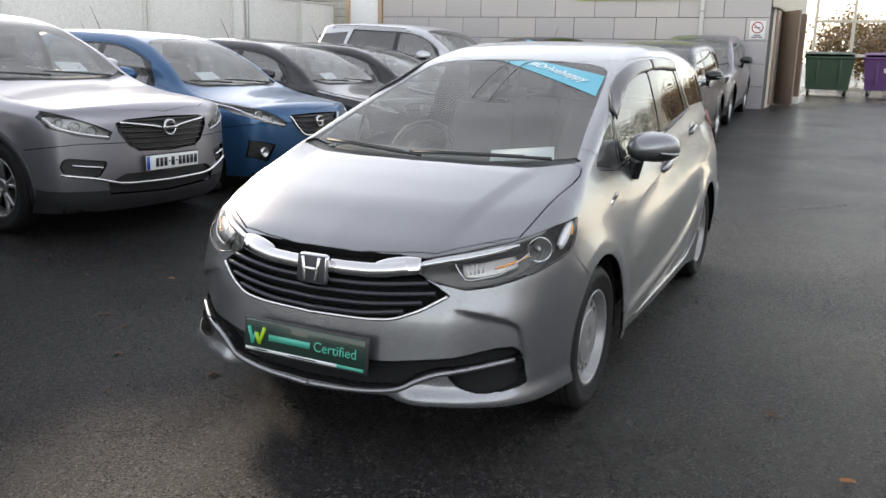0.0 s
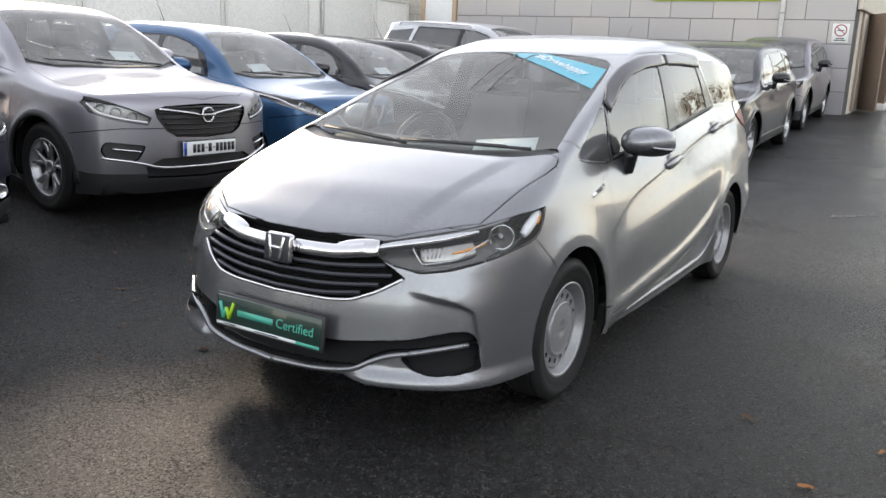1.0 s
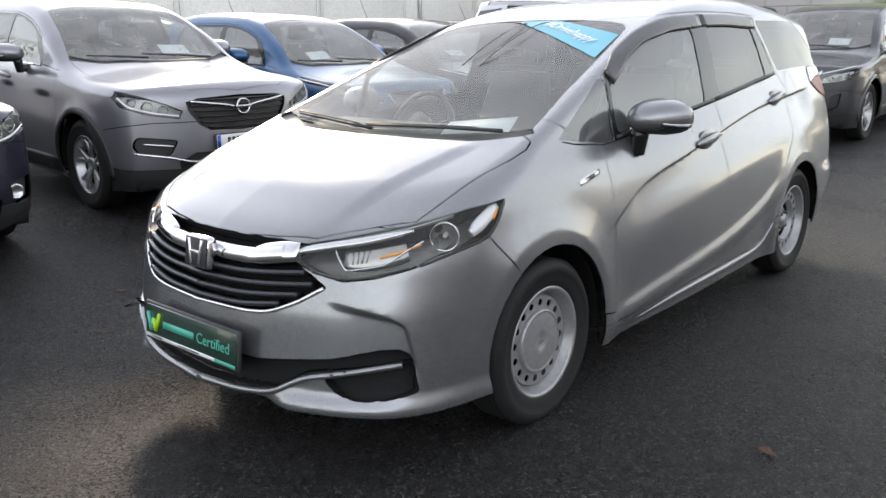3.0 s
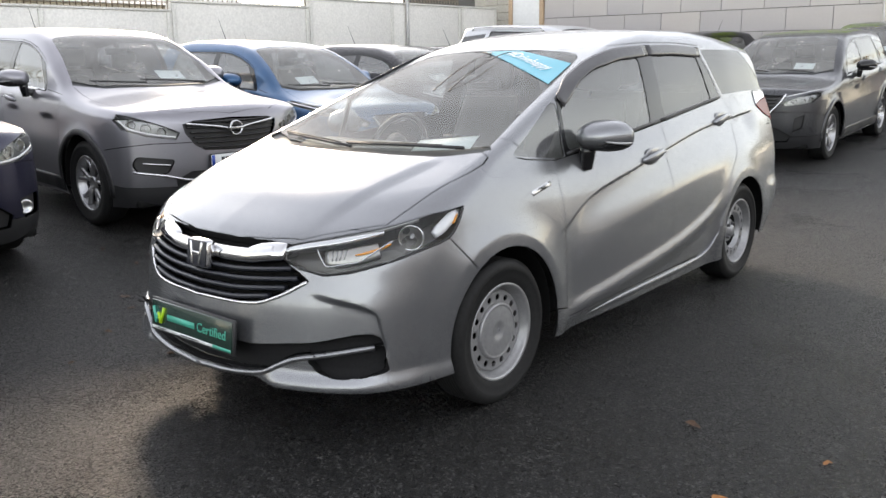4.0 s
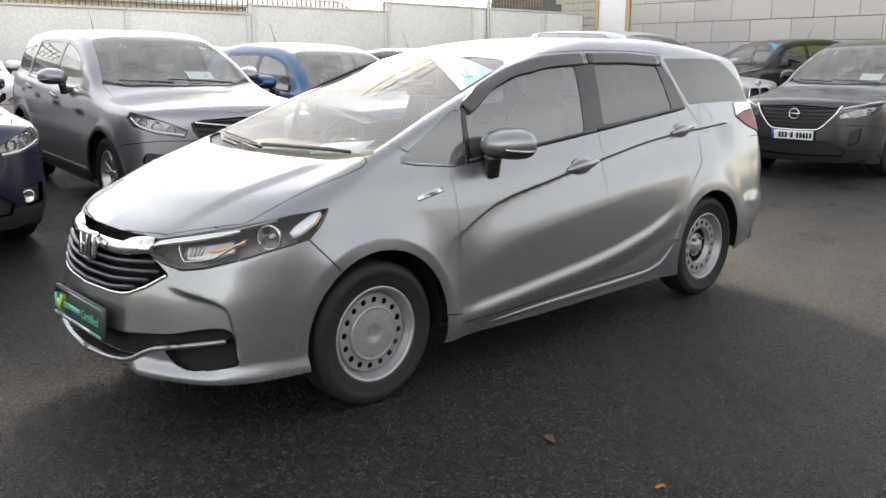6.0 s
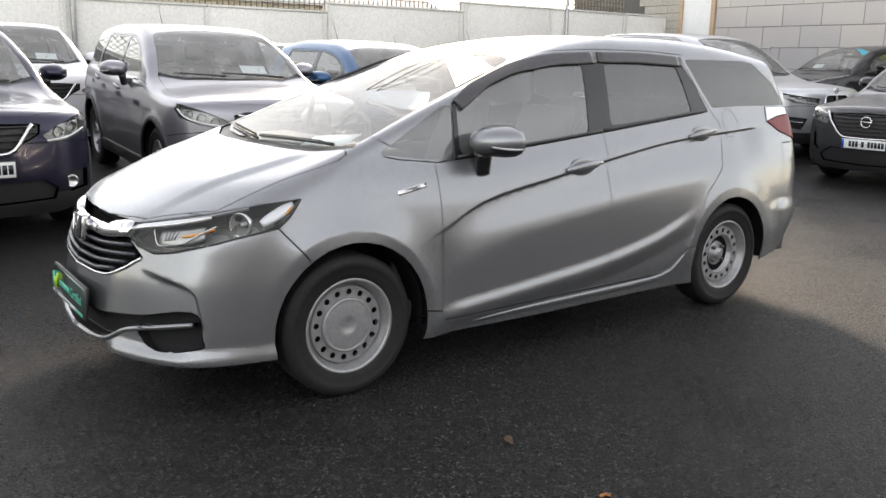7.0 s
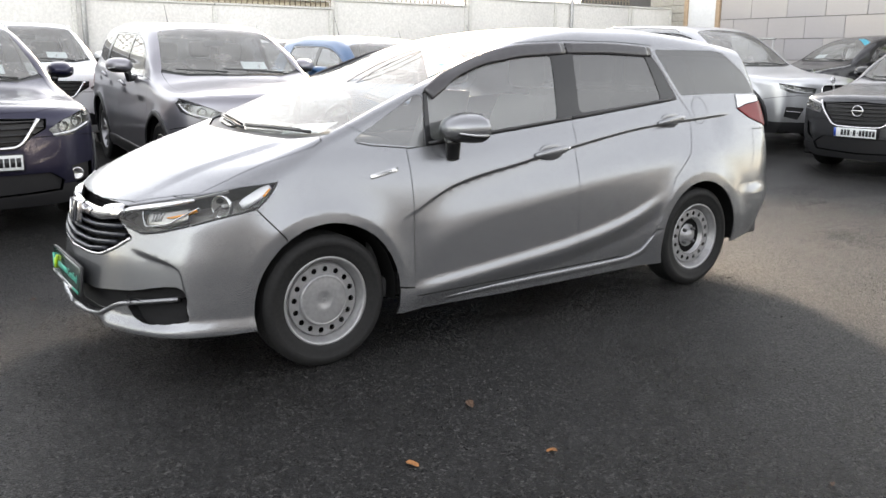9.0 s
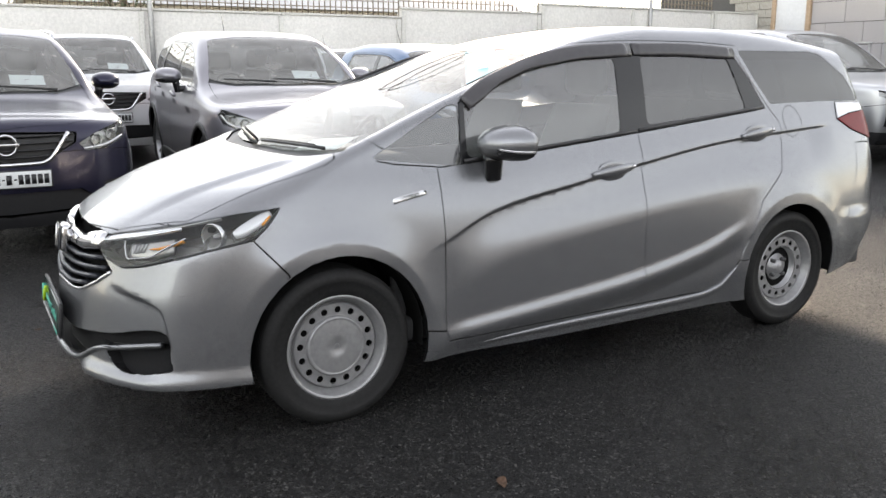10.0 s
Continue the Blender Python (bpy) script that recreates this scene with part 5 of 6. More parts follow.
        wp = part("wiper", tube([Vector(p) + Vector((0, -0.004, 0.008)) for p in pts.tolist()], [0.008, 0.007, 0.006, 0.005, 0.004], 6), PLASTIC, car, "black windscreen wiper")
        blade, _ = H.at("z", [(x0 + (x1 - x0) * t, y0 + 0.018 + (y1 - y0) * t) for t in (0.2, 0.5, 0.8, 1.05)])
        part("blade", tube([Vector(p) + Vector((0, 0, 0.004)) for p in blade.tolist()], 0.005, 5), RUBBER, wp)
    # roof antenna, sensor, sun strip and price sheet
    fin = loft([[Vector((0.02 * (1 - t) * a, 2.72 + 0.10 * t + 0.08 * b * (1 - 0.75 * t), 1.478 + 0.055 * t)) for a, b in ((-1, 0.0), (0, -1), (1, 0.0), (0.8, 1), (-0.8, 1))] for t in (0, 0.5, 1)])
    part("antenna", fin, SILVER, car, "roof antenna fin")
    part("sensor", block((-0.05, 0.83, 1.262), (0.05, 0.93, 1.300), 0.01, None), PLASTIC, car, "camera behind the windscreen")
    part("rear_mirror", block((-0.11, 0.94, 1.22), (0.11, 0.965, 1.285), 0.015), PLASTIC, car)
    seats_and_dash(car, H, 0.30, 1.05, 1.95, 0.79, 0.99)
    sheet_p, sheet_n = H.at("z", [(0.306, 0.036), (0.573, 0.108), (0.532, 0.222), (0.269, 0.136)])
    bm = bmesh.new()
    bm.faces.new([bm.verts.new(Vector(p) - Vector(n) * 0.016) for p, n in zip(sheet_p.tolist(), sheet_n.tolist())])
    ret = bmesh.ops.extrude_face_region(bm, geom=list(bm.faces))
    for v in ret["geom"]:
        if isinstance(v, bmesh.types.BMVert):
            v.co.z -= 0.001
    sheet = part("price_sheet", bm, PAPER, car, "white paper sheet behind the windscreen")
    part("bar", moved(block((-0.05, -0.003, 0), (0.05, 0.003, 0.001)), Matrix.Translation(Vector(sheet_p[2].tolist()) - Vector((0.12, 0.022, 0.017))) @ pose(0, 0, 0, 22, 0, 8)), INK, sheet)
    cols = []
    for i in range(13):
        t = i / 12
        lo, hi = (-0.11 + 0.665 * t, 1.115 - 0.395 * t), (0.10 + 0.425 * t, 1.13 - 0.165 * t)
        col, nn = H.at("z", [(lo[0] + (hi[0] - lo[0]) * k / 4, lo[1] + (hi[1] - lo[1]) * k / 4) for k in range(5)])
        cols.append([Vector(p) + Vector(n) * 0.0015 for p, n in zip(col.tolist(), nn.tolist())])
    strip = part("sun_strip", loft(cols, closed=False, caps=False), TEAL, car, "turquoise banner across the windscreen corner")
    c, n = H.at("z", [(0.268, 0.978), (0.30, 0.961)])
    ux = (Vector(c[1].tolist()) - Vector(c[0].tolist())).normalized()
    nz = Vector(n[0].tolist())
    uy = nz.cross(ux).normalized()
    m = Matrix((ux, uy, nz)).transposed().to_4x4()
    part("lettering", moved(text_mesh("#Drivehappy", 0.082, 0.0004), Matrix.Translation(Vector(c[0].tolist()) + nz * 0.004 + uy * 0.005) @ m), WHITE_INK, strip)
    return car


def opening_walls(sk, name, deep):
    """The walls round a sunk opening."""
    walls = bmesh.new()
    r = sk.take(name)
    r.normal_update()
    for e in r.edges:
        if e.is_boundary and abs(e.verts[0].co.x) + abs(e.verts[1].co.x) > 0.004:
            a, b = e.verts
            walls.faces.new([walls.verts.new(c) for c in (a.co - a.normal * 0.002, b.co - b.normal * 0.002, b.co - b.normal * deep, a.co - a.normal * deep)])
    r.free()
    return walls


hero_car()

# ---- the other parked cars ----
def usual_body(length, width, height, wheelbase, nose, hood, cowl_y, screen_top, belt, wheel_r, tail_slant=0.4, flare=0.02, lip=0.2):
    """A hatchback's or off-roader's skin out of its main sizes."""
    y0, y1, half, h = -nose, length - nose, width / 2, height
    mid = (screen_top + y1) / 2
    return Body(
        top=[(y0, hood - 0.14), (y0 + 0.09, hood - 0.03), (y0 + 0.35, hood + 0.01), (cowl_y - 0.12, hood + 0.09), (cowl_y, hood + 0.13), ((cowl_y + screen_top) / 2, (hood + 0.13 + h - 0.08) / 2 + 0.035),
             (screen_top, h - 0.075), (screen_top + 0.35, h - 0.015), (mid, h), (y1 - 0.7, h - 0.035), (y1 - 0.3, h - 0.08)],
        nose=[(0.18, y0 + 0.10), (0.32, y0 + 0.03), (0.5, y0), (0.7, y0 + 0.01), (hood - 0.06, y0 + 0.05), (hood + 0.06, y0 + 0.18)],
        nose_bow=[(0, 0), (0.3, 0.022), (0.5, 0.065), (0.7, 0.16), (half - 0.07, 0.30), (half, 0.55)],
        tail=[(0.2, y1 - 0.14), (0.5, y1), (0.9, y1 - 0.03), (1.1, y1 - 0.10), (h - 0.12, y1 - tail_slant), (h, y1 - tail_slant)],
        tail_bow=[(0, 0), (0.4, 0.03), (0.7, 0.13), (half, 0.4)],
        width=[(y0 + 0.15, half - 0.06), (-0.2, half - 0.015), (0.3, half - 0.01), (wheelbase * 0.6, half - 0.005), (wheelbase + 0.3, half - 0.02), (y1, half - 0.10)],
        belt=[(-0.5, belt), (wheelbase * 0.5, belt + 0.03), (y1, belt + 0.10)],
        section=[(-0.85, 0.05), (-0.68, 0.018), (-0.45, 0.0), (-0.25, 0.004), (-0.12, 0.022), (-0.03, 0.055), (0.0, 0.08), (0.2, 0.15), (0.45, 0.265), (0.6, 0.34)],
        crown=[(y0, 0.08), (0.0, 0.06), (cowl_y, 0.05), (screen_top, 0.06), (y1, 0.06)],
        blend=[(y0, 0.09), (0.0, 0.07), (screen_top, 0.09), (y1, 0.09)],
        wheelbase=wheelbase, wheel_r=wheel_r, flare=flare,
        swage=[(0.2, belt - 0.20), (wheelbase * 0.6, belt - 0.13), (y1 - 0.3, belt - 0.04)], swage_depth=0.012, swage_range=(0.0, y1 - 0.2))


def parked_car(label, place, heading, body, paint, face, cowl_y, screen_top, doors, rim_r, style="alloy", cladding=False, rails=False, step=0.05, group="cars parked in the yard", lift=0.0, pillar=SIDE_GLASS, extras=None):
    """A car built from its skin: panels, windows, lamps, grille, wheels and cabin."""
    z = ground_h(*place)
    back = Vector((-math.cos(radians(heading)), -math.sin(radians(heading)))) * body.wheelbase
    slope = math.degrees(math.atan2(ground_h(place[0] + back.x, place[1] + back.y) - z, body.wheelbase))
    car = thing("car", label, "car", pose(place[0], place[1], z + lift, 0, 0, heading + 90) @ pose(0, 0, 0, slope), group)
    b, half = body, body.half
    sk = Skin(b, step)
    lat = lambda c, n: c.x > 0.35
    flank = lambda c, n: c.x > 0.35 and n.x > 0.5
    up = lambda c, n: n.z > 0.12
    front = lambda c, n: c.y < 0.05 and n.y < -0.05
    yb, yc, yd = doors
    y1 = b.y1
    wz = lambda y: float(b.belt(y)) + 0.015
    wt = lambda y: float(b.top(y)) - 0.135
    hood_e = lambda y: half - 0.17 + 0.02 * y
    sk.cut("front_bumper", "x", [(b.y0 - 0.2, 0.0), (-b.wheel_r - 0.02, 0.0), (-b.wheel_r - 0.02, face["bump_z"]), (b.y0 + 0.15, face["bump_z"] + 0.06), (b.y0 - 0.2, face["bump_z"] + 0.06)])
    hz = b.y0 + 0.06
    sk.cut("hood", "z", [(-0.03, hz), (0.4, hz + 0.05), (0.62, hz + 0.17), (hood_e(-0.4), -0.35), (hood_e(0), 0.0), (half - 0.19, cowl_y + 0.05), (0.5, cowl_y - 0.07), (-0.03, cowl_y - 0.12)], up)
    sk.cut("cowl", "z", [(-0.03, cowl_y - 0.12), (0.5, cowl_y - 0.07), (half - 0.19, cowl_y + 0.05), (half - 0.21, cowl_y + 0.11), (0.5, cowl_y - 0.01), (-0.03, cowl_y - 0.06)], up)
    ts = half - 0.34
    sk.cut("glass_front", "z", [(-0.03, cowl_y - 0.06), (0.5, cowl_y - 0.01), (half - 0.21, cowl_y + 0.11), (half - 0.275, (cowl_y + screen_top) / 2), (ts, screen_top - 0.06), (ts - 0.06, screen_top - 0.01), (0.3, screen_top + 0.03), (-0.03, screen_top + 0.04)], up)
    a0 = cowl_y + 0.38
    front_line = [(a0 + (yb - 0.03 - a0) * t, wt(a0 + (yb - 0.03 - a0) * t)) for t in (0.12, 0.3, 0.5, 0.75, 1.0)]
    sk.cut("front_door", "x", [(0.44, 0.30), (0.42, wz(0.42) - 0.03), (a0 - 0.05, wz(a0) - 0.005)] + [(p, q + 0.035) for p, q in front_line] + [(yb + 0.01, wt(yb) + 0.035), (yb, 0.6), (yb - 0.01, 0.28)], flank)
    sk.cut("rear_door", "x", [(yb - 0.01, 0.28), (yb, 0.6), (yb + 0.01, wt(yb) + 0.035), (yc, wt(yc) + 0.03), (yc + 0.14, wz(yc)), (yc + 0.10, 0.80), (b.wheelbase - 0.30, 0.62), (b.wheelbase - 0.40, 0.30)], flank)
    sk.cut("window_frame", "x", [(a0 - 0.03, wz(a0) - 0.02)] + [(p, q + 0.018) for p, q in front_line] + [(yc, wt(yc) + 0.015), (yc + 0.12, wz(yc) - 0.02)], flank)
    sk.cut("glass_side", "x", rounded([(a0 + 0.03, wz(a0))] + front_line[1:] + [(yb - 0.03, wz(yb))], 0.02), flank)
    sk.cut("glass_rear", "x", rounded([(yb + 0.06, wz(yb)), (yb + 0.06, wt(yb)), (yc - 0.02, wt(yc) - 0.01), (yc + 0.08, wz(yc))], 0.02), flank)
    if yd:
        sk.cut("glass_back", "x", rounded([(yc + 0.17, wz(yc) + 0.01), (yc + 0.10, wt(yc) - 0.03), (yd - 0.12, wt(yd) - 0.03), (yd, wz(yd) + 0.05)], 0.02), lat)
    sk.cut("glass_end", ((1, 0, 0), (0, 0, 1)), [(-0.05, 1.05), (half - 0.25, 1.08), (half - 0.33, b.height - 0.17), (-0.05, b.height - 0.14)], lambda c, n: c.y > y1 - 0.8 and n.y > 0.3)
    sk.cut("tail_lens", "x", [(y1 - 0.42, 0.98), (y1 - 0.4, 0.86), (y1 + 0.1, 0.80), (y1 + 0.1, 1.0)], lat)
    if cladding:
        sk.cut("front_skirt", "x", [(b.y0 - 0.2, 0.0), (b.y0 - 0.2, 0.37), (b.y0 + 0.35, 0.375), (-b.wheel_r, 0.40), (-b.wheel_r, 0.0)])
        sk.cut("rear_skirt", "x", [(b.wheelbase + b.wheel_r, 0.0), (b.wheelbase + b.wheel_r, 0.45), (y1 + 0.2, 0.45), (y1 + 0.2, 0.0)])
    sk.cut("headlamp", "y", face["lamp"], front)
    sk.cut("grille", "y", face["grille"], front)
    sk.cut("lower_intake", "y", face["intake"], front)
    if "fog" in face:
        sk.cut("fog_recess", "y", face["fog"], front)
    r = b.wheel_r * 1.17
    for yc2 in (0.0, b.wheelbase):
        sk.cut("void", "x", ell(yc2, b.wheel_r, r, r, 28), lat)
    sk.cut("void", "x", [(b.y0 - 0.2, 0.0), (b.y0 - 0.2, 0.22), (b.y0 + 0.5, 0.20), (b.wheelbase, 0.22), (y1 - 0.4, 0.26), (y1 + 0.2, 0.30), (y1 + 0.2, 0.0)])
    made = shell_parts(sk, car, paint, [
        ("body_shell", "body_shell", paint, True, 0, ""), ("front_bumper", "front_bumper", paint, True, 0, ""), ("hood", "hood", paint, True, 0, ""), ("cowl", "cowl", PLASTIC, True, 0.012, ""), ("front_skirt", "front_skirt", PLASTIC, True, 0, "black plastic skirt"), ("rear_skirt", "rear_skirt", PLASTIC, True, 0, ""),
        ("front_door", "front_door", paint, False, 0, ""), ("rear_door", "rear_door", paint, False, 0, ""), ("window_frame", "window_frame", GLOSS_BLACK, False, 0.001, ""),
        ("glass_front", "windscreen", HAZY_GLASS, True, 0.002, ""), ("glass_side", "front_window", SIDE_GLASS, False, 0.005, ""), ("glass_rear", "rear_window", pillar, False, 0.005, ""),
        ("glass_back", "cargo_window", PRIVACY, False, 0.004, ""), ("glass_end", "tailgate_window", PRIVACY, True, 0.003, ""), ("tail_lens", "tail_lamp", RED, False, -0.006, "red tail lamp"),
        ("grille", "grille_mesh", PLASTIC, True, 0.03, "black grille"), ("lower_intake", "lower_intake", PLASTIC, True, 0.03, ""), ("fog_recess", "fog_recess", PLASTIC, False, 0.03, "")])
    wheel_wells(car, b, r + 0.01)
    part("underbody", block((-half + 0.14, b.y0 + 0.22, 0.21), (half - 0.14, y1 - 0.3, 0.27), 0.02), INNER, car)
    for s in (False, True):
        fl = mirrored if s else (lambda m: m)
        side = "_r" if s else ""
        for y in (0.0, b.wheelbase):
            add_wheel(car, half - 0.025, y, b.wheel_r, rim_r, 0.225, style, s)
        bowls = []
        for x, zz, rr in face["bowls"]:
            p, _ = b.at("y", [(x, zz)])
            bowls.append(((x, float(p[0][1]) + 0.045, zz), rr, CLEAR_LENS))
        lp = lamp_pod(sk, "headlamp", car, s, bowls, (0.35, -0.93, 0.0), 0.06, "", HOUSING_PALE)
        if "strip" in face:
            part("daylight_strip", fl(ribbon(b, "y", face["strip"], 0.016, 0.004, 0.004)), CLEAR_LENS, lp, "pale light strip")
        wing_mirror(half + 0.085, cowl_y + 0.58, wz(cowl_y + 0.58) + 0.075, face.get("mirror", paint), made["front_door" + side], s, 1.05)
        door_handle(b, yb - 0.18, wz(yb) - 0.13, made["front_door" + side], s, paint)
        door_handle(b, yc - 0.10, wz(yc) - 0.11, made["rear_door" + side], s, paint)
        part("waist_trim", fl(ribbon(b, "x", [(a0, wz(a0) - 0.012), (yb, wz(yb) - 0.012), (yc + 0.1, wz(yc) - 0.012)], 0.02, 0.006)), BRIGHT if face.get("bright") else PLASTIC, car)
        if cladding:
            for yc2 in (0.0, b.wheelbase):
                arc = [q for q in ell(yc2, b.wheel_r, r + 0.022, r + 0.022, 18, -8, 188)]
                part("arch_trim", fl(ribbon(b, "x", arc, 0.055, 0.012, 0.004, 2)), face.get("clad", PLASTIC), car, "wheel arch trim")
            part("sill_trim", fl(ribbon(b, "x", [(r, 0.30), (b.wheelbase - r, 0.30)], 0.13, 0.016, 0.0, 10)), PLASTIC, car, "black sill trim")
        if rails:
            zt = [(half - 0.27, y) for y in (screen_top + 0.25, screen_top + 0.9, yc, y1 - 0.75)]
            p, _ = b.at("z", zt)
            p = [Vector(q) for q in p.tolist()]
            pts = [p[0]] + [q + Vector((0, 0, 0.05)) for q in (p[0].lerp(p[1], 0.15), *p[1:3], p[2].lerp(p[3], 0.9))] + [p[3]]
            part("roof_rail", fl(tube(pts, 0.014, 8)), BRIGHT, car, "roof rail")
    for pts, w, mat in face.get("lines", ()):
        bm = ribbon(b, "y", pts, w, 0.014, 0.012, 8)
        if abs(pts[0][0]) < 0.01:
            part("grille_trim", both(bm), mat, car, "bright grille trim")
        else:
            part("grille_trim", mirrored(bm), mat, car, "bright grille trim")
            part("grille_trim", bm, mat, car, "bright grille trim")
    gz = [p[1] for p in face["grille"]]
    n = face.get("slats", 5)
    for k in range(n):
        zz = min(gz) + (max(gz) - min(gz)) * (k + 0.7) / (n + 0.4)
        xm = max([0.1] + [x for x in np.linspace(0.1, 0.7, 25) if inside((float(x), zz), face["grille"])])
        part("grille_slat", both(ribbon(b, "y", [(-0.002, zz), (float(xm) * 0.5, zz), (float(xm) - 0.015, zz + 0.006)], 0.014, 0.006, 0.025, 6)), GLOSS_BLACK, car)
    bx, bz, br = 0.0, face["badge"][0], face["badge"][1]
    p, _ = b.at("y", [(0.0, bz)])
    bm = Matrix.Translation(Vector(p[0].tolist()) + Vector((0, -0.022, 0))) @ pose(0, 0, 0, 0, 0, -90)
    em = part("emblem", lathe([(br, -0.02), (br, 0.0), (br * 0.95, 0.006), (br * 0.82, 0.006), (br * 0.78, -0.004)], 28, bm), CHROME, car, "round chrome maker's emblem")
    part("bar", block((-0.006, -br * 1.1, -br * 0.16), (0.008, br * 1.1, br * 0.16), 0.004, bm), CHROME, em)
    if face.get("plate"):
        p, _ = b.at("y", [(0.0, face["plate"])])
        number_plate(car, Vector(p[0].tolist()) + Vector((0, -0.02, 0)), 0)
    for x in (0.66, -0.66) if "fog_lamp" in face else ():
        q, _ = b.at("y", [(abs(x), face["fog_lamp"])])
        m = Matrix.Translation((x, float(q[0][1]) - 0.002, face["fog_lamp"])) @ pose(0, 0, 0, 0, 0, -90)
        fg = part("fog_lamp", lathe([(0.048, -0.02), (0.048, 0.004), (0.038, 0.008), (0.034, -0.004), (0.0, -0.004)], 20, m), BRIGHT, car, "round fog lamp")
        part("lens", lathe([(0.0, 0.004), (0.033, 0.001)], 16, m), LAMP_GLASS, fg)
    for x0, dy0, x1, dy1 in ((0.50, -0.03, -0.12, 0.03), (-0.10, -0.04, -0.58, 0.06)):
        pts, _ = b.at("z", [(x0 + (x1 - x0) * t, cowl_y + dy0 + (dy1 - dy0) * t) for t in (0, 0.5, 1)])
        part("wiper", tube([Vector(q) + Vector((0, -0.004, 0.016)) for q in pts.tolist()], [0.010, 0.008, 0.006], 6), PLASTIC, car)
    seats_and_dash(car, b, cowl_y + 0.32, yb - 0.40, yc - 0.10, half - 0.05, wz(cowl_y + 0.3) + 0.0, False)
    part("rear_mirror", block((-0.11, screen_top - 0.12, b.height - 0.25), (0.11, screen_top - 0.095, b.height - 0.185), 0.015), PLASTIC, car)
    if face.get("sheet"):
        sx = face["sheet"]
        pts, nn = b.at("z", [(sx - 0.13, cowl_y + 0.09), (sx + 0.13, cowl_y + 0.09), (sx + 0.13, cowl_y + 0.2), (sx - 0.13, cowl_y + 0.2)])
        bm = bmesh.new()
        bm.faces.new([bm.verts.new(Vector(q) - Vector(n) * 0.02) for q, n in zip(pts.tolist(), nn.tolist())])
        part("price_sheet", bm, PAPER, car, "white paper sheet behind the windscreen")
    if face.get("banner"):
        s1 = b.at("z", [(0.05 + (ts - 0.05) * i / 6, screen_top + 0.02 - 0.30 * i / 6) for i in range(7)])[0]
        s2 = b.at("z", [(0.20 + (ts - 0.20) * i / 6, screen_top + 0.02 - 0.16 * i / 6) for i in range(7)])[0]
        part("sun_strip", loft([[Vector(p) + Vector((0, 0, 0.002)), Vector(q) + Vector((0, 0, 0.002))] for p, q in zip(s1.tolist(), s2.tolist())], closed=False, caps=False), TEAL, car, "turquoise banner across the windscreen corner")
    if face.get("aerial"):
        q, _ = b.at("z", [(0.0, screen_top + face["aerial"])])
        part("antenna", tube([Vector(q[0].tolist()), Vector(q[0].tolist()) + Vector((0, 0.16, 0.26))], [0.005, 0.002], 6), PLASTIC, car, "thin roof aerial")
    return car


FAMILY_FACE = dict(bump_z=0.66, plate=0.56, badge=(0.815, 0.062), slats=6, bright=True, sheet=0.25, aerial=1.7,
                 lamp=[(0.47, 0.80), (0.60, 0.86), (0.74, 0.915), (0.83, 0.945), (0.86, 0.90), (0.84, 0.83), (0.70, 0.778), (0.50, 0.748)],
                 grille=[(-0.03, 0.90), (0.35, 0.885), (0.44, 0.86), (0.43, 0.80), (0.36, 0.70), (0.28, 0.655), (-0.03, 0.64)],
                 intake=[(-0.03, 0.485), (0.40, 0.49), (0.52, 0.43), (0.50, 0.34), (-0.03, 0.32)],
                 fog=rounded([(0.52, 0.59), (0.78, 0.62), (0.81, 0.55), (0.77, 0.49), (0.58, 0.48)], 0.03),
                 bowls=[(0.58, 0.80, 0.034), (0.68, 0.83, 0.038), (0.77, 0.865, 0.034)],
                 strip=[(0.50, 0.765), (0.68, 0.792), (0.81, 0.835), (0.84, 0.90)],
                 lines=[([(0.07, 0.815), (0.14, 0.83), (0.41, 0.865)], 0.022, CHROME), ([(0.0, 0.415), (0.42, 0.42), (0.60, 0.47), (0.80, 0.50)], 0.022, BRIGHT), ([(0.56, 0.55), (0.74, 0.57)], 0.014, BRIGHT)])
HATCH_FACE = dict(bump_z=0.66, plate=0.42, badge=(0.72, 0.055), slats=4, sheet=-0.25, aerial=1.3,
                  lamp=[(0.42, 0.72), (0.55, 0.80), (0.70, 0.875), (0.80, 0.93), (0.82, 0.88), (0.80, 0.80), (0.66, 0.73), (0.46, 0.68)],
                  grille=[(-0.03, 0.80), (0.36, 0.79), (0.32, 0.70), (0.22, 0.60), (-0.03, 0.59)],
                  intake=[(-0.03, 0.52), (0.24, 0.52), (0.40, 0.40), (0.42, 0.30), (-0.03, 0.28)],
                  fog=[(0.56, 0.52), (0.76, 0.56), (0.77, 0.40), (0.62, 0.36)],
                  bowls=[(0.55, 0.745, 0.034), (0.66, 0.79, 0.036)], strip=[(0.45, 0.70), (0.62, 0.735), (0.76, 0.80), (0.80, 0.90)],
                  lines=[([(0.38, 0.78), (0.33, 0.70), (0.22, 0.59), (0.0, 0.58)], 0.025, CHROME)], fog_lamp=0.45)
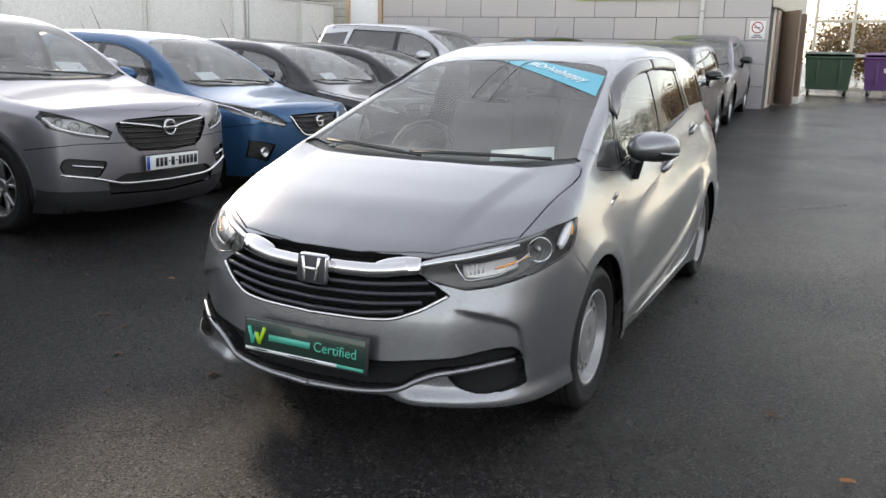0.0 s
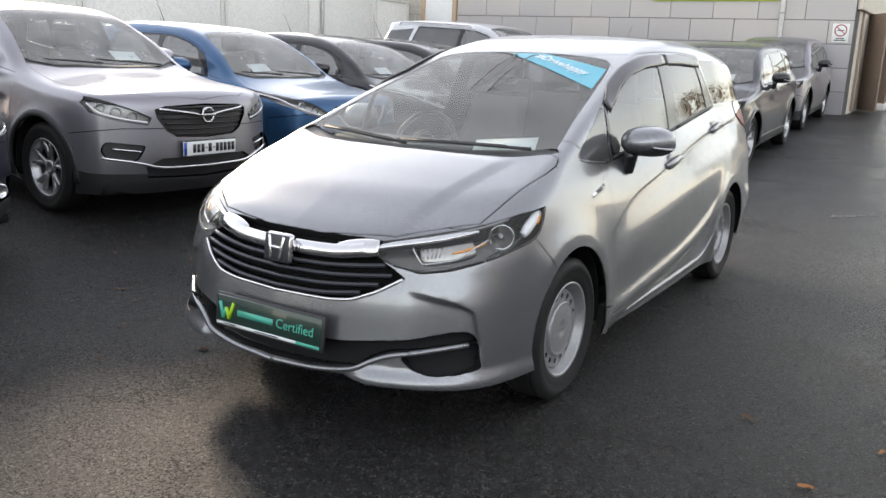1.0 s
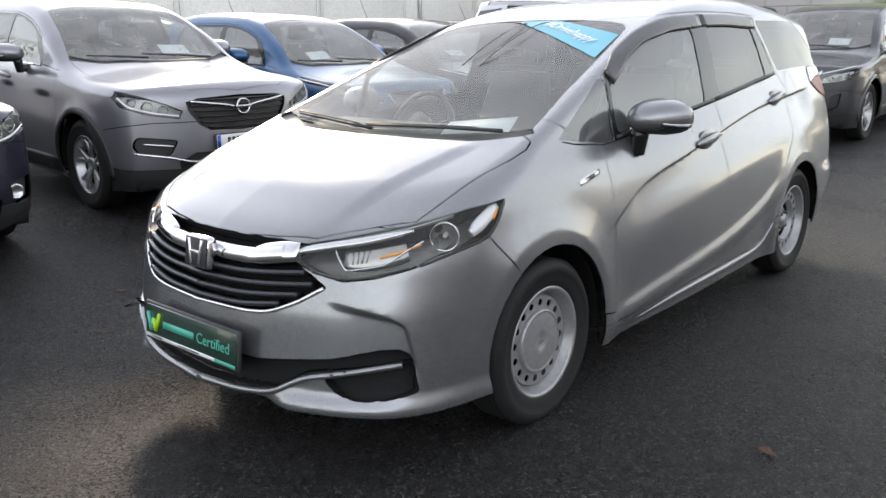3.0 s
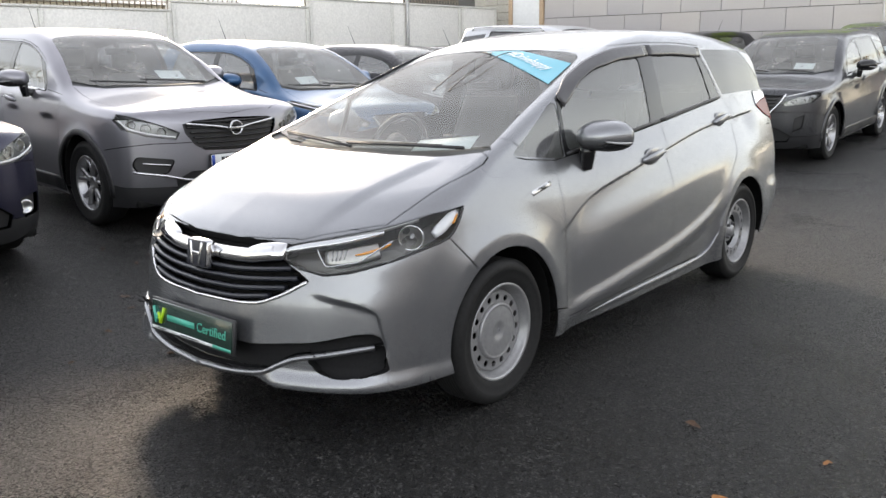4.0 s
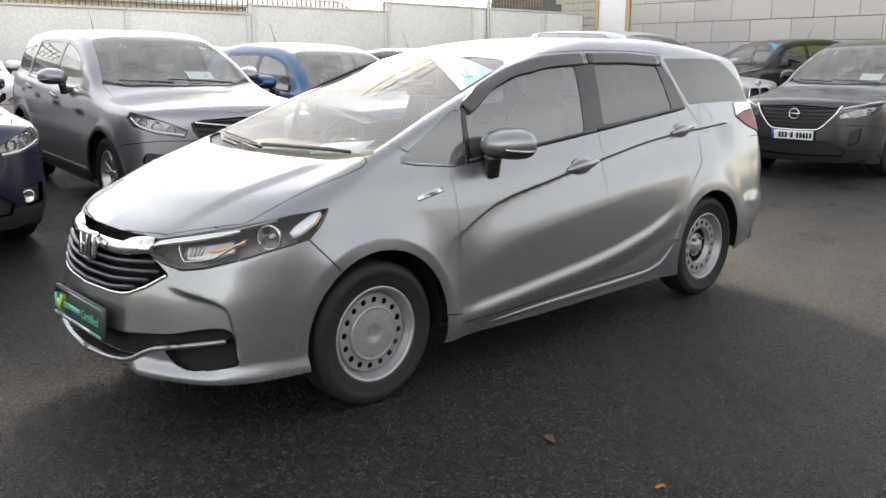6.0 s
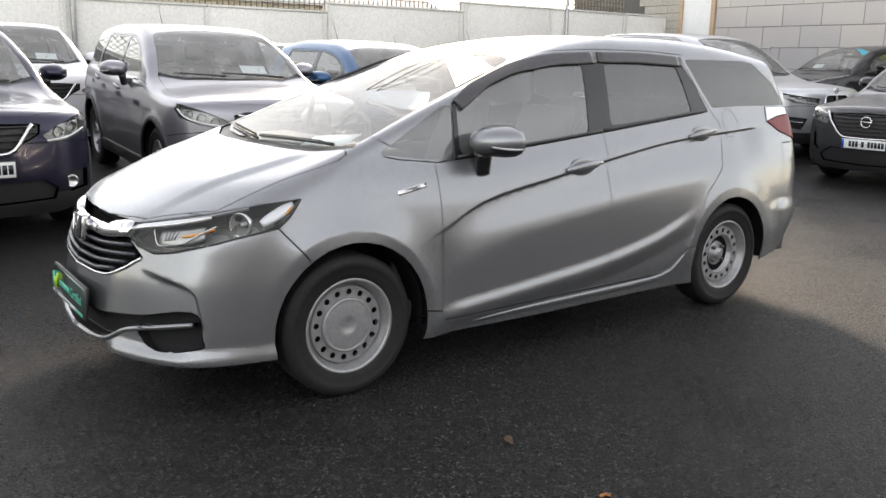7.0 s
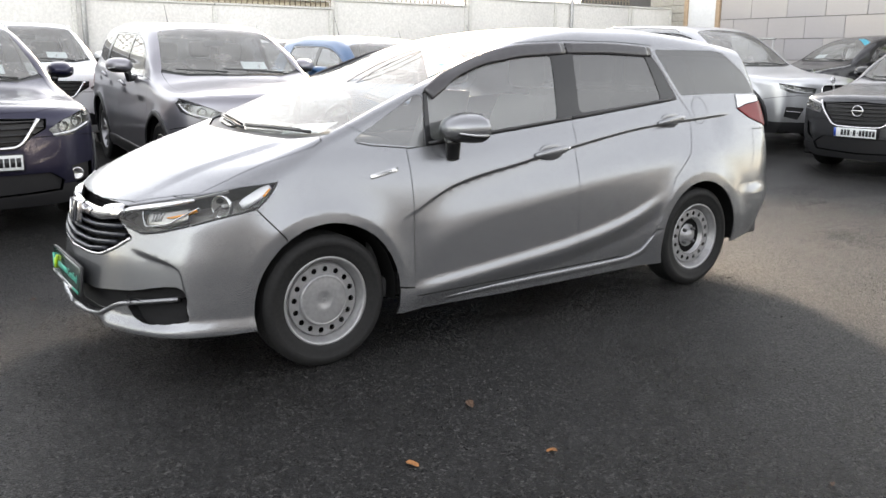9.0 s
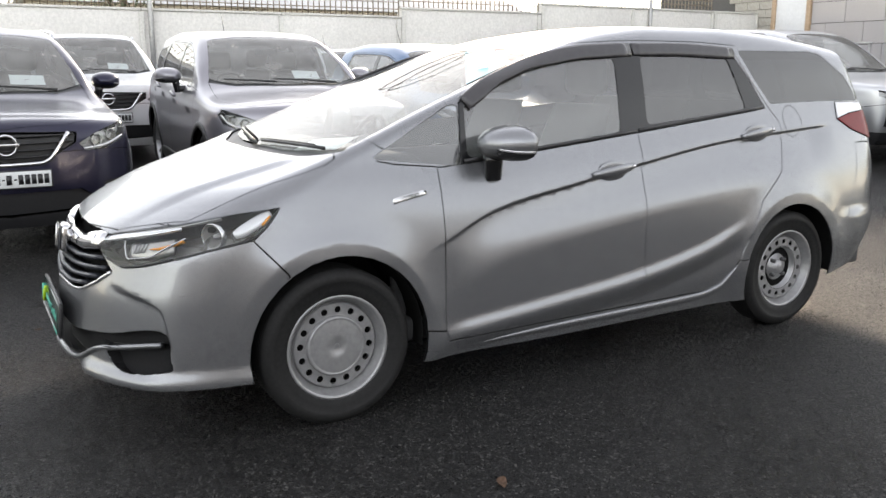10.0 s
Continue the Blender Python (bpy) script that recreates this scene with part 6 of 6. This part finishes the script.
NAVY_FACE = dict(bump_z=0.68, plate=0.57, badge=(0.80, 0.075), slats=4, sheet=0.30,
                 lamp=[(0.47, 0.79), (0.58, 0.85), (0.72, 0.90), (0.83, 0.93), (0.84, 0.87), (0.80, 0.80), (0.66, 0.745), (0.52, 0.735)],
                 grille=[(-0.03, 0.885), (0.46, 0.87), (0.45, 0.80), (0.34, 0.74), (0.26, 0.69), (-0.03, 0.68)],
                 intake=[(-0.03, 0.47), (0.46, 0.47), (0.56, 0.40), (0.54, 0.32), (-0.03, 0.30)],
                 fog=[(0.62, 0.50), (0.80, 0.52), (0.80, 0.38), (0.66, 0.36)],
                 bowls=[(0.60, 0.80, 0.038), (0.71, 0.83, 0.038)], strip=[(0.50, 0.75), (0.66, 0.765), (0.79, 0.82)],
                 lines=[([(0.0, 0.665), (0.22, 0.668), (0.28, 0.70), (0.40, 0.87)], 0.032, CHROME)], fog_lamp=0.44)
GREY_FACE = dict(bump_z=0.62, plate=0.545, badge=(0.80, 0.068), slats=6, sheet=0.32, clad=GUNMETAL, mirror=GLOSS_BLACK,
                 lamp=[(0.50, 0.80), (0.64, 0.855), (0.80, 0.905), (0.86, 0.92), (0.86, 0.86), (0.82, 0.80), (0.66, 0.765), (0.52, 0.755)],
                 grille=[(-0.03, 0.905), (0.49, 0.885), (0.46, 0.80), (0.34, 0.66), (0.28, 0.63), (-0.03, 0.62)],
                 intake=[(-0.03, 0.48), (0.44, 0.48), (0.60, 0.38), (0.56, 0.30), (-0.03, 0.28)],
                 fog=[(0.64, 0.60), (0.74, 0.64), (0.72, 0.48), (0.62, 0.42)],
                 bowls=[(0.62, 0.80, 0.026), (0.70, 0.815, 0.026), (0.78, 0.835, 0.026)], strip=[(0.50, 0.865), (0.66, 0.90), (0.84, 0.945)],
                 lines=[([(0.0, 0.605), (0.27, 0.61), (0.34, 0.65), (0.47, 0.80), (0.52, 0.90)], 0.030, CHROME)])
TALL_FACE = dict(bump_z=0.70, plate=0.52, badge=(0.98, 0.045), slats=0,
                lamp=[(0.36, 0.86), (0.60, 0.885), (0.80, 0.915), (0.88, 0.93), (0.88, 0.86), (0.76, 0.80), (0.52, 0.785), (0.38, 0.80)],
                grille=[(0.02, 0.90), (0.25, 0.90), (0.26, 0.76), (0.20, 0.72), (0.04, 0.72)],
                intake=[(-0.03, 0.47), (0.40, 0.47), (0.46, 0.38), (-0.03, 0.33)],
                fog=[(0.55, 0.58), (0.80, 0.60), (0.82, 0.46), (0.62, 0.42)],
                bowls=[(0.54, 0.84, 0.045), (0.70, 0.86, 0.045)], strip=[(0.42, 0.80), (0.62, 0.81), (0.80, 0.86)],
                lines=[([(0.02, 0.91), (0.25, 0.91), (0.27, 0.76), (0.20, 0.71), (0.04, 0.71)], 0.016, CHROME), ([(0.58, 0.52), (0.80, 0.54)], 0.012, BRIGHT)])

OFFROADER = dict(cowl_y=0.42, screen_top=1.22, doors=(1.62, 2.50, 3.15))
parked_car("silver grey family off-roader facing the yard, front plate barred", (-3.93, 1.63), -3, usual_body(4.48, 1.84, 1.61, 2.675, 0.87, 1.0, 0.42, 1.22, 1.05, 0.35), TAUPE, FAMILY_FACE, rim_r=0.225, style="alloy_twin", cladding=True, pillar=PRIVACY, step=0.04, **OFFROADER)
parked_car("bright blue hatchback parked between other cars", (-4.02, 3.80), -3, usual_body(4.05, 1.72, 1.50, 2.55, 0.83, 0.90, 0.28, 1.05, 0.97, 0.305), BLUE, HATCH_FACE, 0.28, 1.05, (1.52, 2.35, None), 0.20)
parked_car("black hatchback with dark windows in the row", (-4.05, 6.05), -3, usual_body(4.05, 1.74, 1.46, 2.55, 0.83, 0.87, 0.28, 1.05, 0.94, 0.305), BLACK_PAINT, HATCH_FACE, 0.28, 1.05, (1.52, 2.35, None), 0.20, pillar=PRIVACY, step=0.06)
parked_car("black saloon car deeper in the row", (-3.98, 8.17), -3, usual_body(4.3, 1.78, 1.44, 2.62, 0.85, 0.86, 0.30, 1.10, 0.93, 0.31), BLACK_PAINT, HATCH_FACE, 0.30, 1.10, (1.58, 2.45, None), 0.20, pillar=PRIVACY, step=0.08)
parked_car("pale silver large off-roader with roof rails", (-3.87, 10.37), -4, usual_body(4.89, 1.96, 1.74, 2.933, 0.88, 1.03, 0.50, 1.35, 1.13, 0.38), PALE, TALL_FACE, 0.50, 1.35, (1.82, 2.80, 3.55), 0.25, rails=True, cladding=True, pillar=PRIVACY)
parked_car("navy blue family off-roader facing the yard", (-3.66, -0.90), 1, usual_body(4.38, 1.81, 1.59, 2.646, 0.89, 0.97, 0.40, 1.20, 1.02, 0.345), NAVY, NAVY_FACE, rim_r=0.22, cladding=True, rails=True, pillar=PRIVACY, **OFFROADER)
parked_car("dark gunmetal family off-roader behind the estate car", (-1.42, 9.08), -89, usual_body(4.43, 1.84, 1.62, 2.666, 0.88, 0.98, 0.42, 1.22, 1.04, 0.352), GUNMETAL, GREY_FACE, rim_r=0.235, cladding=True, pillar=PRIVACY, **OFFROADER)
parked_car("grey off-roader with papers behind its windscreen by the building", (-1.60, 14.0), -88, usual_body(4.5, 1.84, 1.66, 2.70, 0.88, 1.0, 0.42, 1.22, 1.07, 0.36), TAUPE, GREY_FACE, rim_r=0.235, cladding=True, pillar=PRIVACY, step=0.06, **OFFROADER)
parked_car("black hatchback with a turquoise banner on its windscreen", (-5.9, 14.4), -105, usual_body(4.05, 1.74, 1.46, 2.55, 0.83, 0.87, 0.28, 1.05, 0.94, 0.305), BLACK_PAINT, dict(HATCH_FACE, banner=True), 0.28, 1.05, (1.52, 2.35, None), 0.20, step=0.06)
parked_car("white off-roader with roof rails in the second row", (-8.4, 0.55), -3, usual_body(4.6, 1.82, 1.66, 2.70, 0.88, 1.0, 0.42, 1.22, 1.06, 0.36), WHITE_PAINT, NAVY_FACE, rim_r=0.22, rails=True, pillar=PRIVACY, step=0.08, **OFFROADER)
parked_car("silver hatchback in the second row by the wall", (-9.0, 4.8), -3, usual_body(4.2, 1.76, 1.50, 2.60, 0.84, 0.90, 0.28, 1.05, 0.97, 0.31), PALE, HATCH_FACE, 0.28, 1.05, (1.52, 2.35, None), 0.20, step=0.08)
parked_car("dark saloon in the second row by the wall", (-9.0, 8.0), -3, usual_body(4.3, 1.78, 1.46, 2.62, 0.85, 0.87, 0.30, 1.10, 0.93, 0.31), GUNMETAL, HATCH_FACE, 0.30, 1.10, (1.58, 2.45, None), 0.20, pillar=PRIVACY, step=0.08)

# ---- the building's cladding, door, signs and pipes ----
random.seed(4)
COURSE, STONE_W = 0.51, 1.02
stone_mesh = unit_block("stone", STONE, (STONE_W - 0.010, 0.06, COURSE - 0.010), 0.006)
half_mesh = unit_block("half_stone", STONE, (STONE_W / 2 - 0.010, 0.06, COURSE - 0.010), 0.006)
for row in range(9):
    z = 0.35 + COURSE * (row + 0.5)
    x = BX - 0.03
    first = row % 2
    while x > -12.1:
        w = STONE_W / 2 if first else STONE_W
        first = 0
        cx = x - w / 2
        x -= w
        if cx - w / 2 < -10.66:
            if cx + w / 2 > -10.60:
                cut_w = cx + w / 2 + 10.66
                share("stone", stone_mesh, north, (cx + w / 2 - cut_w / 2, BY, z), (cut_w / STONE_W, 1, 1))
            continue
        share("stone", half_mesh if w < STONE_W else stone_mesh, north, (cx, BY + random.uniform(-0.003, 0.003), z))
block_mesh = unit_block("concrete_block", MASONRY, (0.40, 0.10, 0.20), 0.008)
for row in range(14):
    for k in range(3):
        share("concrete_block", block_mesh, north, (-12.86 + 0.41 * k - (0.205 if row % 2 else 0), BY - 0.01, 0.40 + 0.21 * row))
    if row % 2:
        share("concrete_block", block_mesh, north, (-11.94, BY - 0.01, 0.40 + 0.21 * row), (0.49, 1, 1))
door = thing("door_1", "plain white steel door in a tan frame", "door", pose(-11.25, BY - 0.02, 0.33), kind="structure")
part("door_leaf", block((-0.46, -0.03, 0.02), (0.46, 0.03, 2.9), 0.01), DOOR_WHITE, door)
for s in (-1, 1):
    part("door_frame", block((s * 0.52 - 0.06, -0.07, 0.0), (s * 0.52 + 0.06, 0.04, 3.0), 0.01), FRAME_TAN, door)
part("door_handle", tube([(0.36, -0.03, 1.05), (0.36, -0.08, 1.05), (0.26, -0.08, 1.05)], 0.012, 8), GALV, door)

sign = thing("banner_sign", "lime green banner sign fixed to the stone wall", "sign", pose(-3.62, BY - 0.05, 2.79))
part("panel", block((-1.45, -0.02, 0.0), (1.45, 0.02, 0.95), 0.006), LIME_SIGN, sign)
for k in range(3):
    part("bracket", block((-1.2 + 1.2 * k - 0.03, 0.02, 0.1), (-1.2 + 1.2 * k + 0.03, 0.04, 0.85), 0.004), GALV, sign)

notice = thing("no_smoking_sign", "white no smoking sign with a red ring on the wall", "sign", pose(-0.80, BY - 0.04, 2.12))
part("panel", block((-0.17, -0.008, -0.20), (0.17, 0.008, 0.20), 0.004), SIGN_WHITE, notice)
ring = lathe([(0.13, 0.0), (0.13, 0.003), (0.105, 0.003), (0.105, 0.0)], 32, pose(0, -0.009, 0.055, 0, 0, -90))
part("ring", ring, SIGN_RED, notice)
part("slash", block((-0.115, -0.013, -0.010), (0.115, -0.009, 0.010), 0, pose(0, 0, 0.055, 0, 40, 0)), SIGN_RED, notice)
part("cigarette", block((-0.07, -0.011, -0.010), (0.07, -0.008, 0.010), 0, pose(0, 0, 0.055)), INK, notice)
for a, b, z in ((-0.08, 0.08, -0.115), (-0.12, 0.12, -0.155)):
    part("bar", block((a, -0.012, z - 0.010), (b, -0.008, z + 0.010)), INK, notice)

pipe = thing("drainpipe", "grey drainpipe running down the stone wall", "pipe", pose(-2.05, BY - 0.09, 0.33))
part("pipe", tube([(0, 0, 0.0), (0, 0, 2.0), (0, 0, 5.6)], 0.05, 12), CONCRETE_POST, pipe)
for z in (0.5, 2.2, 3.9):
    part("clip", lathe([(0.058, -0.02), (0.062, 0.0), (0.058, 0.02)], 16, pose(0, 0, z, 0, 90)), GALV, pipe)

pole = thing("wall_pole", "dark steel pole against the pale wall", "pole", pose(WX + 0.07, 13.72, 0.0))
part("shaft", tube([(0, 0, -0.1), (0, 0, 4.2)], 0.045, 12), GALV, pole)
part("base_plate", block((-0.1, -0.1, 0.05), (0.1, 0.1, 0.07), 0.005), GALV, pole)
pole2 = copy_thing(pole, pose(WX + 0.07, 2.02, 0.0))
rail = thing("barrier_rail", "grey tubular barrier rail along the building", "rail", pose(0, BY - 1.0, 0.30))
part("rail", tube([(-12.1, 0, 1.55), (-10.0, 0, 1.56), (-8.3, 0, 1.56)], 0.03, 8), GALV, rail)
for x in (-12.0, -10.2, -8.35):
    part("post", tube([(x, 0, -0.05), (x, 0, 1.55)], 0.03, 8), GALV, rail)

# ---- the building's side: doors, step, canopy, bins, trees ----
for k, y in enumerate((19.0, 20.8)):
    d = thing(f"door_{k + 2}", "brown service door standing ajar in the side wall", "door", pose(BX + 0.02, y, 0.42), kind="structure")
    swing = pose(0.03, 0.5, 0, 0, 0, 28)
    leaf = part("door_leaf", block((-0.02, -1.0, 0.0), (0.02, 0.0, 2.2), 0.008, swing), BROWN, d)
    for z0, z1 in ((0.15, 0.95), (1.15, 2.05)):
        part("door_panel", block((0.018, -0.88, z0), (0.026, -0.12, z1), 0.006, swing), BROWN, leaf)
    part("door_opening", block((-0.01, -0.5, 0.0), (0.006, 0.5, 2.2), 0.002), CREAM, d)
    for s in (-1, 1):
        part("door_frame", block((-0.02, s * 0.53 - 0.03, 0.0), (0.03, s * 0.53 + 0.03, 2.26), 0.008), BROWN, d)
    part("lintel", block((-0.02, -0.56, 2.2), (0.03, 0.56, 2.26), 0.008), BROWN, d)
    part("door_handle", tube([(0.02, -0.9, 1.0), (0.07, -0.9, 1.0), (0.07, -0.8, 1.0)], 0.012, 8, ), GALV, leaf).matrix_basis = swing
tagged(part("step", block((BX, 20.2, 0.38), (BX + 0.55, 21.5, 0.56), 0.02), CONCRETE_POST), "low concrete step before the service doors", "step", kind="structure")
tagged(part("trim", block((BX - 0.02, BY + 0.02, 2.62), (BX + 0.10, BY + 8.0, 4.4), 0.02), CREAM), "cream fascia over the side doors", "fascia", kind="structure")

canopy = thing("glazed_canopy", "pale metal and glass canopy beside the building", "canopy", pose(1.1, 27.0, 0.46))
for x in (-1.3, -0.2, 0.9):
    part("post", block((x - 0.05, -0.05, 0), (x + 0.05, 0.05, 3.3), 0.01), CREAM, canopy)
for z in (1.15, 2.2, 3.25):
    part("beam", block((-1.35, -0.06, z), (0.95, 0.06, z + 0.10), 0.01), CREAM, canopy)
for x in (-0.75, 0.35):
    for z in (1.27, 2.32):
        part("pane", block((x - 0.48, -0.01, z), (x + 0.48, 0.01, z + 0.90), 0.0), LAMP_GLASS, canopy)
part("handrail", tube([(0.95, 0, 1.3), (2.6, 0.0, 1.3), (4.6, 0.2, 0.8)], 0.03, 8), GALV, canopy)


def wheelie_bin(mat, label, m):
    """A four-wheeled refuse bin with a hinged lid."""
    b = thing("refuse_bin", label, "bin", m, "refuse bins")
    tub = loft([[Vector((sx * (0.58 + 0.08 * t), sy * (0.40 + 0.12 * t), 0.20 + 0.92 * t)) for sx, sy in ((-1, -1), (1, -1), (1, 1), (-1, 1))] for t in (0, 0.5, 1)])
    part("tub", tub, mat, b, "", False)
    part("rim", block((-0.71, -0.57, 1.09), (0.71, 0.57, 1.16), 0.02), mat, b)
    lid = loft([[Vector((0.69 * u, -0.56 + 1.12 * t, 1.16 + 0.14 * math.sin(math.pi * min(1, 0.15 + t * 0.85)) - (0.02 if abs(u) == 1 else 0))) for u in (-1, -0.8, 0.8, 1)] for t in (0, 0.25, 0.5, 0.75, 1)], closed=False, caps=False)
    part("lid", lid, mat, b)
    for sx in (-1, 1):
        for sy in (-1, 1):
            part("caster", lathe([(0.0, -0.03), (0.09, -0.03), (0.10, 0.0), (0.09, 0.03), (0.0, 0.03)], 16, pose(sx * 0.5, sy * 0.32, 0.10)), RUBBER, b)
            part("fork", block((sx * 0.5 - 0.05, sy * 0.32 - 0.04, 0.10), (sx * 0.5 + 0.05, sy * 0.32 + 0.04, 0.21), 0.01), GALV, b)
    for x in (-0.3, 0.3):
        part("rib", block((x - 0.03, -0.53, 0.4), (x + 0.03, -0.46, 1.05), 0.01), mat, b)
    return b


wheelie_bin(BIN_GREEN, "dark green four-wheeled refuse bin by the canopy", pose(0.42, 24.9, float(ground_z(24.9)), 0, 0, 4))
purple = wheelie_bin(BIN_PURPLE, "purple four-wheeled refuse bin beside the green one", pose(2.05, 25.3, float(ground_z(25.3)), 0, 0, -3))
part("emblem", block((-0.12, -0.57, 0.72), (0.02, -0.545, 0.84), 0.01, pose(0, 0, 0)), SIGN_WHITE, purple, "pale mark")

LEAF_DRY = simple("dry brown leaf", (0.085, 0.045, 0.025), 0.7, 0, 0.3, 60)
LEAF_ORANGE = simple("orange leaf", (0.30, 0.12, 0.03), 0.6, 0, 0.3, 60)
FOLIAGE = simple("autumn foliage", (0.26, 0.16, 0.06), 0.8, 0, 0.4, 3)
FOLIAGE_GREEN = simple("dull green foliage", (0.06, 0.075, 0.035), 0.8, 0, 0.4, 3)
BARK = simple("grey brown bark", (0.12, 0.095, 0.075), 0.9, 0, 0.3, 12, 0.01)


def tree(label, m, height, spread_r, mat, seed, leaves=5200):
    """A tapered trunk with forking limbs and a loose crown of leaf clumps."""
    rnd = random.Random(seed)
    tr = thing("tree", label, "tree", m, "trees beyond the yard")
    trunk = tube([(0, 0, -0.2), (0.05, 0.02, height * 0.25), (0.0, 0.08, height * 0.5), (0.1, 0.0, height * 0.8)], [0.16, 0.13, 0.09, 0.03], 8)
    part("trunk", trunk, BARK, tr)
    tips = []
    for k in range(9):
        a = k * 2.4 + rnd.random()
        z0 = height * (0.18 + 0.06 * k)
        r = spread_r * rnd.uniform(0.5, 1.0)
        tip = (r * math.cos(a), r * math.sin(a), z0 + height * rnd.uniform(0.15, 0.3))
        part("limb", tube([(0, 0, z0), (tip[0] * 0.5, tip[1] * 0.5, (z0 + tip[2]) / 2 + 0.1), tip], [0.06, 0.04, 0.015], 6), BARK, tr)
        tips.append(tip)
    bm = bmesh.new()
    for i in range(leaves):
        c = Vector(rnd.choice(tips)) + Vector([rnd.gauss(0, spread_r * 0.28) for _ in range(3)])
        n = Vector([rnd.gauss(0, 1) for _ in range(3)]).normalized()
        u = n.orthogonal().normalized() * rnd.uniform(0.04, 0.10)
        v = n.cross(u).normalized() * rnd.uniform(0.05, 0.10)
        bm.faces.new([bm.verts.new(c + d) for d in (-u, -v * 0.6, u, v * 0.6)])
    tagged(part("crown", bm, mat, tr, "", False), kind="stuff")
    return tr


for k, (x, y, h, r, mat) in enumerate(((5.4, 40.0, 3.6, 1.9, FOLIAGE), (8.5, 44.0, 5.2, 2.2, FOLIAGE), (3.2, 46.0, 3.4, 1.8, FOLIAGE), (12.0, 42.0, 4.8, 2.0, FOLIAGE_GREEN), (0.4, 36.0, 2.6, 1.3, FOLIAGE), (2.6, 37.0, 2.5, 1.3, FOLIAGE), (4.6, 36.0, 2.8, 1.4, FOLIAGE))):
    tree("autumn tree beyond the yard" if mat is FOLIAGE else "dull green tree beyond the yard", pose(x, y, 0.45), h, r, mat, k)
tree("thin tree behind the pale wall", pose(-22.0, 3.2, 0), 4.3, 1.2, FOLIAGE_GREEN, 21, 700)
hall = thing("low_hall", "long pale hall with a shallow roof far behind the wall", "building", pose(-38.0, 14.0, 0))
part("wall", block((-5, -12, 0), (0, 14, 4.2), 0.05), CREAM, hall)
part("roof", loft([[Vector((x, y, z)) for x, z in ((0.6, 4.2), (-2.5, 5.3), (-5.6, 4.2), (-2.5, 4.1))] for y in (-12.4, 14.4)]), GALV, hall, "", False)

# ---- fallen leaves and wear on the asphalt ----
def fallen_leaf(x, y, size, mat, turn, seed):
    rnd = random.Random(seed)
    bm = bmesh.new()
    rim = []
    for k in range(10):
        a = 2 * math.pi * k / 10
        r = size * (0.55 + 0.45 * abs(math.cos(a)) ** 0.7) * rnd.uniform(0.75, 1.1)
        rim.append(bm.verts.new((r * math.cos(a), r * 0.62 * math.sin(a), 0.004 + size * 0.35 * rnd.random() * abs(math.sin(a)))))
    mid = bm.verts.new((0, 0, 0.003))
    for k in range(10):
        bm.faces.new((mid, rim[k], rim[(k + 1) % 10]))
    leaf = part("fallen_leaf", bm, mat, None, "", False)
    leaf.matrix_basis = pose(x, y, ground_h(x, y) + 0.001, 0, 0, turn) @ Matrix.Scale(0.8, 4)
    return tagged(leaf, "dry brown leaf lying on the asphalt" if mat is LEAF_DRY else "orange leaf lying on the asphalt", "leaf", "fallen leaves")


rnd = random.Random(11)
for k, (x, y, s) in enumerate(((1.535, 0.265, 0.045), (-1.35, -0.55, 0.035), (-3.15, 0.40, 0.04), (-2.61, 0.35, 0.04), (-2.76, 0.54, 0.035), (-2.87, 0.76, 0.035), (-2.70, 0.68, 0.03), (-2.38, 0.75, 0.04),
                               (-1.90, -0.14, 0.045), (-1.65, -0.24, 0.04), (-1.59, -0.10, 0.03), (-1.04, -0.90, 0.03), (-0.77, -0.53, 0.045), (2.73, 0.86, 0.022))):
    fallen_leaf(x, y, s, LEAF_DRY, rnd.uniform(0, 360), k)
for k, (x, y, s) in enumerate(((2.03, 0.26, 0.03), (1.84, -0.205, 0.04), (-2.13, 0.60, 0.04))):
    fallen_leaf(x, y, s, LEAF_ORANGE, rnd.uniform(0, 360), 50 + k)
line = bmesh.new()
for k in range(6):
    x0, x1 = 1.05 + 0.10 * k, 1.05 + 0.10 * k + 0.085
    box(line, (x0, 5.62 + 0.13 * k, 0.0005), (x1, 5.78 + 0.13 * k, 0.003))
tagged(part("road_marking", line, YELLOW), "worn pale paint mark on the asphalt", "marking", kind="structure")
